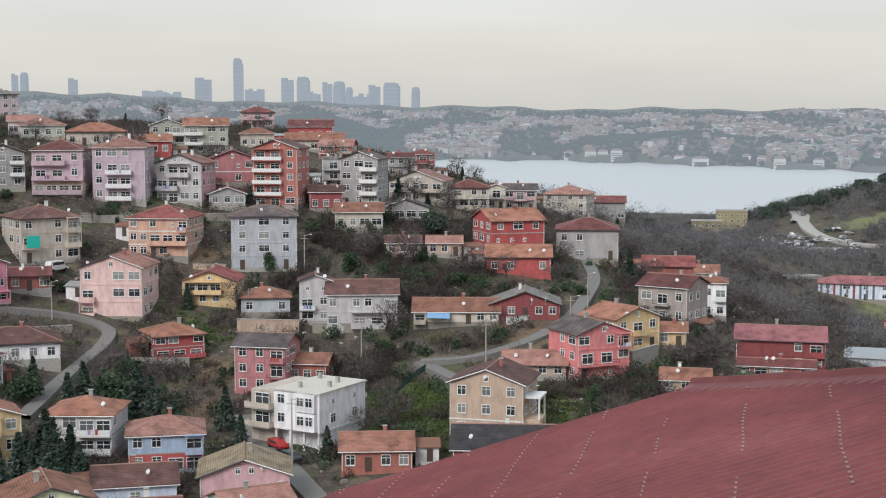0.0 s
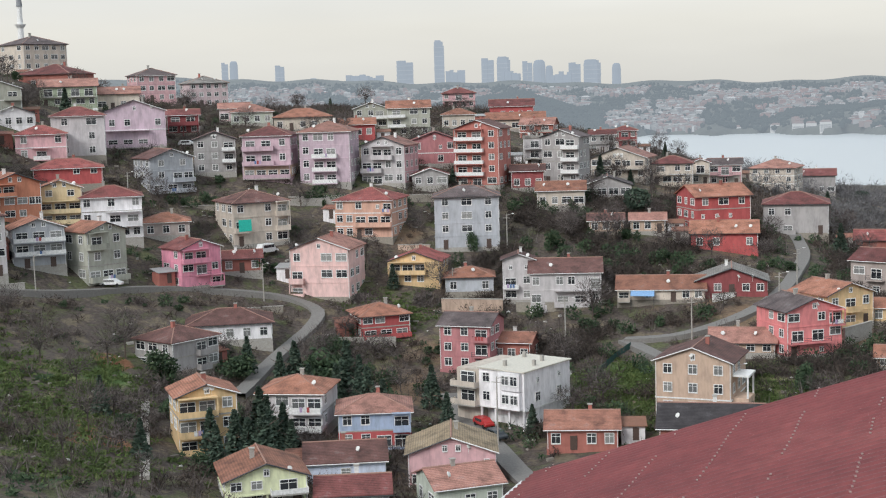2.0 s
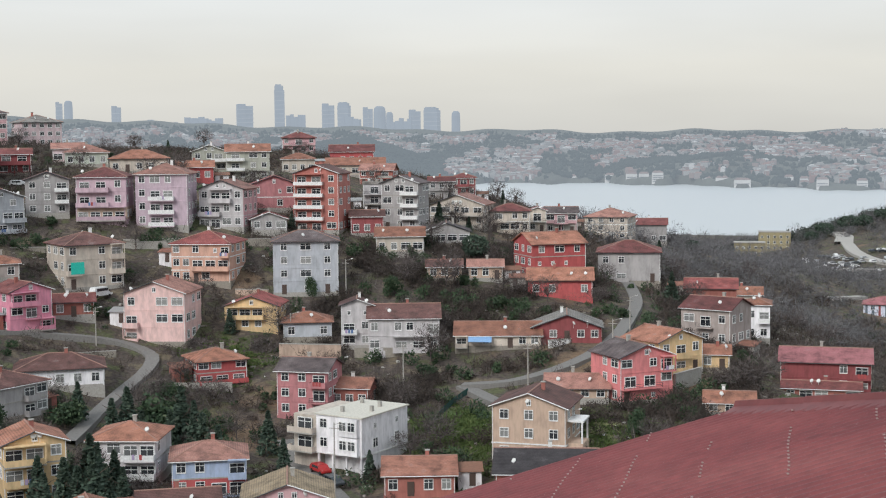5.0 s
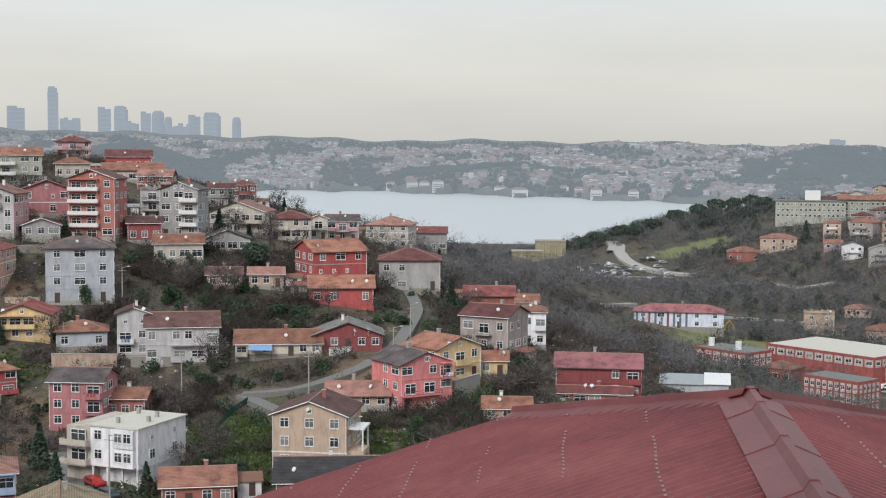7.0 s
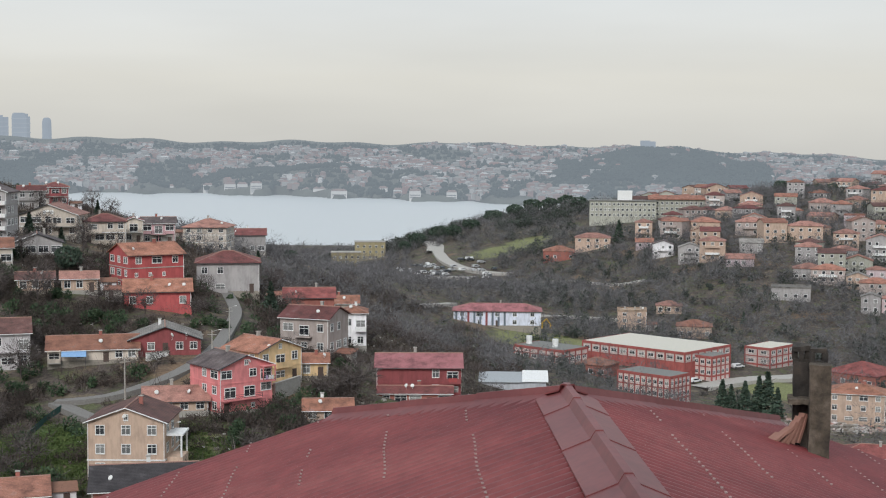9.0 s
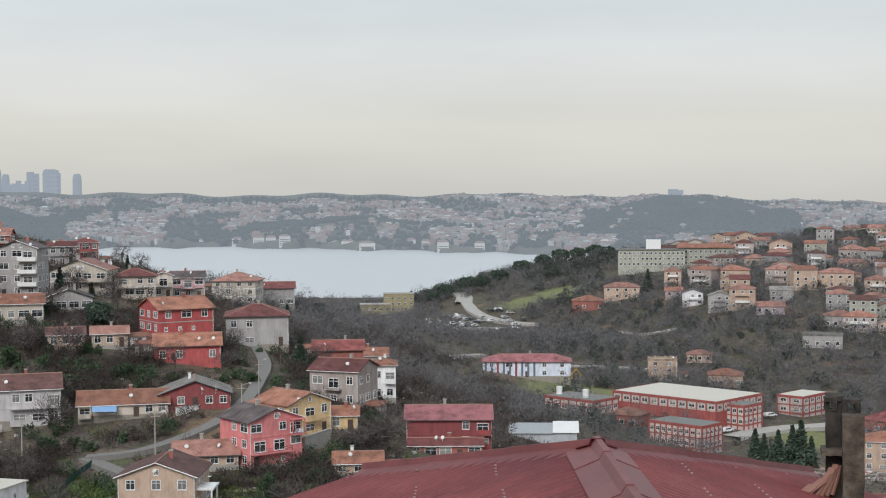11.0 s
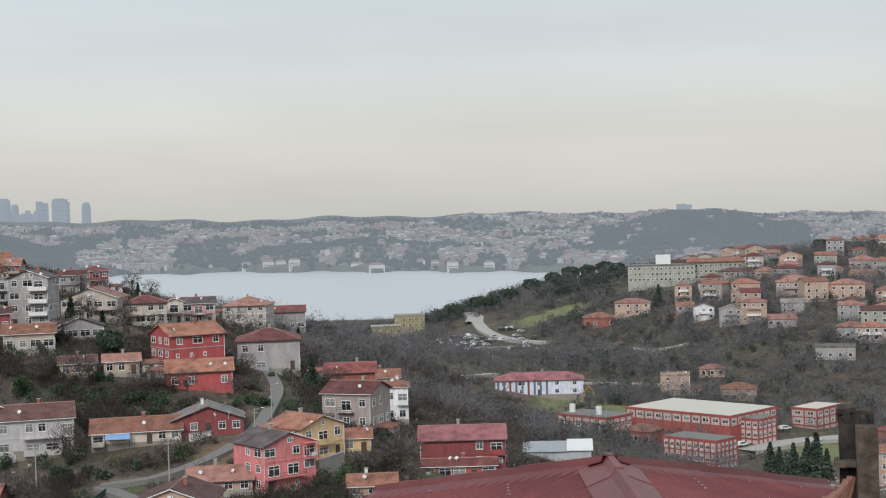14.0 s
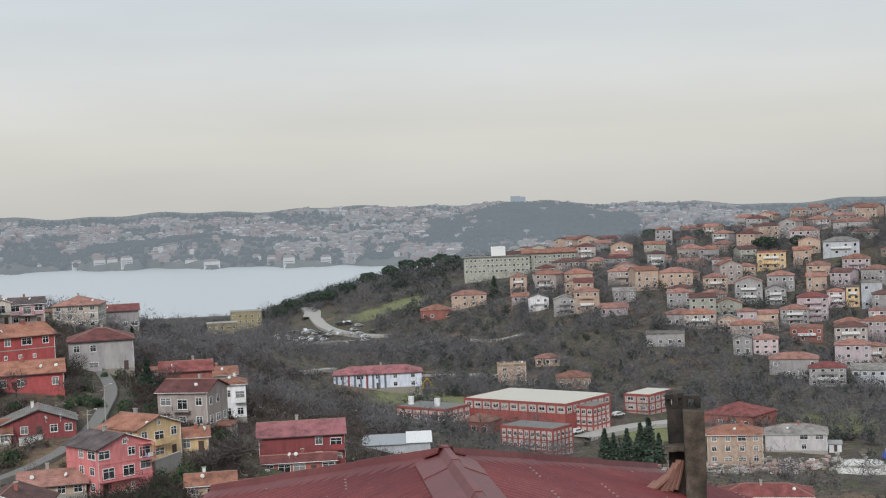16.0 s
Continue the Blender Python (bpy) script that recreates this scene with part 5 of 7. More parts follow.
                placed("pane", g, wn_, Matrix.Identity(4))
        if letters == "W" and roof != "G":
            for e_ in (-1, 1):
                bm = bmesh.new()
                box(bm, e_ * (bw / 2 - 0.1), -d / 2 - 1.1, -1, 0.2, 0.2, high + 0.9)
                part("column", bm, wm_, ob)
    if not told and rnd.random() < 0.7:
        dc = rnd.choice(range(cols))
        skip.add((0, dc))
        placed("door", DOOR_ME, ob, Matrix.Translation(((dc + 0.5) / cols * w - w / 2, -d / 2 + jetty - 0.05, 0.05)))
    facade_windows(ob, rnd, st, k, w, d, storeys, cols, side, skip, jetty)
    if roof == "G" and w > 7 and storeys > 1:
        f, g = WIN["small"]
        for e_ in ((-0.9, 0.9) if rnd.random() < 0.4 else (0,)):
            wn_ = placed("window", f, ob, Matrix.Translation((e_, -d / 2, high + 0.25)))
            placed("pane", g, wn_, Matrix.Identity(4))
    if roof != "F":
        bm = bmesh.new()
        cx, cy = (rnd.uniform(-0.15, 0.15) * w, rnd.uniform(-0.1, 0.2) * d)
        box(bm, cx, cy, high + rise * 0.2, 0.55, 0.55, rise * 0.8 + 0.7)
        cp = part("chimney", bm, rnd.choice((CONCRETE, wall_mat("brick"), WHITE)), ob)
        bm = bmesh.new()
        box(bm, cx, cy, high + rise + 0.71, 0.72, 0.72, 0.12)
        part("chimney_cap", bm, CONCRETE, cp)
    else:
        for e_ in (-0.25, 0.1, 0.3):
            bm = bmesh.new()
            box(bm, e_ * w, d * 0.1 * (1 + e_), high + 0.2, 0.6, 0.6, 1.1)
            part("chimney", bm, CONCRETE, ob)
    for _ in range(rnd.choice((0, 1, 1, 2))):
        placed("satellite_dish", DISH_ME, ob, pose(rnd.uniform(-0.4, 0.4) * w, -d * 0.3 if roof != "G" else -d / 2, high + (0.5 if roof != "G" else 0.2), 0, 0, rnd.uniform(-60, 60)))
    return ob


for i, p in enumerate(PLOTS):
    house(i, *p)

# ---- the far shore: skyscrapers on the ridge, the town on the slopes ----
# tower glass, mostly blue-grey emission painting the haze
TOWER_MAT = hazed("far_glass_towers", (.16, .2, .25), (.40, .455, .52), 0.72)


def tower(x, y, top, w):
    base = float(land(x, y)[0]) - 15
    ob = thing("skyscraper", pose(x, y, base, 0, 0, random.uniform(-20, 20)), "distant blue-grey glass skyscraper in haze", "skyscraper", "skyline towers")
    h = top - base
    bm = bmesh.new()
    shape = random.randrange(3) if w < 60 else 3
    if shape == 0:
        # stepped top
        box(bm, 0, 0, 0, w * 0.92, w * 0.7, h * 0.88)
        box(bm, -w * 0.04, 0, h * 0.88, w * 0.8, w * 0.6, h * 0.09)
        box(bm, -w * 0.1, 0, h * 0.97, w * 0.55, w * 0.5, h * 0.03)
    elif shape == 1:
        # two slabs of different height, side by side
        box(bm, -w * 0.22, 0, 0, w * 0.46, w * 0.7, h)
        box(bm, w * 0.24, 0.5, 0, w * 0.44, w * 0.6, h * 0.93)
    elif shape == 2:
        # rounded shaft drawn in towards the top
        rod(bm, (0, 0, 0), (0, 0, h * 0.8), w * 0.48, w * 0.46, 12)
        rod(bm, (0, 0, h * 0.8), (0, 0, h * 0.94), w * 0.46, w * 0.4, 12)
        rod(bm, (0, 0, h * 0.94), (0, 0, h), w * 0.4, w * 0.24, 12)
    else:
        # low cluster
        for k in range(5):
            box(bm, (k - 2) * w * 0.2, k % 2 * 3.0, 0, w * 0.19, w * 0.3, h * random.uniform(0.72, 1.0))
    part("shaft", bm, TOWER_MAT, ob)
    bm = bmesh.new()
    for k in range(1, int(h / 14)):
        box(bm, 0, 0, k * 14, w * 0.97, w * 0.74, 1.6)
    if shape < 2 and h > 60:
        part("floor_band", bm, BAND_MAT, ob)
    else:
        bm.free()


# paler floor bands with the same emissive haze painted in
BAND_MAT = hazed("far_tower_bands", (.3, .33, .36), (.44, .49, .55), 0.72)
# town and woods: haze mixed over their colours as emission
FAR_TOWN = hazed("far_town", (.5, .45, .4), HAZE_GLOW, 0.62, 1.0)
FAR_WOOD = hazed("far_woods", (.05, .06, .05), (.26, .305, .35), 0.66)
tower(-1322, 4354, 213, 22)
tower(-1295, 4362, 217, 28)
tower(-1155, 4401, 200, 28)
tower(-763, 4486, 204, 53)
tower(-653, 4503, 266, 33)
tower(-499, 4523, 204, 41)
tower(-448, 4528, 208, 39)
tower(-372, 4535, 191, 35)
tower(-334, 4538, 194, 44)
tower(-302, 4540, 175, 26)
tower(-221, 4545, 182, 37)
tower(-165, 4547, 190, 50)
tower(-88, 4549, 176, 31)
for x, top, w in ((-915, 168, 75), (-862, 160, 62), (-1105, 152, 30), (-1062, 157, 26), (-597, 172, 62), (-1010, 150, 66), (-420, 160, 62), (-260, 155, 66)):
    tower(x, 4470, top, w)
tower(1676, 3960, 114, 42)

rnd = random.Random(11)
vs, fs = [], []


def add_block(x, y, z, sx, sy, sz, a):
    c_, s_ = math.cos(a), math.sin(a)
    o = len(vs)
    for zz in (0, sz):
        for u_, v_ in ((-1, -1), (1, -1), (1, 1), (-1, 1)):
            dx, dy = u_ * sx / 2, v_ * sy / 2
            vs.append((x + dx * c_ - dy * s_, y + dx * s_ + dy * c_, z + zz))
    for q in ((4, 5, 6, 7), (0, 1, 5, 4), (1, 2, 6, 5), (2, 3, 7, 6), (3, 0, 4, 7)):
        fs.append(tuple(o + k for k in q))


def roof_block(x, y, z, sx, sy, a):
    c_, s_ = math.cos(a), math.sin(a)
    o = len(vs)
    for dx, dy, dz in ((-sx / 2, -sy / 2, 0), (sx / 2, -sy / 2, 0), (sx / 2, sy / 2, 0), (-sx / 2, sy / 2, 0), (-sx / 4, 0, sy * 0.25), (sx / 4, 0, sy * 0.25)):
        vs.append((x + dx * c_ - dy * s_, y + dx * s_ + dy * c_, z + dz))
    for q in ((0, 1, 5, 4), (1, 2, 5), (2, 3, 4, 5), (3, 0, 4)):
        fs.append(tuple(o + k for k in q))


pts = []
for _ in range(11000):
    az = rnd.uniform(-17, 33)
    sh = float(shore_at(az))
    r = sh + 40 + ((3950 if az < 14 else 4200) - sh) * rnd.random() ** 1.5
    dens = noise.noise((az * 0.45, r / 420, 2)) + 0.6 * noise.noise((az * 1.4, r / 150, 7))
    if dens < -0.05 or (abs(az + 5.5) < 4 and r < 3150) or (abs(az - 23.4) < 4.2 and 2350 < r < 3250 and rnd.random() < 0.95) or (abs(az - 8) < 4 and 2650 < r < 2850):
        continue
    pts.append((r * math.sin(radians(az)), r * math.cos(radians(az))))
zz = land([p[0] for p in pts], [p[1] for p in pts])
for (x, y), z in zip(pts, zz):
    sx, sy, h, a = rnd.uniform(6, 14) * rnd.choice((1, 1, 1, 1.8)), rnd.uniform(6, 11), rnd.uniform(4, 9), rnd.uniform(-0.6, 0.6)
    add_block(x, y, z - 3, sx, sy, h + 3, a)
    if rnd.random() < 0.7:
        roof_block(x, y, z + h, sx * 1.08, sy * 1.08, a)
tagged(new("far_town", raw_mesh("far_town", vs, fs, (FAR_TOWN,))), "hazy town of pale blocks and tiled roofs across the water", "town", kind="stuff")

# woods on the far slopes
vs, fs = [], []
pts = []
for _ in range(14000):
    az = rnd.uniform(-20, 38)
    sh = float(shore_at(az))
    r = sh + 30 + (4150 - sh) * rnd.random() ** 1.4
    dens = noise.noise((az * 0.45, r / 420, 2)) + 0.6 * noise.noise((az * 1.4, r / 150, 7))
    if dens > 0.02 and not ((abs(az + 5.5) < 4 and r < 3150) or (abs(az - 23.4) < 4.2 and 2350 < r < 3250) or (abs(az - 8) < 4 and 2650 < r < 2850)):
        if rnd.random() < 0.8:
            continue
    pts.append((r * math.sin(radians(az)), r * math.cos(radians(az))))
for middle, spread, near_, far_, many in ((23.4, 1.9, 2400, 3200, 3200), (-5.2, 2.5, 2600, 3150, 3600), (7.5, 1.6, 2720, 2900, 900)):
    for _ in range(many):
        az, r = rnd.gauss(middle, spread), rnd.uniform(near_, far_)
        pts.append((r * math.sin(radians(az)), r * math.cos(radians(az))))
zz = land([p[0] for p in pts], [p[1] for p in pts])
for (x, y), z in zip(pts, zz):
    o, h, w = len(vs), rnd.uniform(4, 10), rnd.uniform(5, 14)
    k = 5
    a0 = rnd.random() * 6
    for zz_, rr_ in ((z - 2, 0.7), (z + h * 0.5, 1.0)):
        for j in range(k):
            q = a0 + 6.2832 * j / k
            g = rr_ * w / 2 * rnd.uniform(0.7, 1.2)
            vs.append((x + g * math.cos(q), y + g * math.sin(q), zz_ + rnd.uniform(-1, 1)))
    vs.append((x, y, z + h))
    for j in range(k):
        m_ = (j + 1) % k
        fs += [(o + j, o + m_, o + k + m_, o + k + j), (o + k + j, o + k + m_, o + 2 * k)]
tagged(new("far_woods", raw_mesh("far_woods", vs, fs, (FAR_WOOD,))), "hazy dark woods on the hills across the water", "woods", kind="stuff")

# ---- roads ----
asphalt = plain("worn_asphalt", (.2, .19, .18), 0.9)
pale_road = plain("pale_gravel", (.42, .40, .37), 0.95)


def road(pts, width, surface):
    """A lane laid over the ground along its middle line, with a cut edge."""
    p = [Vector((*q, 0)) for q in pts]
    line = []
    for i in range(len(p) - 1):
        a, b_, c_, d_ = p[max(0, i - 1)], p[i], p[i + 1], p[min(len(p) - 1, i + 2)]
        steps = max(3, int((c_ - b_).length / 3))
        for k in range(steps):
            t_ = k / steps
            line.append(0.5 * ((2 * b_) + (c_ - a) * t_ + (2 * a - 5 * b_ + 4 * c_ - d_) * t_ ** 2 + (3 * b_ - a - 3 * c_ + d_) * t_ ** 3))
    line.append(p[-1])
    zs = land([q.x for q in line], [q.y for q in line])
    zs = np.convolve(np.pad(zs, 2, "edge"), np.ones(5) / 5, "valid") + 0.35
    bm = bmesh.new()
    rows = []
    for i, q in enumerate(line):
        d_ = (line[min(i + 1, len(line) - 1)] - line[max(i - 1, 0)]).normalized()
        o = Vector((d_.y, -d_.x, 0)) * width / 2
        z = float(zs[i])
        rows.append([bm.verts.new((*(q - o).xy, z - 1.6)), bm.verts.new((*(q - o).xy, z)), bm.verts.new((*(q + o).xy, z)), bm.verts.new((*(q + o).xy, z - 1.6))])
    for a, b_ in zip(rows, rows[1:]):
        for k in range(3):
            bm.faces.new((a[k], a[k + 1], b_[k + 1], b_[k]))
    bmesh.ops.recalc_face_normals(bm, faces=bm.faces)
    tagged(new("road", mesh_of("road", bm, asphalt if surface == "asphalt" else pale_road)), "narrow winding hillside road of worn " + ("grey asphalt" if surface == "asphalt" else "pale gravel"), "road", kind="structure")


road([(33, 329), (33, 304), (30, 287), (26, 271), (21, 259), (16, 252), (10, 247), (4, 245), (-4, 246)], 2.7, "asphalt")
road([(-4, 246), (-1, 241), (2, 236), (5, 232)], 2.8, "asphalt")
road([(-138, 212), (-126, 217), (-118.5, 222.7), (-108.7, 231.7), (-102, 240), (-93, 252.5), (-84, 259), (-74, 263), (-67.5, 263.5), (-62.8, 260.5), (-62.5, 254), (-63.7, 247.7), (-64.8, 239), (-65.3, 231), (-65, 213)], 2.6, "asphalt")
road([(-33, 229), (-28, 213), (-23, 203), (-18, 189), (-14, 178)], 3.4, "asphalt")
road([(199, 784), (197, 762), (190, 738)], 13.0, "pale")
road([(191, 742), (184, 700), (183, 666), (190, 642), (199, 630)], 6.5, "pale")
road([(160, 655), (172, 645), (182, 636)], 9.0, "pale")
road([(112, 461), (120, 468), (128, 476)], 4.0, "pale")
road([(203, 602), (215, 591), (222, 561), (237, 559)], 3.5, "pale")
road([(163, 487), (184, 494), (201, 491)], 4.0, "pale")
road([(171, 365), (194, 378), (209, 383), (230, 392)], 7.0, "pale")

# ---- works, school block, barracks and mosque ----
BRICKRED = paint("works_red", (.36, .1, .09))
PANEL = paint("works_panel", (.62, .52, .49))


def works_building(x, y, z, w, d, h, turn, roof_material, label, bays=6, storeys=2, clad=False):
    ob = thing("works_building", pose(x, y, z, 0, 0, turn), label, "building", "works in the valley")
    bm = bmesh.new()
    box(bm, 0, 0, -3, w, d, h + 3)
    part("wall", bm, PANEL, ob)
    bm = bmesh.new()
    box(bm, 0, 0, h, w + 0.2, d + 0.2, 0.12)
    part("roof", bm, roof_material, ob)
    for zz_, hh in [(h - 0.6, 0.8), (h * 0.48, 0.32), (0, 0.5)][:2 + (storeys > 1)]:
        for ang, width, off in ((0, w, d / 2), (90, d, w / 2), (-90, d, w / 2)):
            bm = bmesh.new()
            box(bm, 0, -off - 0.06, zz_, width + 0.3, 0.14, hh)
            ob2 = part("band", bm, BRICKRED, ob)
            ob2.matrix_local = Matrix.Rotation(radians(ang), 4, "Z")
    if clad:
        bm = bmesh.new()
        box(bm, 0, 0, -2, w + 0.16, d + 0.16, h * 0.5 + 2)
        part("brick_cladding", bm, BRICKRED, ob, "dark red lower cladding")
    pier = bmesh.new()
    box(pier, 0, -0.1, -1, 0.38, 0.22, h + 1)
    pier_me = mesh_of("pier", pier, BRICKRED)
    for ang, width, off in ((0, w, d / 2), (90, d, w / 2), (-90, d, w / 2)):
        nb = max(2, round(bays * width / max(w, d)))
        rot = Matrix.Rotation(radians(ang), 4, "Z")
        for k in range(nb + 1):
            placed("pier", pier_me, ob, rot @ Matrix.Translation((k / nb * width - width / 2, -off - 0.02, 0)))
        for k in range(nb):
            for s in range(1 if clad else 0, storeys):
                wn_ = placed("window", WIN["wide"][0], ob, rot @ Matrix.Translation(((k + 0.5) / nb * width - width / 2, -off, 0.9 + s * h * 0.5)) @ Matrix.Diagonal((min(0.9, width / nb / 3.6), 1, 0.7, 1)))
                placed("pane", WIN["wide"][1], wn_, Matrix.Identity(4))
    return ob


PALE_ROOF = plain("pale_bitumen", (.6, .57, .5), 0.9)
GREY_ROOF = plain("grey_felt", (.2, .2, .19), 0.9)
works_building(172.2, 398.3, 19.6, 37.5, 24.7, 6.2, -58, PALE_ROOF, "long red-and-white factory hall with a pale flat roof", 11, clad=True)
works_building(181.2, 380.0, 18.6, 8.5, 9.5, 6.0, -58, GREY_ROOF, "small square red-and-white factory annex", 4)
works_building(214, 404, 17.4, 9, 15, 5.6, -58, PALE_ROOF, "separate red-and-white works block", 4)
works_building(151.5, 351.5, 18.4, 17, 9.5, 6.4, -58, GREY_ROOF, "two-storey red-framed office block of the works", 9)
works_building(140, 404, 21.0, 19, 12, 4.0, -58, GREY_ROOF, "low works wing with two white roof vents", 6, 1)
house(900, 146, 380, 19.6, 10, 9, -45, 1, 3.6, "H", "terracotta", "brick", 1, True)
for dx in (-5, 4):
    vent = thing("roof_vent", pose(138 + dx * 0.6, 405 - dx, 24.9, 0, 0, -24), "white drum-shaped roof vent on the works wing", "roof vent", "roof vents")
    bm = bmesh.new()
    rod(bm, (0, 0, 0), (0, 0, 1.2), 1.0, 0.8, 12)
    part("base", bm, WHITE, vent)
    bm = bmesh.new()
    rod(bm, (0, 0, 1.2), (0, 0, 2.6), 0.95, 0.95, 12)
    part("drum", bm, WHITE, vent)
shed = thing("metal_shed", pose(97, 306, 29.0, 0, 0, -18), "low grey shed with a white sheet-metal roof", "shed")
bm = bmesh.new()
box(bm, 0, 0, -2, 15, 8, 5)
part("wall", bm, wall_mat("bluegrey"), shed)
bm = bmesh.new()
prism(bm, [(-8, -4.5, 3.0), (2, -4.5, 3.0), (2, 4.5, 4.0), (-8, 4.5, 4.0)], 0.12)
part("roof", bm, plain("weathered_metal", (.36, .38, .4), 0.6), shed)
bm = bmesh.new()
prism(bm, [(2.02, -4.5, 3.2), (8, -4.5, 3.2), (8, 4.5, 4.4), (2.02, 4.5, 4.4)], 0.12)
part("roof", bm, WHITE, shed, "white sheet roof")

barracks = thing("barracks", pose(298, 712, 48.3, 0, 0, -22), "long pale green institutional block with a red roof", "building")
bm = bmesh.new()
box(bm, -10, 0, -6, 36, 12, 15)
part("wall", bm, wall_mat("greygreen"), barracks)
bm = bmesh.new()
box(bm, 19, 4, -6, 30, 12, 16)
part("wall", bm, wall_mat("greygreen"), barracks)
bm = bmesh.new()
box(bm, -10, 0, 9, 37, 13, 0.5)
part("roof", bm, GREY_ROOF, barracks)
bm = bmesh.new()
prism(bm, [(3.5, -3, 10), (34.5, -3, 10), (34.5, 4, 12), (3.5, 4, 12)], 0.3)
prism(bm, [(3.5, 4.01, 12), (34.5, 4.01, 12), (34.5, 11, 10), (3.5, 11, 10)], 0.3)
part("roof", bm, roof_mat("roof_terracotta", ROOFS["terracotta"]), barracks)
bm = bmesh.new()
box(bm, -9, 3, 9.5, 8, 6, 5)
part("rooftop_block", bm, WHITE, barracks)
for s in range(3):
    for k in range(15):
        placed("window", FAR_WIN, barracks, Matrix.Translation((-26.5 + k * 2.35 if k < 15 else 0, -6, 0.8 + s * 2.9)))
    for k in range(11):
        placed("window", FAR_WIN, barracks, Matrix.Translation((6 + k * 2.6, -2, 1.4 + s * 3.0)))

for x, y, z, w, d, h in ((142, 752, 21.5, 16, 10, 7), (160, 775, 22.5, 17, 10, 10)):
    blk = thing("unfinished_block", pose(x, y, z, 0, 0, -10), "bare ochre concrete block near the shore", "building", "shore blocks")
    bm = bmesh.new()
    box(bm, 0, 0, -4, w, d, h + 4)
    part("wall", bm, paint("ochre_block", (.34, .29, .17)), blk)
    bm = bmesh.new()
    box(bm, 0, 0, h, w + 0.6, d + 0.6, 0.4)
    part("roof", bm, CONCRETE, blk)
    for s in range(int(h / 3)):
        for k in range(5):
            placed("window", FAR_WIN, blk, Matrix.Translation((-w / 2 + (k + 0.5) * w / 5, -d / 2, 0.9 + 3 * s)))

minaret = thing("minaret", pose(-187.4, 408, 92, 0, 0, 0), "slender white minaret with one balcony and a grey spire", "minaret")
for nm, a, b_, r1, r2, mt in (("shaft", 0, 20.5, 1.05, 0.85, WHITE), ("balcony", 17.4, 18.6, 0.9, 1.7, WHITE), ("spire", 24, 31.5, 0.95, 0.04, plain("lead_grey", (.25, .26, .28), 0.6)), ("upper_shaft", 20.5, 24, 0.75, 0.75, WHITE)):
    bm = bmesh.new()
    rod(bm, (0, 0, a), (0, 0, b_), r1, r2, 14)
    part(nm, bm, mt, minaret)
mosque = thing("mosque_hall", pose(-195, 408, 92, 0, 0, 26), "white mosque hall with a pale blue dome", "mosque")
bm = bmesh.new()
box(bm, 0, 0, -2, 8, 8, 9)
part("wall", bm, WHITE, mosque)
bm = bmesh.new()
bmesh.ops.create_uvsphere(bm, u_segments=20, v_segments=12, radius=3.7)
bmesh.ops.translate(bm, verts=bm.verts, vec=(0, 0, 6.9))
part("dome", bm, plain("dome_blue", (.42, .5, .58), 0.5), mosque)

# ---- vegetation ----
def leaf_mat(name, a, b_, c_):
    m, n, l, bs = node_mat(name)
    g = n.new("ShaderNodeNewGeometry")
    f = link_noise(n, l, 0.05, 4.0, n.new("ShaderNodeTexCoord").outputs["Object"])
    per = ramped(n, l, g.outputs["Random Per Island"], (0.0, a), (0.55, b_), (1.0, c_))
    l.new(mixed(n, l, 0.6, per, ramped(n, l, f, (0.35, (.6, .6, .6)), (0.65, (1.3, 1.3, 1.3))), "MULTIPLY"), bs.inputs["Base Color"])
    bs.inputs["Roughness"].default_value = 0.9
    return m


PINE = leaf_mat("pine_needles", (.03, .052, .038), (.055, .09, .062), (.1, .135, .095))
LEAF = leaf_mat("evergreen_leaves", (.024, .046, .024), (.042, .078, .036), (.085, .12, .06))
TWIG = leaf_mat("bare_twigs", (.045, .037, .035), (.1, .081, .076), (.19, .163, .155))
BRUSH = leaf_mat("brushwood", (.03, .022, .02), (.076, .056, .047), (.12, .094, .075))
# valley twigs and scrub: paler and bluer, with haze in the base colour
HAZY_TWIG = leaf_mat("far_bare_woods", (.095, .092, .097), (.142, .137, .144), (.195, .187, .194))
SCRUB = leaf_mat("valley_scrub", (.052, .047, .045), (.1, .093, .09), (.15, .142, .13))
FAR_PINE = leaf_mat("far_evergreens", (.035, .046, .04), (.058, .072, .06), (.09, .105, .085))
vr = np.random.RandomState(5)


def quads(centres, size, flat=0.0):
    """Loose leaf clumps: a small bent quad at each centre."""
    n_ = len(centres)
    a = vr.normal(size=(n_, 3))
    a[:, 2] *= 1 - flat
    a /= np.linalg.norm(a, axis=1)[:, None]
    b_ = np.cross(a, vr.normal(size=(n_, 3)))
    b_ /= np.linalg.norm(b_, axis=1)[:, None]
    s = size * vr.uniform(0.6, 1.3, (n_, 1))
    v = np.stack([centres - a * s - b_ * s * 0.5, centres + a * s - b_ * s * 0.6, centres + a * s * 0.9 + b_ * s * 0.6, centres - a * s + b_ * s * 0.5], 1).reshape(-1, 3)
    return v, np.arange(n_ * 4).reshape(-1, 4)


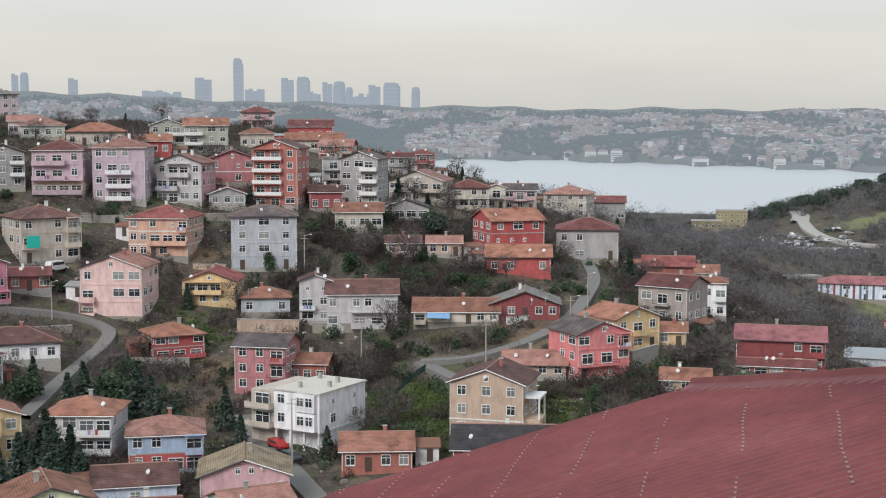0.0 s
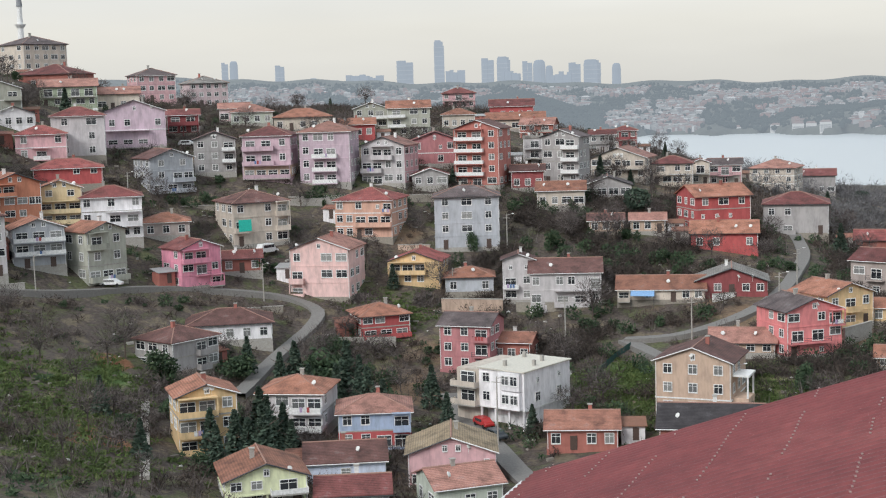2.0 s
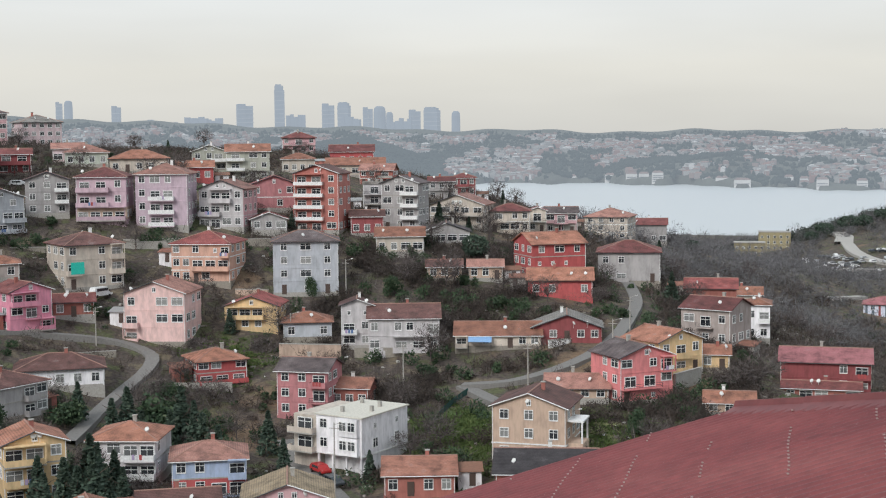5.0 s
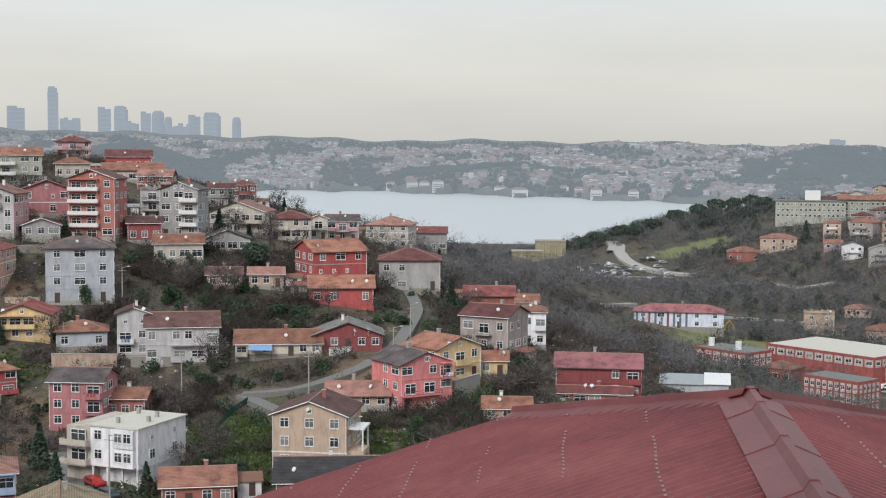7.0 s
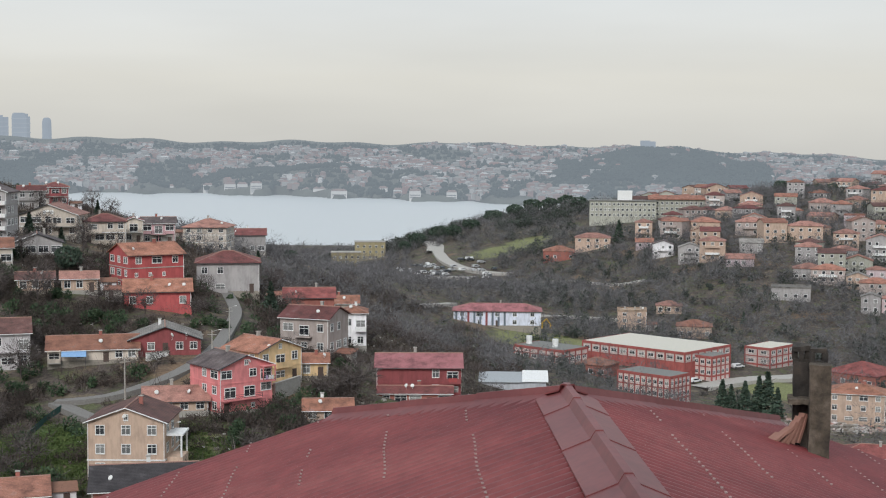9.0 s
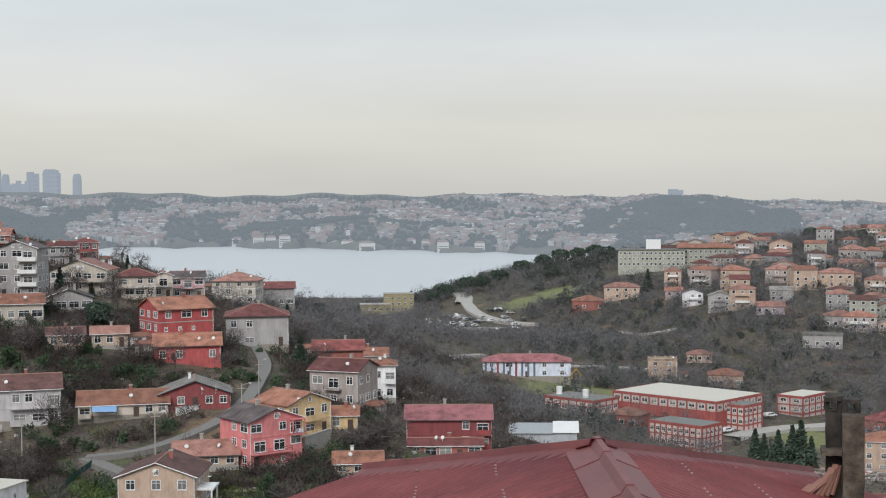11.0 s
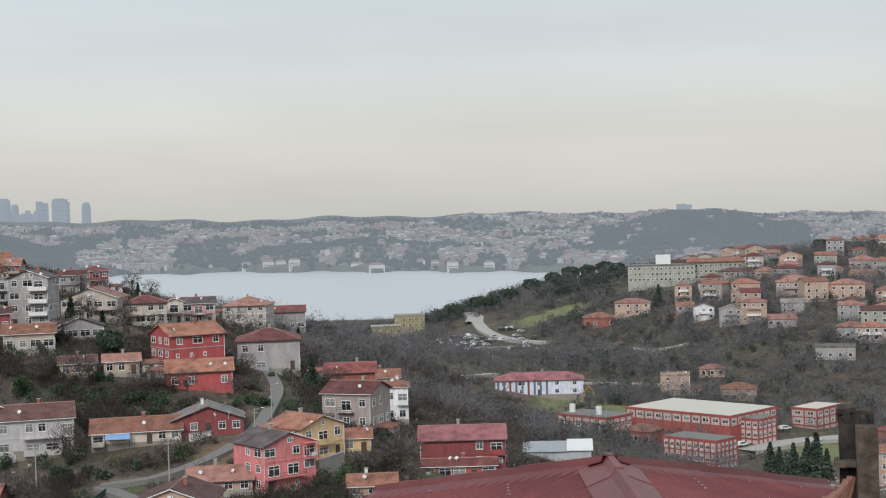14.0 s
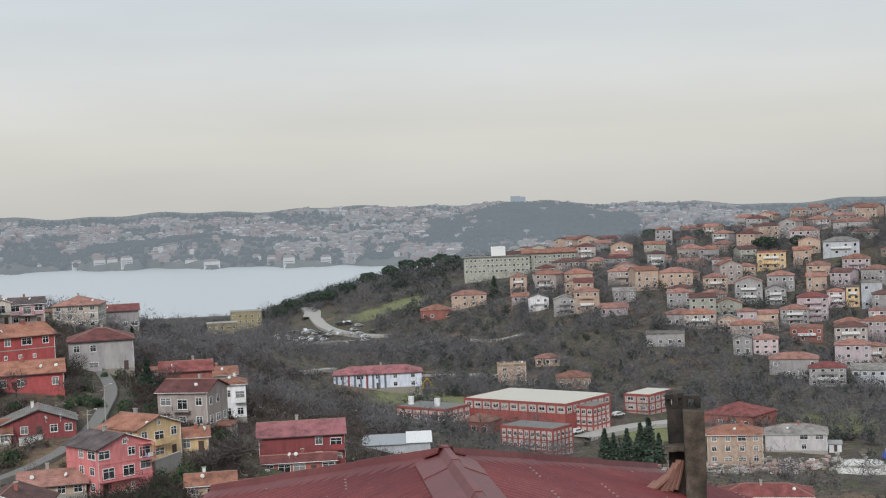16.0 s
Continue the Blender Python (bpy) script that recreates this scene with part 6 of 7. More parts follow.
def crown_mesh(kind, seed):
    vr.seed(seed)
    if kind == "conifer":
        k = 900
        h = vr.uniform(0.08, 1, k) ** 0.9
        tier = 0.75 + 0.3 * np.abs(np.sin(h * 22 + seed))
        r = 0.24 * (1.02 - h) * tier * vr.uniform(0.45, 1.1, k)
        a = vr.uniform(0, 6.2832, k)
        c = np.stack([r * np.cos(a), r * np.sin(a), h - r * 0.25], 1)
        v, f = quads(c, 0.03, 0.5)
    elif kind == "round":
        k = 1100
        d = vr.normal(size=(k, 3))
        d /= np.linalg.norm(d, axis=1)[:, None]
        lump = np.array([1 + 0.28 * noise.noise(Vector(q) * 2.1 + Vector((seed, 0, 0))) for q in d])
        c = d * (vr.uniform(0.6, 1, k) ** 0.5 * lump)[:, None] * [0.5, 0.5, 0.36] + [0, 0, 0.63]
        v, f = quads(c, 0.045)
    else:
        k = 1300
        lobes = vr.uniform(-0.3, 0.3, (7, 3)) + [0, 0, 0.55]
        lobes[:, 2] = vr.uniform(0.28, 0.8, 7)
        d = vr.normal(size=(k, 3))
        d /= np.linalg.norm(d, axis=1)[:, None]
        c = lobes[vr.randint(0, 7, k)] + d * vr.uniform(0.12, 0.27, (k, 1))
        v, f = quads(c, 0.035)
    return raw_mesh(kind + "_crown", v.tolist(), f.tolist(), (LEAF if kind == "leafy" else PINE,))


def trunk_mesh(h, r):
    bm = bmesh.new()
    rod(bm, (0, 0, -0.1), (0.01, 0, h * 0.5), r, r * 0.75, 7)
    rod(bm, (0.01, 0, h * 0.5), (0, 0.01, h), r * 0.75, r * 0.3, 7)
    for k in range(4):
        a = k * 1.6
        rod(bm, (0, 0, h * (0.55 + 0.1 * k)), (0.16 * math.cos(a), 0.16 * math.sin(a), h * (0.75 + 0.08 * k)), r * 0.45, r * 0.15, 5)
    return mesh_of("trunk", bm, BARK)


def bare_mesh(seed):
    """A leafless crown: limbs that fork four times into fine twigs."""
    rn = random.Random(seed)
    bm = bmesh.new()

    def grow(p, d, ln, r, depth):
        q = p + d * ln
        rod(bm, p, q, r, r * 0.62, 4 if depth < 2 else 3)
        if depth == 4:
            return
        for _ in range(3 if depth else 5):
            e_ = (d + Vector((rn.gauss(0, 0.55), rn.gauss(0, 0.55), rn.uniform(-0.1, 0.5)))).normalized()
            grow(p + d * ln * rn.uniform(0.6, 1.0), e_, ln * rn.uniform(0.55, 0.82), r * 0.66, depth + 1)
    grow(Vector((0, 0, 0.2)), Vector((0, 0, 1)), 0.22, 0.022, 0)
    for _ in range(520):
        d_ = Vector((rn.gauss(0, 1), rn.gauss(0, 1), rn.gauss(0, 1))).normalized() * rn.uniform(0.25, 1) ** 0.5
        c = Vector((d_.x * 0.46, d_.y * 0.46, 0.66 + d_.z * 0.33))
        a = (d_ + Vector((rn.gauss(0, 0.5), rn.gauss(0, 0.5), 0.5))).normalized() * rn.uniform(0.04, 0.1)
        s_ = a.cross(Vector((rn.gauss(0, 1), rn.gauss(0, 1), rn.gauss(0, 1)))).normalized() * 0.0055
        bm.faces.new([bm.verts.new(q) for q in (c - a - s_, c - a + s_, c + a)])
    return mesh_of("bare_crown", bm, TWIG)


CROWNS = {k: [crown_mesh(k, s) for s in range(3)] for k in ("conifer", "round", "leafy")}
CROWNS["bare"] = [bare_mesh(s) for s in range(4)]
TRUNKS = {"conifer": trunk_mesh(0.9, 0.018), "round": trunk_mesh(0.6, 0.03), "leafy": trunk_mesh(0.5, 0.025), "bare": trunk_mesh(0.3, 0.02)}
TREE_TEXT = dict(conifer="dark green conifer on the slope", round="round-headed dark green pine tree", leafy="bushy dark evergreen tree", bare="leafless grey-brown winter tree")


def tree(kind, x, y, h, w=None):
    rn = random.Random(int(x * 31 + y * 17))
    z = float(land(x, y)[0]) - 0.3
    w = w or h
    size = {"conifer": "tall " if h > 9 else "", "bare": "spreading " if w > h else ""}.get(kind, "")
    ob = thing("tree", pose(x, y, z, 0, 0, rn.uniform(0, 360)) @ Matrix.Diagonal((w, w, h, 1)), size + TREE_TEXT[kind], "tree", "trees on the slope")
    placed("trunk", TRUNKS[kind], ob, Matrix.Identity(4))
    placed("crown", rn.choice(CROWNS[kind]), ob, Matrix.Identity(4))


def conifer(x, y, h):
    tree("conifer", x, y, h * 1.15, h * 1.45)


def evergreen(x, y, h, w):
    tree("leafy", x, y, h, w * 1.1)


def round_pine(x, y, h, w):
    tree("round", x, y, h, w)


def bare_tree(x, y, h, w):
    tree("bare", x, y, h, max(w, h * 0.9))


conifer(-54, 175, 7.2)
conifer(-52, 174, 6.8)
conifer(-50, 174, 8.7)
conifer(-55, 170, 5.9)
conifer(-50, 180, 6.6)
conifer(-49, 185, 5.6)
conifer(-53, 212, 7.2)
conifer(-59, 217, 6.9)
conifer(-43, 209, 8.8)
conifer(-46, 216, 6.4)
conifer(-50, 218, 6.5)
conifer(-35, 222, 6.5)
conifer(-64, 167, 4.8)
conifer(-58, 177, 6.2)
conifer(-57, 183, 6.4)
conifer(-54, 187, 8.3)
conifer(-53, 187, 7.4)
conifer(-52, 192, 6.0)
conifer(-57, 219, 8.4)
conifer(-49, 222, 9.0)
conifer(-47, 222, 7.2)
conifer(-40, 206, 8.0)
conifer(-31, 211, 5.5)
conifer(-40, 296, 7.4)
conifer(-38, 208, 4.9)
conifer(-67, 226, 5.8)
conifer(-55, 182, 5.1)
evergreen(-53, 224, 9.4, 9.0)
evergreen(-76, 208, 5.7, 5.9)
evergreen(-68, 222, 5.4, 6.7)
evergreen(-57, 171, 3.0, 4.5)
evergreen(-70, 177, 3.1, 3.9)
evergreen(-82, 144, 2.1, 2.7)
evergreen(-17, 286, 4.1, 4.1)
evergreen(-102, 258, 4.3, 2.7)
evergreen(-71, 201, 1.5, 1.8)
evergreen(-36, 291, 4.8, 3.1)
evergreen(-116, 192, 2.7, 2.7)
evergreen(-77, 271, 3.4, 4.6)
evergreen(-20, 292, 4.7, 3.6)
round_pine(-2, 316, 6.6, 5.9)
round_pine(-159, 328, 4.0, 6.2)
round_pine(-156, 304, 3.7, 3.6)
round_pine(-174, 415, 5.1, 3.6)
round_pine(389, 725, 8.0, 9.3)
round_pine(407, 728, 5.0, 4.7)
round_pine(414, 727, 4.7, 5.4)
round_pine(410, 705, 5.3, 5.9)
round_pine(401, 623, 7.2, 12.6)
round_pine(410, 607, 7.1, 9.5)
round_pine(72, 489, 4.2, 6.0)
for deg, r, h, w in ((13.6, 800, 12, 14), (14.5, 805, 13, 16), (15.1, 800, 12, 13), (15.8, 815, 11, 15), (17.6, 840, 12, 14), (18.3, 850, 13, 16), (19.0, 860, 12, 14), (19.7, 865, 13, 15), (20.2, 850, 11, 13), (16.7, 830, 12, 15), (13.1, 790, 9, 10), (21.4, 800, 10, 12)):
    round_pine(r * math.sin(radians(deg)), r * math.cos(radians(deg)), h * 0.72, w * 0.72)
conifer(162, 331, 8.0)
conifer(165, 332, 7.0)
conifer(169, 332, 8.1)
conifer(173, 332, 9.4)
conifer(175, 331, 10.8)
conifer(179, 333, 7.1)
conifer(326, 591, 8.2)
conifer(255, 637, 10.0)
conifer(237, 468, 4.3)
evergreen(28, 285, 2.3, 3.5)
evergreen(24, 217, 4.5, 3.4)
evergreen(12, 280, 3.4, 3.4)
evergreen(3, 285, 4.1, 4.6)
bare_tree(47, 244, 7.1, 6.1)
evergreen(52, 326, 2.7, 5.4)
bare_tree(-57, 240, 7.6, 4.6)
bare_tree(-15, 304, 4.9, 7.4)
bare_tree(-10, 256, 9.4, 6.3)
bare_tree(-19, 246, 6.1, 5.1)
bare_tree(-15, 281, 5.7, 6.9)
bare_tree(-73, 172, 7.7, 3.1)
bare_tree(-70, 157, 5.7, 3.6)
bare_tree(-81, 274, 3.5, 4.6)
bare_tree(-14, 236, 7.8, 5.8)
bare_tree(-9, 222, 7.3, 5.5)
bare_tree(-8, 293, 9.5, 8.3)
bare_tree(-9, 270, 6.6, 6.6)
bare_tree(4, 294, 6.0, 7.2)
bare_tree(8, 254, 4.1, 5.2)
bare_tree(27, 310, 6.3, 5.0)
bare_tree(46, 338, 8.3, 6.9)
bare_tree(48, 245, 7.7, 11.3)
bare_tree(42, 242, 5.0, 8.0)
bare_tree(46, 288, 5.9, 5.9)
bare_tree(39, 333, 6.8, 6.8)
bare_tree(-58, 231, 7.8, 4.9)
bare_tree(-51, 275, 4.5, 3.4)
bare_tree(-112, 196, 7.4, 3.7)
bare_tree(-124, 240, 5.5, 3.3)
bare_tree(2, 315, 5.1, 6.4)
bare_tree(-158, 268, 7.5, 5.0)
bare_tree(-156, 324, 5.8, 11.6)
bare_tree(-152, 332, 5.9, 11.8)
bare_tree(-7, 311, 5.0, 6.3)

HOUSE_XY = np.array([(p[0], p[1], max(p[3], p[4]) * 0.62) for p in PLOTS])
YARDS = np.array([(205, 326, 22), (230, 338, 20), (216, 314, 16), (214, 688, 15), (226, 700, 12), (185, 715, 17), (180, 690, 17), (180, 660, 16), (176, 636, 20), (191, 742, 13), (170, 615, 14), (172, 398, 24), (140, 404, 13), (151, 351, 12), (181, 380, 8), (214, 404, 11), (160, 430, 12), (135, 428, 10), (190, 360, 12), (205, 370, 12), (164, 397, 24), (97, 306, 10), (294, 712, 34), (146, 760, 20), (190, 380, 16), (200, 374, 14)])
CLEAR = np.vstack([HOUSE_XY, YARDS])
ROAD_XY = np.array([v.co[:2] for o in scene.objects if o.name.startswith("road") for v in o.data.vertices])


def free(x, y, gap=0.0, road_gap=2.6):
    near = ((CLEAR[:, 0] - x) ** 2 + (CLEAR[:, 1] - y) ** 2) < (CLEAR[:, 2] + gap) ** 2
    return not near.any() and ((ROAD_XY - (x, y)) ** 2).sum(1).min() > road_gap ** 2


rnd = random.Random(21)
count = 0
while count < 190:
    a, r = radians(rnd.uniform(-33, 17)), rnd.uniform(165, 460)
    x, y = r * math.sin(a), r * math.cos(a)
    if free(x, y, 0.5, 4) and noise.noise((x / 40, y / 40, 3)) > -0.15:
        k = rnd.random()
        if k < 0.72:
            bare_tree(x, y, rnd.uniform(4, 8.5), rnd.uniform(4, 8))
        elif k < 0.9:
            evergreen(x, y, rnd.uniform(1.5, 3.5), rnd.uniform(1.5, 3.5))
        else:
            conifer(x, y, rnd.uniform(3, 7))
        count += 1


def blade_field(name, spots, blades, length, spread, mat, label, category, lift=0.35, width=0.07):
    """Thickets: from each spot thin blades fan out."""
    base = np.repeat(np.array(spots), blades, axis=0)
    n_ = len(base)
    tall = np.repeat(vr.uniform(0.6, 1.3, (len(spots), 1)), blades, axis=0)
    d = vr.normal(size=(n_, 3)) * [spread, spread, 0.4] + [0, 0, 1]
    d /= np.linalg.norm(d, axis=1)[:, None]
    ln = length * tall * vr.uniform(0.5, 1.15, (n_, 1))
    foot = base + vr.normal(size=(n_, 3)) * [length * 0.22, length * 0.22, 0] + d * ln * lift * vr.uniform(0, 1, (n_, 1))
    s = np.cross(d, vr.normal(size=(n_, 3)))
    s = s / np.linalg.norm(s, axis=1)[:, None] * length * width * vr.uniform(0.6, 1.6, (n_, 1))
    v = np.stack([foot - s, foot + s, foot + d * ln], 1).reshape(-1, 3)
    f = np.arange(n_ * 3).reshape(-1, 3)
    return tagged(new(name, raw_mesh(name, v.tolist(), f.tolist(), (mat,))), label, category, kind="stuff")


def spots_in(n_, az0, az1, r0, r1, freq, cut, gap=0.0, road_gap=2.6):
    out_ = []
    tries = 0
    while len(out_) < n_ and tries < n_ * 12:
        tries += 1
        a, r = radians(rnd.uniform(az0, az1)), math.sqrt(rnd.uniform(r0 * r0, r1 * r1))
        x, y = r * math.sin(a), r * math.cos(a)
        if noise.noise((x / freq, y / freq, 4)) > cut and free(x, y, gap, road_gap):
            out_.append((x, y))
    z = land([q[0] for q in out_], [q[1] for q in out_])
    return [(x, y, float(h) - 0.3) for (x, y), h in zip(out_, z)]


def clump_field(name, spots, bits, width, height, size, thin, mat, label, category, lift=0.5):
    """Woods and thickets: each spot carries a ragged crown of small twig or leaf bits."""
    base = np.repeat(np.array(spots), bits, axis=0)
    n_ = len(base)
    tall = np.repeat(vr.uniform(0.55, 1.3, (len(spots), 1)), bits, axis=0)
    squash = np.repeat(vr.uniform(0.7, 1.3, (len(spots), 2)), bits, axis=0)
    d = vr.normal(size=(n_, 3))
    d /= np.linalg.norm(d, axis=1)[:, None]
    d *= vr.uniform(0.15, 1, (n_, 1)) ** 0.45
    c = base + d * np.hstack([squash * width / 2 * tall, tall * height * (1 - lift)]) + np.hstack([np.zeros((n_, 2)), tall * height * lift])
    a = d + vr.normal(size=(n_, 3)) * 0.6 + [0, 0, 0.35]
    a /= np.linalg.norm(a, axis=1)[:, None]
    s_ = np.cross(a, vr.normal(size=(n_, 3)))
    s_ /= np.linalg.norm(s_, axis=1)[:, None]
    k = size * vr.uniform(0.5, 1.4, (n_, 1))
    v = np.stack([c - a * k - s_ * k * thin, c - a * k * 0.6 + s_ * k * thin, c + a * k], 1).reshape(-1, 3)
    return tagged(new(name, raw_mesh(name, v.tolist(), np.arange(n_ * 3).reshape(-1, 3).tolist(), (mat,))), label, category, kind="stuff")


PATCHES = ((-5, 229, 8), (-4, 222, 7), (-3.3, 213, 7), (-84, 200, 13), (-70, 160, 12), (18, 215, 11), (-118, 205, 14), (-100, 190, 12), (-150, 250, 9), (-92, 160, 12), (-78, 178, 9), (150, 428, 16), (140, 432, 14), (195, 366, 9), (205, 372, 9), (60, 235, 8), (-50, 262, 8), (40, 210, 9))


def thin_out(spots, keep):
    """Fewer thickets on the open meadow and on the grassy clearings."""
    kept = []
    for q in spots:
        lawn_ = any((q[0] - p[0]) ** 2 + (q[1] - p[1]) ** 2 < (0.75 * p[2]) ** 2 for p in PATCHES)
        if rnd.random() < (keep * 0.3 if lawn_ else keep if q[0] < -58 and q[1] < 216 else 1.0):
            kept.append(q)
    return kept


clump_field("brushwood", thin_out(spots_in(7600, -34, 18, 120, 480, 26, -0.08), 0.4), 44, 3.0, 2.0, 0.5, 0.12, BRUSH, "tangled brown winter brushwood over the slope", "brushwood")
DENSE = leaf_mat("dark_brushwood", (.026, .02, .018), (.06, .046, .04), (.105, .083, .07))
clump_field("dark_thicket", thin_out(spots_in(1400, -7, 11, 195, 335, 14, -0.02, 0.3, 4.5), 0.5), 90, 3.2, 2.4, 0.5, 0.1, DENSE, "dense dark thickets between the yards", "thicket")
clump_field("hillside_thicket", thin_out(spots_in(520, -34, -7, 130, 300, 16, 0.16, 0.3, 2.0), 0.7), 90, 3.6, 2.2, 0.5, 0.1, TWIG, "brown thickets on the open hillside", "thicket")
clump_field("evergreen_shrubs", spots_in(260, -20, 11, 190, 330, 12, 0.12, 0.5, 2.0), 150, 2.8, 2.6, 0.3, 0.5, LEAF, "dark green shrubs in the gardens", "shrubs")
GRASS = leaf_mat("winter_grass", (.05, .085, .02), (.085, .13, .035), (.14, .17, .06))
patch_spots = []
for px_, py_, pr_ in PATCHES:
    for _ in range(230):
        qx, qy = px_ + rnd.gauss(0, pr_ * 0.5), py_ + rnd.gauss(0, pr_ * 0.6)
        if free(qx, qy, 0, 2.4):
            patch_spots.append((qx, qy))
gz_ = land([q[0] for q in patch_spots], [q[1] for q in patch_spots])
clump_field("grass", [(q[0], q[1], float(h_) - 0.25) for q, h_ in zip(patch_spots, gz_)], 40, 2.6, 0.5, 0.28, 0.4, GRASS, "patches of damp green winter grass", "grass")
clump_field("bare_thicket", thin_out(spots_in(650, -34, 18, 130, 480, 35, -0.1, 0.5), 0.6), 90, 4.5, 3.6, 0.55, 0.035, TWIG, "thickets of fine bare twigs", "thicket")
clump_field("bramble", spots_in(1500, -34, 18, 120, 480, 22, 0.12), 34, 2.2, 1.1, 0.3, 0.4, LEAF, "low green bramble patches", "bramble")
blade_field("tall_stems", spots_in(2500, -34, 18, 120, 480, 25, 0.0), 12, 2.6, 0.5, TWIG, "thin bare stems and saplings", "saplings", 0.35, 0.02)
clump_field("bare_woods", spots_in(7500, 3, 39, 400, 1060, 60, -0.45, 0.5, 3), 60, 6.5, 5.5, 0.95, 0.09, HAZY_TWIG, "grey-brown leafless woods across the valley", "woods")
clump_field("valley_trees", spots_in(1500, 4, 39, 330, 900, 50, -0.2, 1.5, 3), 120, 9.0, 8.0, 1.0, 0.06, HAZY_TWIG, "tall leafless trees scattered through the valley", "trees")
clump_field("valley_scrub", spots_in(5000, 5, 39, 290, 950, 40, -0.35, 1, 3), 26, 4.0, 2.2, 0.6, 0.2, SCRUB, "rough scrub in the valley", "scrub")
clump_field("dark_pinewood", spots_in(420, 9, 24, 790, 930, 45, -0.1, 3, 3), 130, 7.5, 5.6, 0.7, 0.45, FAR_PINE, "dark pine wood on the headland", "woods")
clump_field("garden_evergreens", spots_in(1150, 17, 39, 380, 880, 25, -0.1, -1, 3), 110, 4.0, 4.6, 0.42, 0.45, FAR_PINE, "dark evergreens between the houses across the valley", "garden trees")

clump_field("garden_bare_trees", spots_in(1300, 20, 39, 430, 880, 25, -0.2, -2.5, 3), 90, 5.5, 6.0, 0.6, 0.1, HAZY_TWIG, "bare trees between the houses across the valley", "garden trees")

# more houses up the slope across the valley
extra = 0
while extra < 95:
    a, r = radians(rnd.uniform(22.5, 39)), rnd.uniform(575, 880)
    x, y = r * math.sin(a), r * math.cos(a)
    if r < 640 and a < radians(29):
        continue
    if free(x, y, 5.5, 3):
        w, d, st = rnd.uniform(8, 13), rnd.uniform(8, 10), rnd.choice((1, 2, 2, 3))
        house(1000 + extra, x, y, float(land(x, y)[0]) - 0.3, w, d, -math.degrees(a) + rnd.choice((-25, 0, 0, 20)), st, st * 2.85, rnd.choice("HHHEG"),
              rnd.choice(("salmon", "salmon", "terracotta", "terracotta", "brown", "maroon")), rnd.choice(("tan", "pinkgrey", "lightgrey", "mauve", "greybrown", "tan", "greygreen", "grey", "cream")), 1, True)
        CLEAR = np.vstack([CLEAR, (x, y, 7.0)])
        extra += 1

# lean-to sheds beside the houses
RUST = plain("rusty_sheet", (.24, .12, .08), 0.8)
TIN = plain("grey_sheet", (.34, .34, .34), 0.6)
for k, p in enumerate([q for q in PLOTS if not q[12]][::2]):
    e_ = rnd.choice((-1, 1))
    m = pose(p[0], p[1], p[2], 0, 0, p[5]) @ pose(e_ * (p[3] / 2 + 2.2), -p[4] * 0.1, 0)
    x, y = m.translation.xy
    if min((q[0] - x) ** 2 + (q[1] - y) ** 2 for q in PLOTS if q is not p) < 64:
        continue
    m = Matrix.Translation((0, 0, float(land(x, y)[0]) - m.translation.z)) @ m
    shed = thing("lean_to_shed", m, "small lean-to shed with a sloping sheet roof", "shed", "yard sheds")
    bm = bmesh.new()
    box(bm, 0, 0, -1.5, 3.4, 3.0, 3.6)
    part("wall", bm, rnd.choice((CONCRETE, wall_mat("brick"), wall_mat("greybrown"), wall_mat("white"))), shed)
    bm = bmesh.new()
    prism(bm, [(-2, -1.9, 2.12), (2, -1.9, 2.12), (2, 1.8, 2.75), (-2, 1.8, 2.75)], 0.08)
    part("roof", bm, rnd.choice((RUST, TIN, roof_mat("roof_terracotta", ROOFS["terracotta"]))), shed)
    placed("door", DOOR_ME, shed, Matrix.Translation((rnd.uniform(-0.8, 0.8), -1.5, 0)) @ Matrix.Diagonal((0.9, 1, 0.9, 1)))

# teal awning on the cream house, white buildings along the far waterfront
for p in PLOTS:
    if p[10] == "cream" and p[8] == "H" and p[9] == "brown":
        awn = thing("awning", pose(p[0], p[1], p[2], 0, 0, p[5]), "teal canvas blind hung over a balcony", "awning")
        bm = bmesh.new()
        prism(bm, [(-p[3] / 2 + 0.6, -p[4] / 2 - 1.3, p[7] / 3 + 0.2), (-p[3] / 2 + 3.4, -p[4] / 2 - 1.3, p[7] / 3 + 0.2), (-p[3] / 2 + 3.4, -p[4] / 2 - 1.22, p[7] / 3 * 1.85), (-p[3] / 2 + 0.6, -p[4] / 2 - 1.22, p[7] / 3 * 1.85)], 0.05)
        part("canvas", bm, plain("teal_canvas", (.02, .5, .4), 0.7), awn)
# waterfront walls and glass have distance haze painted in as emission
FRONT_GLASS = hazed("waterfront_glass", (.12, .13, .14), HAZE_GLOW, 0.6)
FRONT_WHITE = hazed("waterfront_white", (.7, .69, .67), HAZE_GLOW, 0.52)
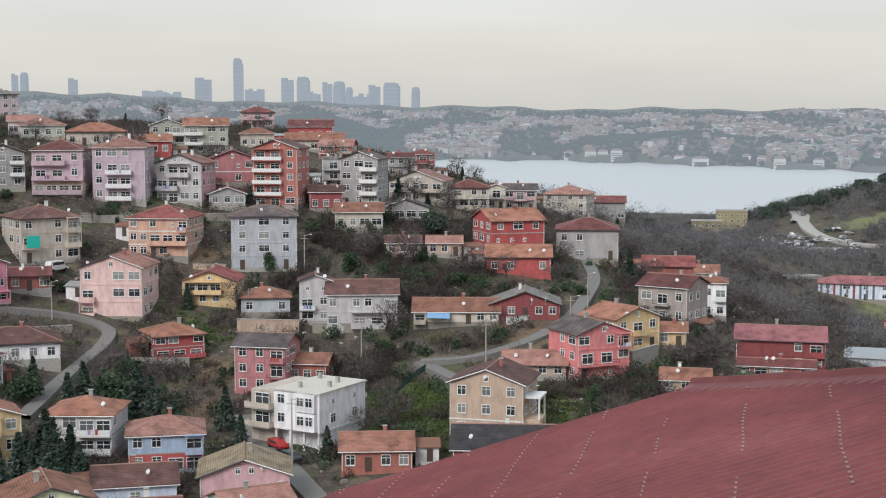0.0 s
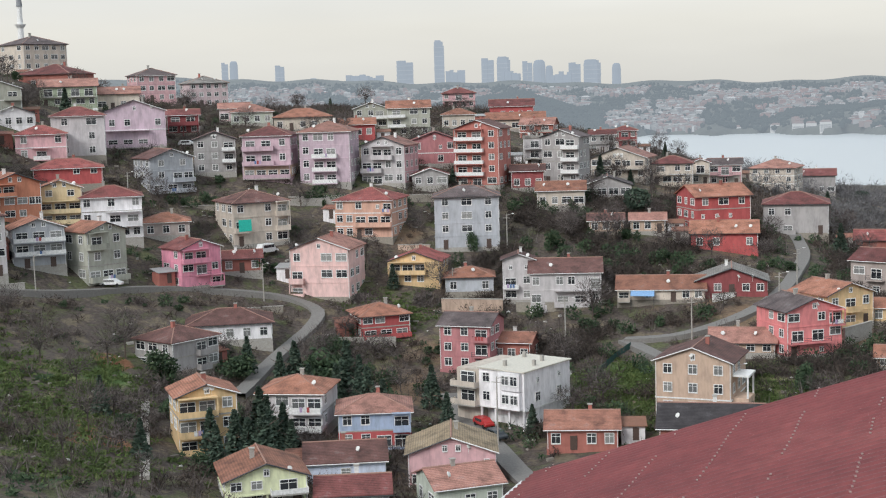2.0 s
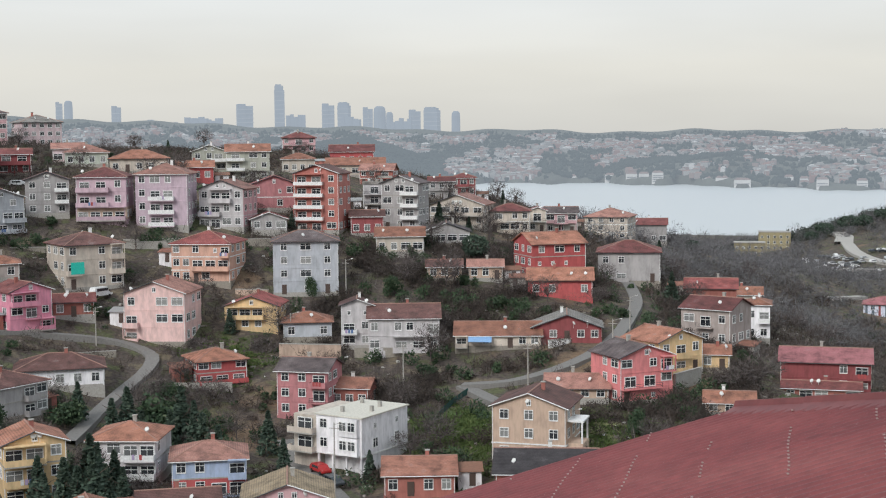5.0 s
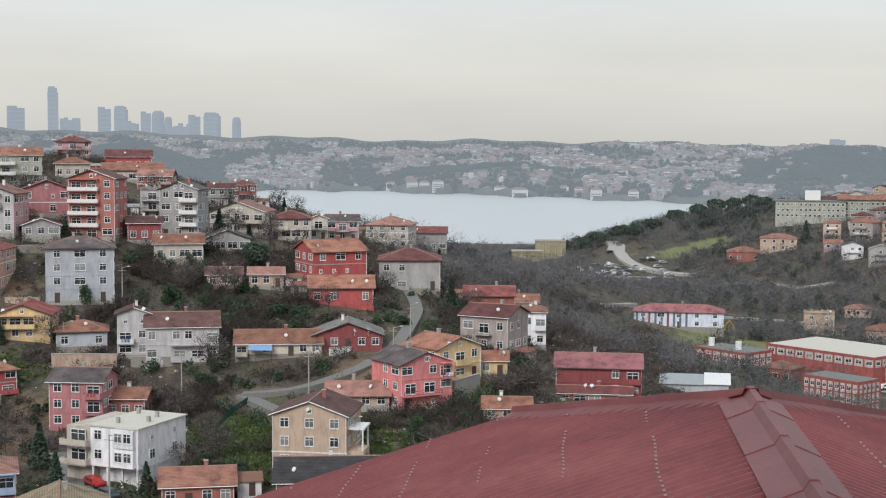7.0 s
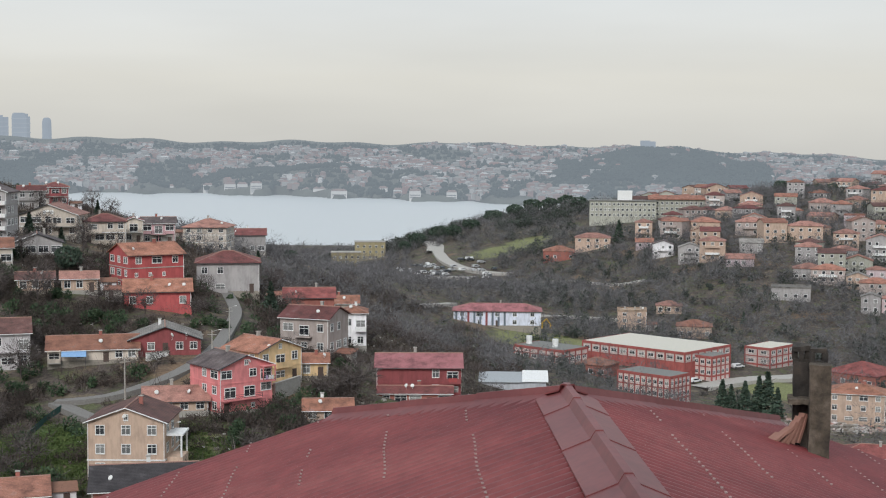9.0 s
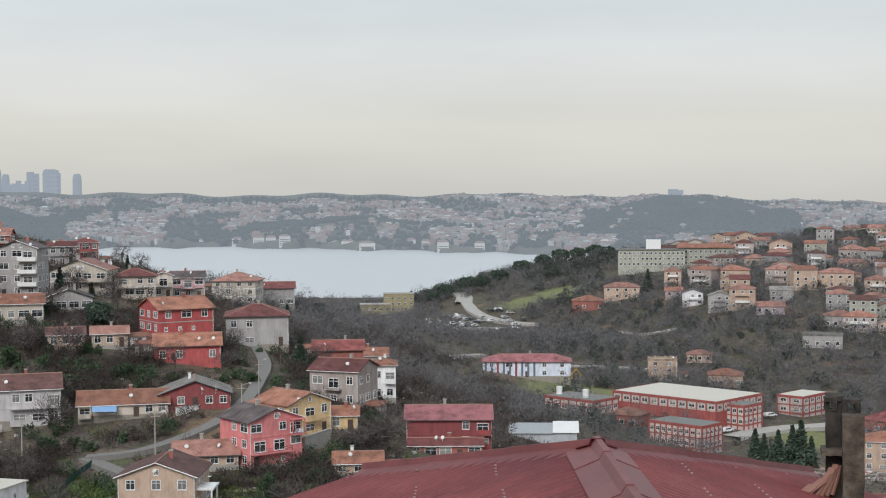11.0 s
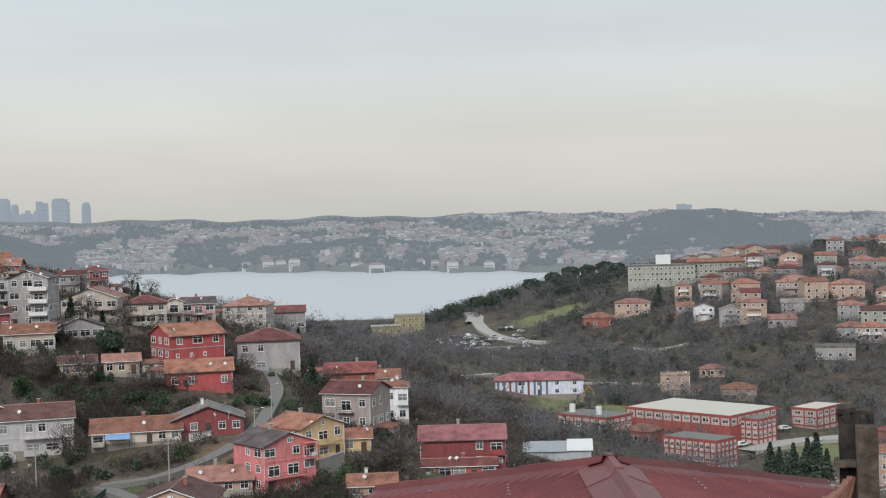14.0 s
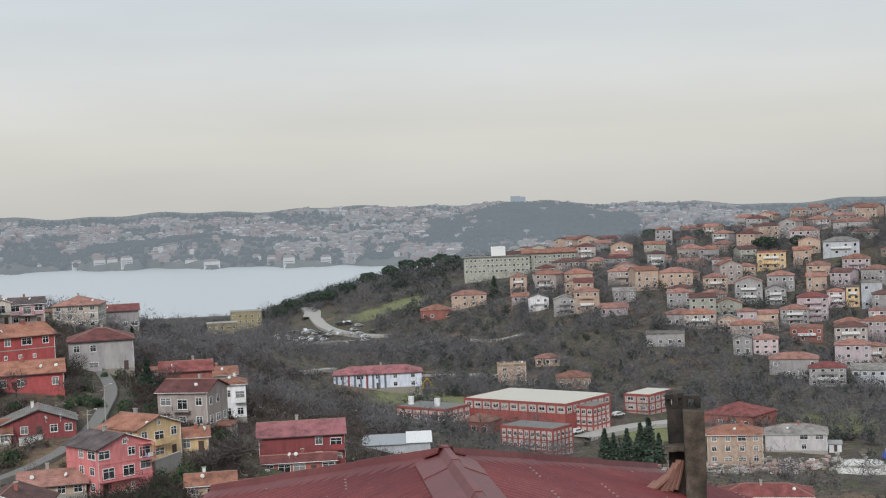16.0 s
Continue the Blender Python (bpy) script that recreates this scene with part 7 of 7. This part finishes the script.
for deg, w, h in ((3.6, 20, 9), (5.2, 30, 12), (6.0, 24, 17), (6.5, 22, 17), (7.05, 24, 20), (8.1, 46, 16), (9.0, 18, 10), (9.6, 26, 11), (10.4, 32, 10), (12.2, 18, 14), (12.8, 18, 12), (13.5, 22, 14), (15.0, 20, 12)):
    w, h = w * 0.85, h * 0.92
    reach = np.arange(2000.0, 2950.0, 4.0)
    r = float(reach[np.argmax(land(reach * math.sin(radians(deg)), reach * math.cos(radians(deg))) > 2.0)]) + 34
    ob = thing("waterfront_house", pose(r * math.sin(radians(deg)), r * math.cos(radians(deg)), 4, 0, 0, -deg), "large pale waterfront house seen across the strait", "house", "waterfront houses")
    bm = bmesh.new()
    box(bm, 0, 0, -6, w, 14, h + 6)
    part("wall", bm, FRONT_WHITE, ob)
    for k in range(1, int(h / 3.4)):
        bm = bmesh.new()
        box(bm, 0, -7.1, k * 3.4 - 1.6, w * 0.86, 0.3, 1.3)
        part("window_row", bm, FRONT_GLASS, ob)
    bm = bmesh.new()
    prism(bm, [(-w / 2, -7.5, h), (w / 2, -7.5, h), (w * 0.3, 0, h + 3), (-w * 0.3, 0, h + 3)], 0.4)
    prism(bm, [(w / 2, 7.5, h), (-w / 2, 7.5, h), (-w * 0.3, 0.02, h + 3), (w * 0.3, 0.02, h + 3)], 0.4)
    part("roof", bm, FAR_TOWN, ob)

# ---- cars ----
CAR_COLOURS = dict(silver=(.45, .46, .47), red=(.42, .03, .03), dark=(.05, .06, .07), white=(.75, .75, .75), blue=(.06, .1, .3))


def car_meshes(van):
    bm = bmesh.new()
    ln, hh = (5.2, 2.1) if van else (4.2, 1.42)
    prof = [(-ln / 2, 0.35), (ln / 2, 0.35), (ln / 2, 0.75), (ln / 2 - 0.9, 0.88), (ln / 2 - 1.5, hh), (-ln / 2 + 0.5, hh), (-ln / 2, 0.95)]
    a = [bm.verts.new((x, -0.83, z)) for x, z in prof]
    b_ = [bm.verts.new((x, 0.83, z)) for x, z in prof]
    bm.faces.new(a)
    bm.faces.new(b_[::-1])
    for i in range(7):
        j = (i + 1) % 7
        bm.faces.new((a[j], a[i], b_[i], b_[j]))
    bmesh.ops.bevel(bm, geom=bm.edges[:], offset=0.07, segments=1, affect="EDGES")
    body = mesh_of("car_body", bm)
    bm = bmesh.new()
    box(bm, -0.25, 0, hh * 0.62, ln - 2.2, 1.7, hh * 0.27)
    glz = mesh_of("car_glass", bm, glass)
    bm = bmesh.new()
    rod(bm, (0, -0.1, 0), (0, 0.1, 0), 0.31, 0.31, 12)
    return body, glz, mesh_of("car_wheel", bm, plain("tyre", (.02, .02, .02), 0.9)), ln


CAR_ME = {v: car_meshes(v) for v in (False, True)}


def car(x, y, turn, colour, van=False):
    z = float(land(x, y)[0]) + 0.33
    body, glz, wheel, ln = CAR_ME[van]
    ob = thing("van" if van else "car", pose(x, y, z, 0, 0, turn), "parked %s %s on the hillside" % (colour, "van" if van else "car"), "van" if van else "car", "parked cars")
    me = body.copy()
    me.materials.clear()
    m = plain("car_" + colour, CAR_COLOURS[colour], 0.3)
    me.materials.append(m)
    placed("body", me, ob, Matrix.Identity(4))
    placed("glazing", glz, ob, Matrix.Identity(4))
    for sx in (-1, 1):
        for sy in (-1, 1):
            placed("wheel", wheel, ob, Matrix.Translation((sx * ln * 0.32, sy * 0.78, 0.31)))


car(-28.7, 218.7, -55, "silver")
car(-25.4, 211.7, -55, "red")
car(-22.7, 205.5, -55, "dark")
car(-60.2, 303.9, 5, "silver")
car(-147.8, 245.3, 5, "white", True)
car(-98.4, 246.5, 0, "white")
car(34.5, 325.6, -30, "white")
car(-77.3, 278.6, 60, "white", True)
car(-104.5, 378.1, 0, "white", True)
car(197.0, 392.3, 10, "white")
car(172.1, 369.6, 20, "white")
car(53.0, 296.9, 30, "dark")
car(-109.0, 325.7, 0, "silver")
car(-119.0, 323.3, 0, "silver")
for k in range(60):
    car(172 + rnd.uniform(-16, 22), 640 + rnd.uniform(-30, 55), rnd.choice((0, 90, 20)), rnd.choice(("white", "silver", "white", "silver", "dark")))

# yellow excavator beside the school block
YELLOW = plain("digger_yellow", (.6, .36, .03), 0.5)
dig = thing("excavator", pose(150, 447, float(land(150, 447)[0]) + 0.2, 0, 0, 20), "yellow tracked excavator with its arm lowered", "excavator")
for nm, x, y, z, sx, sy, sz, mt in (("track", 0, -1.0, 0, 3.6, 0.6, 0.9, DARK), ("track", 0, 1.0, 0, 3.6, 0.6, 0.9, DARK), ("body", -0.3, 0, 0.95, 3.0, 2.4, 1.2, YELLOW), ("cab", 0.9, -0.6, 1.0, 1.3, 1.1, 1.9, YELLOW)):
    bm = bmesh.new()
    box(bm, x, y, z, sx, sy, sz)
    bmesh.ops.bevel(bm, geom=bm.edges[:], offset=0.12, segments=2, affect="EDGES")
    part(nm, bm, mt, dig)
for nm, a, b_, r1 in (("boom", (0.9, 0.4, 1.6), (4.2, 0.4, 4.0), 0.25), ("stick", (4.2, 0.4, 4.0), (6.4, 0.4, 1.6), 0.2), ("bucket", (6.4, 0.4, 1.6), (6.1, 0.4, 0.6), 0.5)):
    bm = bmesh.new()
    rod(bm, a, b_, r1, r1 * 0.8, 6)
    part(nm, bm, YELLOW, dig)

# concrete garden steps down the slope beside the yellow house
steps = thing("garden_steps", Matrix.Identity(4), "long flight of narrow concrete steps down the slope", "steps")
bm = bmesh.new()
box(bm, 0, 0, -0.5, 1.2, 0.5, 0.62)
step_me = mesh_of("step", bm, CONCRETE)
sx0, sy0, sx1, sy1 = -73.5, 194.5, -60.9, 159.6
zs_ = land(np.linspace(sx0, sx1, 44), np.linspace(sy0, sy1, 44))
for k in range(44):
    placed("step", step_me, steps, pose(sx0 + (sx1 - sx0) * k / 43, sy0 + (sy1 - sy0) * k / 43, float(zs_[k]) + 0.1, 0, 0, math.degrees(math.atan2(sy1 - sy0, sx1 - sx0)) + 90))

# ---- retaining walls, poles, yard junk ----


def retaining_wall(x0, y0, x1, y1, h, mat, label):
    z = min(float(land(x0, y0)[0]), float(land(x1, y1)[0]))
    d_ = Vector((x1 - x0, y1 - y0, 0))
    ob = thing("retaining_wall", pose((x0 + x1) / 2, (y0 + y1) / 2, z - 1.5, 0, 0, math.degrees(math.atan2(d_.y, d_.x))), label, "wall", "retaining walls")
    bm = bmesh.new()
    box(bm, 0, 0, 0, d_.length, 0.4, h + 1.5)
    part("wall_face", bm, mat, ob)
    bm = bmesh.new()
    box(bm, 0, 0, h + 1.5, d_.length + 0.1, 0.55, 0.14)
    part("coping", bm, CONCRETE, ob)


retaining_wall(-39.6, 266.9, -27.5, 265.2, 2.6, wall_mat("tan"), "tan rendered retaining wall below a house")
retaining_wall(-136.4, 214.5, -126.1, 218.7, 3.3, STONE, "rough stone retaining wall beside the lane")
retaining_wall(-52.0, 255.6, -44.2, 257.0, 1.5, CONCRETE, "bare concrete yard wall")
retaining_wall(-89.2, 297.8, -66.1, 303.6, 1.8, CONCRETE, "long bare concrete terrace wall")
retaining_wall(-117.8, 224.7, -108.8, 232.2, 1.4, CONCRETE, "low concrete garden wall by the lane")
retaining_wall(32.5, 238.6, 38.0, 245.9, 2.8, CONCRETE, "grey concrete retaining wall under a house")
retaining_wall(-64.3, 307.8, -44.7, 313.0, 1.5, STONE, "rubble terrace wall below the tall houses")
retaining_wall(-13.0, 233.3, -19.2, 250.8, 0.6, WHITE, "white painted stair parapet down the slope")


def utility_pole(x, y, h):
    z = float(land(x, y)[0]) - 0.4
    ob = thing("utility_pole", pose(x, y, z, 0, 0, rnd.uniform(-30, 30)), "slim grey concrete utility pole with a lamp arm", "pole", "utility poles")
    bm = bmesh.new()
    rod(bm, (0, 0, 0), (0, 0, h), 0.14, 0.09, 7)
    part("post", bm, CONCRETE, ob)
    bm = bmesh.new()
    rod(bm, (0, 0, h - 0.3), (1.3, 0, h + 0.1), 0.05, 0.04)
    arm = part("lamp_arm", bm, CONCRETE, ob)
    bm = bmesh.new()
    box(bm, 1.5, 0, h + 0.05, 0.5, 0.18, 0.12)
    part("lamp_head", bm, WHITE, arm)
    bm = bmesh.new()
    box(bm, 0, 0, h - 0.9, 1.6, 0.1, 0.1)
    part("crossarm", bm, CONCRETE, ob)


utility_pole(-106.8, 232.2, 7.5)
utility_pole(-123.1, 217.7, 10.1)
utility_pole(-73.5, 260.9, 7.5)
utility_pole(27.9, 267.9, 8.8)
utility_pole(7.5, 242.1, 7.9)
utility_pole(23.2, 252.6, 8.3)
utility_pole(-38.1, 272.3, 6.2)
utility_pole(-108.5, 283.7, 7.4)
utility_pole(-29.0, 291.7, 8.3)
utility_pole(-14.7, 249.6, 8.2)
utility_pole(-22.2, 202.3, 11.0)
utility_pole(12.9, 210.4, 7.0)

# stones, rubble and litter strewn over the slopes
vs, fs = [], []
lit = spots_in(2600, -34, 17, 140, 460, 18, -0.05, 0.2, 2.2)
for x, y, z in lit:
    q = rnd.uniform(0.15, 0.55)
    add_block(x, y, z + 0.1, q * rnd.uniform(0.6, 2.2), q, q * rnd.uniform(0.4, 0.9), rnd.uniform(0, 3))
lm, n, l, b = node_mat("stones_and_litter")
l.new(ramped(n, l, n.new("ShaderNodeNewGeometry").outputs["Random Per Island"], (0.0, (.14, .12, .1)), (0.5, (.3, .27, .24)), (0.85, (.45, .43, .4)), (1.0, (.75, .75, .74))), b.inputs["Base Color"])
b.inputs["Roughness"].default_value = 0.95
tagged(new("rubble", raw_mesh("rubble", vs, fs, (lm,))), "stones, rubble and pale litter strewn on the slopes", "rubble", kind="stuff")

vs, fs = [], []
for _ in range(900):
    x, y = 200 + rnd.gauss(0, 16), 322 + rnd.gauss(0, 6)
    if (np.hypot(HOUSE_XY[:, 0] - x, HOUSE_XY[:, 1] - y) < HOUSE_XY[:, 2]).any():
        continue
    s = rnd.uniform(0.3, 1.3)
    add_block(x, y, float(land(x, y)[0]) - 0.2, s * rnd.uniform(0.5, 1.6), s, s * rnd.uniform(0.3, 0.9), rnd.uniform(0, 3))
jm, n, l, b = node_mat("scrap_heap")
l.new(ramped(n, l, n.new("ShaderNodeNewGeometry").outputs["Random Per Island"], (0.0, (.1, .09, .08)), (0.4, (.28, .24, .2)), (0.7, (.5, .48, .46)), (0.85, (.35, .14, .1)), (1.0, (.75, .75, .75))), b.inputs["Base Color"])
tagged(new("scrap_heap", raw_mesh("scrap_heap", vs, fs, (jm,))), "heaps of mixed scrap and timber in a yard", "scrap", kind="stuff")

# teal netting fence round the lawn
NETTING = plain("teal_netting", (.025, .075, .065), 0.9)
fence = thing("net_fence", Matrix.Identity(4), "sagging dark teal netting fence round a lawn", "fence")
line = [(-9.5, 227), (-8.6, 231), (-7, 235), (-5, 239), (-3, 242)]
level = land([q[0] for q in line], [q[1] for q in line])
for k, ((x0, y0), (x1, y1)) in enumerate(zip(line, line[1:])):
    z0, z1 = float(level[k]), float(level[k + 1])
    bm = bmesh.new()
    rod(bm, (x0, y0, z0 - 0.4), (x0, y0, z0 + 1.4), 0.05)
    part("post", bm, DARK, fence)
    bm = bmesh.new()
    prism(bm, [(x0, y0, z0), (x1, y1, z1), (x1 + 0.03, y1 + 0.03, z1), (x0 + 0.03, y0 + 0.03, z0)], 1.1)
    part("netting", bm, NETTING, fence)

# blue tarpaulin over the terrace of the long low house
tarp = thing("tarpaulin", pose(2.6, 267.8, 45.6, 0, 0, -1), "pale blue tarpaulin stretched over a terrace", "tarpaulin")
bm = bmesh.new()
prism(bm, [(-5.6, -7.4, 1.5), (-1.2, -7.4, 1.4), (-1.2, -5.4, 2.2), (-5.6, -5.4, 2.25)], 0.05)
part("sheet", bm, plain("blue_sheet", (.22, .38, .62), 0.6), tarp)
for x in (-5.5, -1.3):
    bm = bmesh.new()
    rod(bm, (x, -7.3, -1.5), (x, -7.3, 1.5), 0.05)
    part("pole", bm, DARK, tarp)

# sheeted store and blue-covered stack beyond the scrap yard
for x, y, w, d, h, mat, text in ((222, 303, 13, 9, 3.2, plain("worn_white_sheet", (.62, .61, .58), 0.7), "long store under a crumpled white sheet"), (247, 321, 9, 6, 3.0, plain("bright_blue_sheet", (.05, .12, .5), 0.6), "stack under a bright blue sheet")):
    z = float(land(x, y)[0])
    store = thing("sheeted_store", pose(x, y, z, 0, 0, -35), text, "store", "sheeted stores")
    bm = bmesh.new()
    bmesh.ops.create_grid(bm, x_segments=18, y_segments=14, size=0.5)
    for v in bm.verts:
        ax, ay = abs(v.co.x) * 2, abs(v.co.y) * 2
        lift = h * (1 - max(ax, ay) ** 5) * (0.8 + 0.2 * (1 - ay))
        v.co = Vector((v.co.x * w, v.co.y * d, lift)) + noise.noise_vector(Vector((v.co.x * 9, v.co.y * 7, x))) * 0.35
    part("sheet", bm, mat, store)
    bm = bmesh.new()
    box(bm, 0, 0, -0.6, w * 0.8, d * 0.8, h * 0.9)
    part("stack", bm, CONCRETE, store)

# more terrace walls up the hillside, below the rows of houses
for x0, y0, x1, y1, h, mat, text in ((-79, 304, -66, 306, 1.2, CONCRETE, "weathered concrete terrace wall"), (-52, 290, -45, 289, 1.8, wall_mat("tan"), "tan rendered yard wall"), (-25, 266, -12, 264.5, 1.6, STONE, "rubble wall under a house"),
                                     (-30, 316, -14, 315, 1.2, CONCRETE, "weathered concrete terrace wall"), (-100, 291, -90, 293, 1.2, STONE, "rubble yard wall"), (12, 262, 19, 266, 1.1, WHITE, "whitewashed yard wall by the lane"), (-57, 251, -46, 251, 1.4, CONCRETE, "bare concrete yard wall"),
                                     (-128, 238, -121, 240, 1.6, CONCRETE, "bare concrete yard wall"), (-76, 255, -69, 258, 1.0, STONE, "rubble wall inside the bend of the lane"), (-145, 262, -134, 262, 1.4, WHITE, "whitewashed yard wall")):
    retaining_wall(x0, y0, x1, y1, h, mat, text)
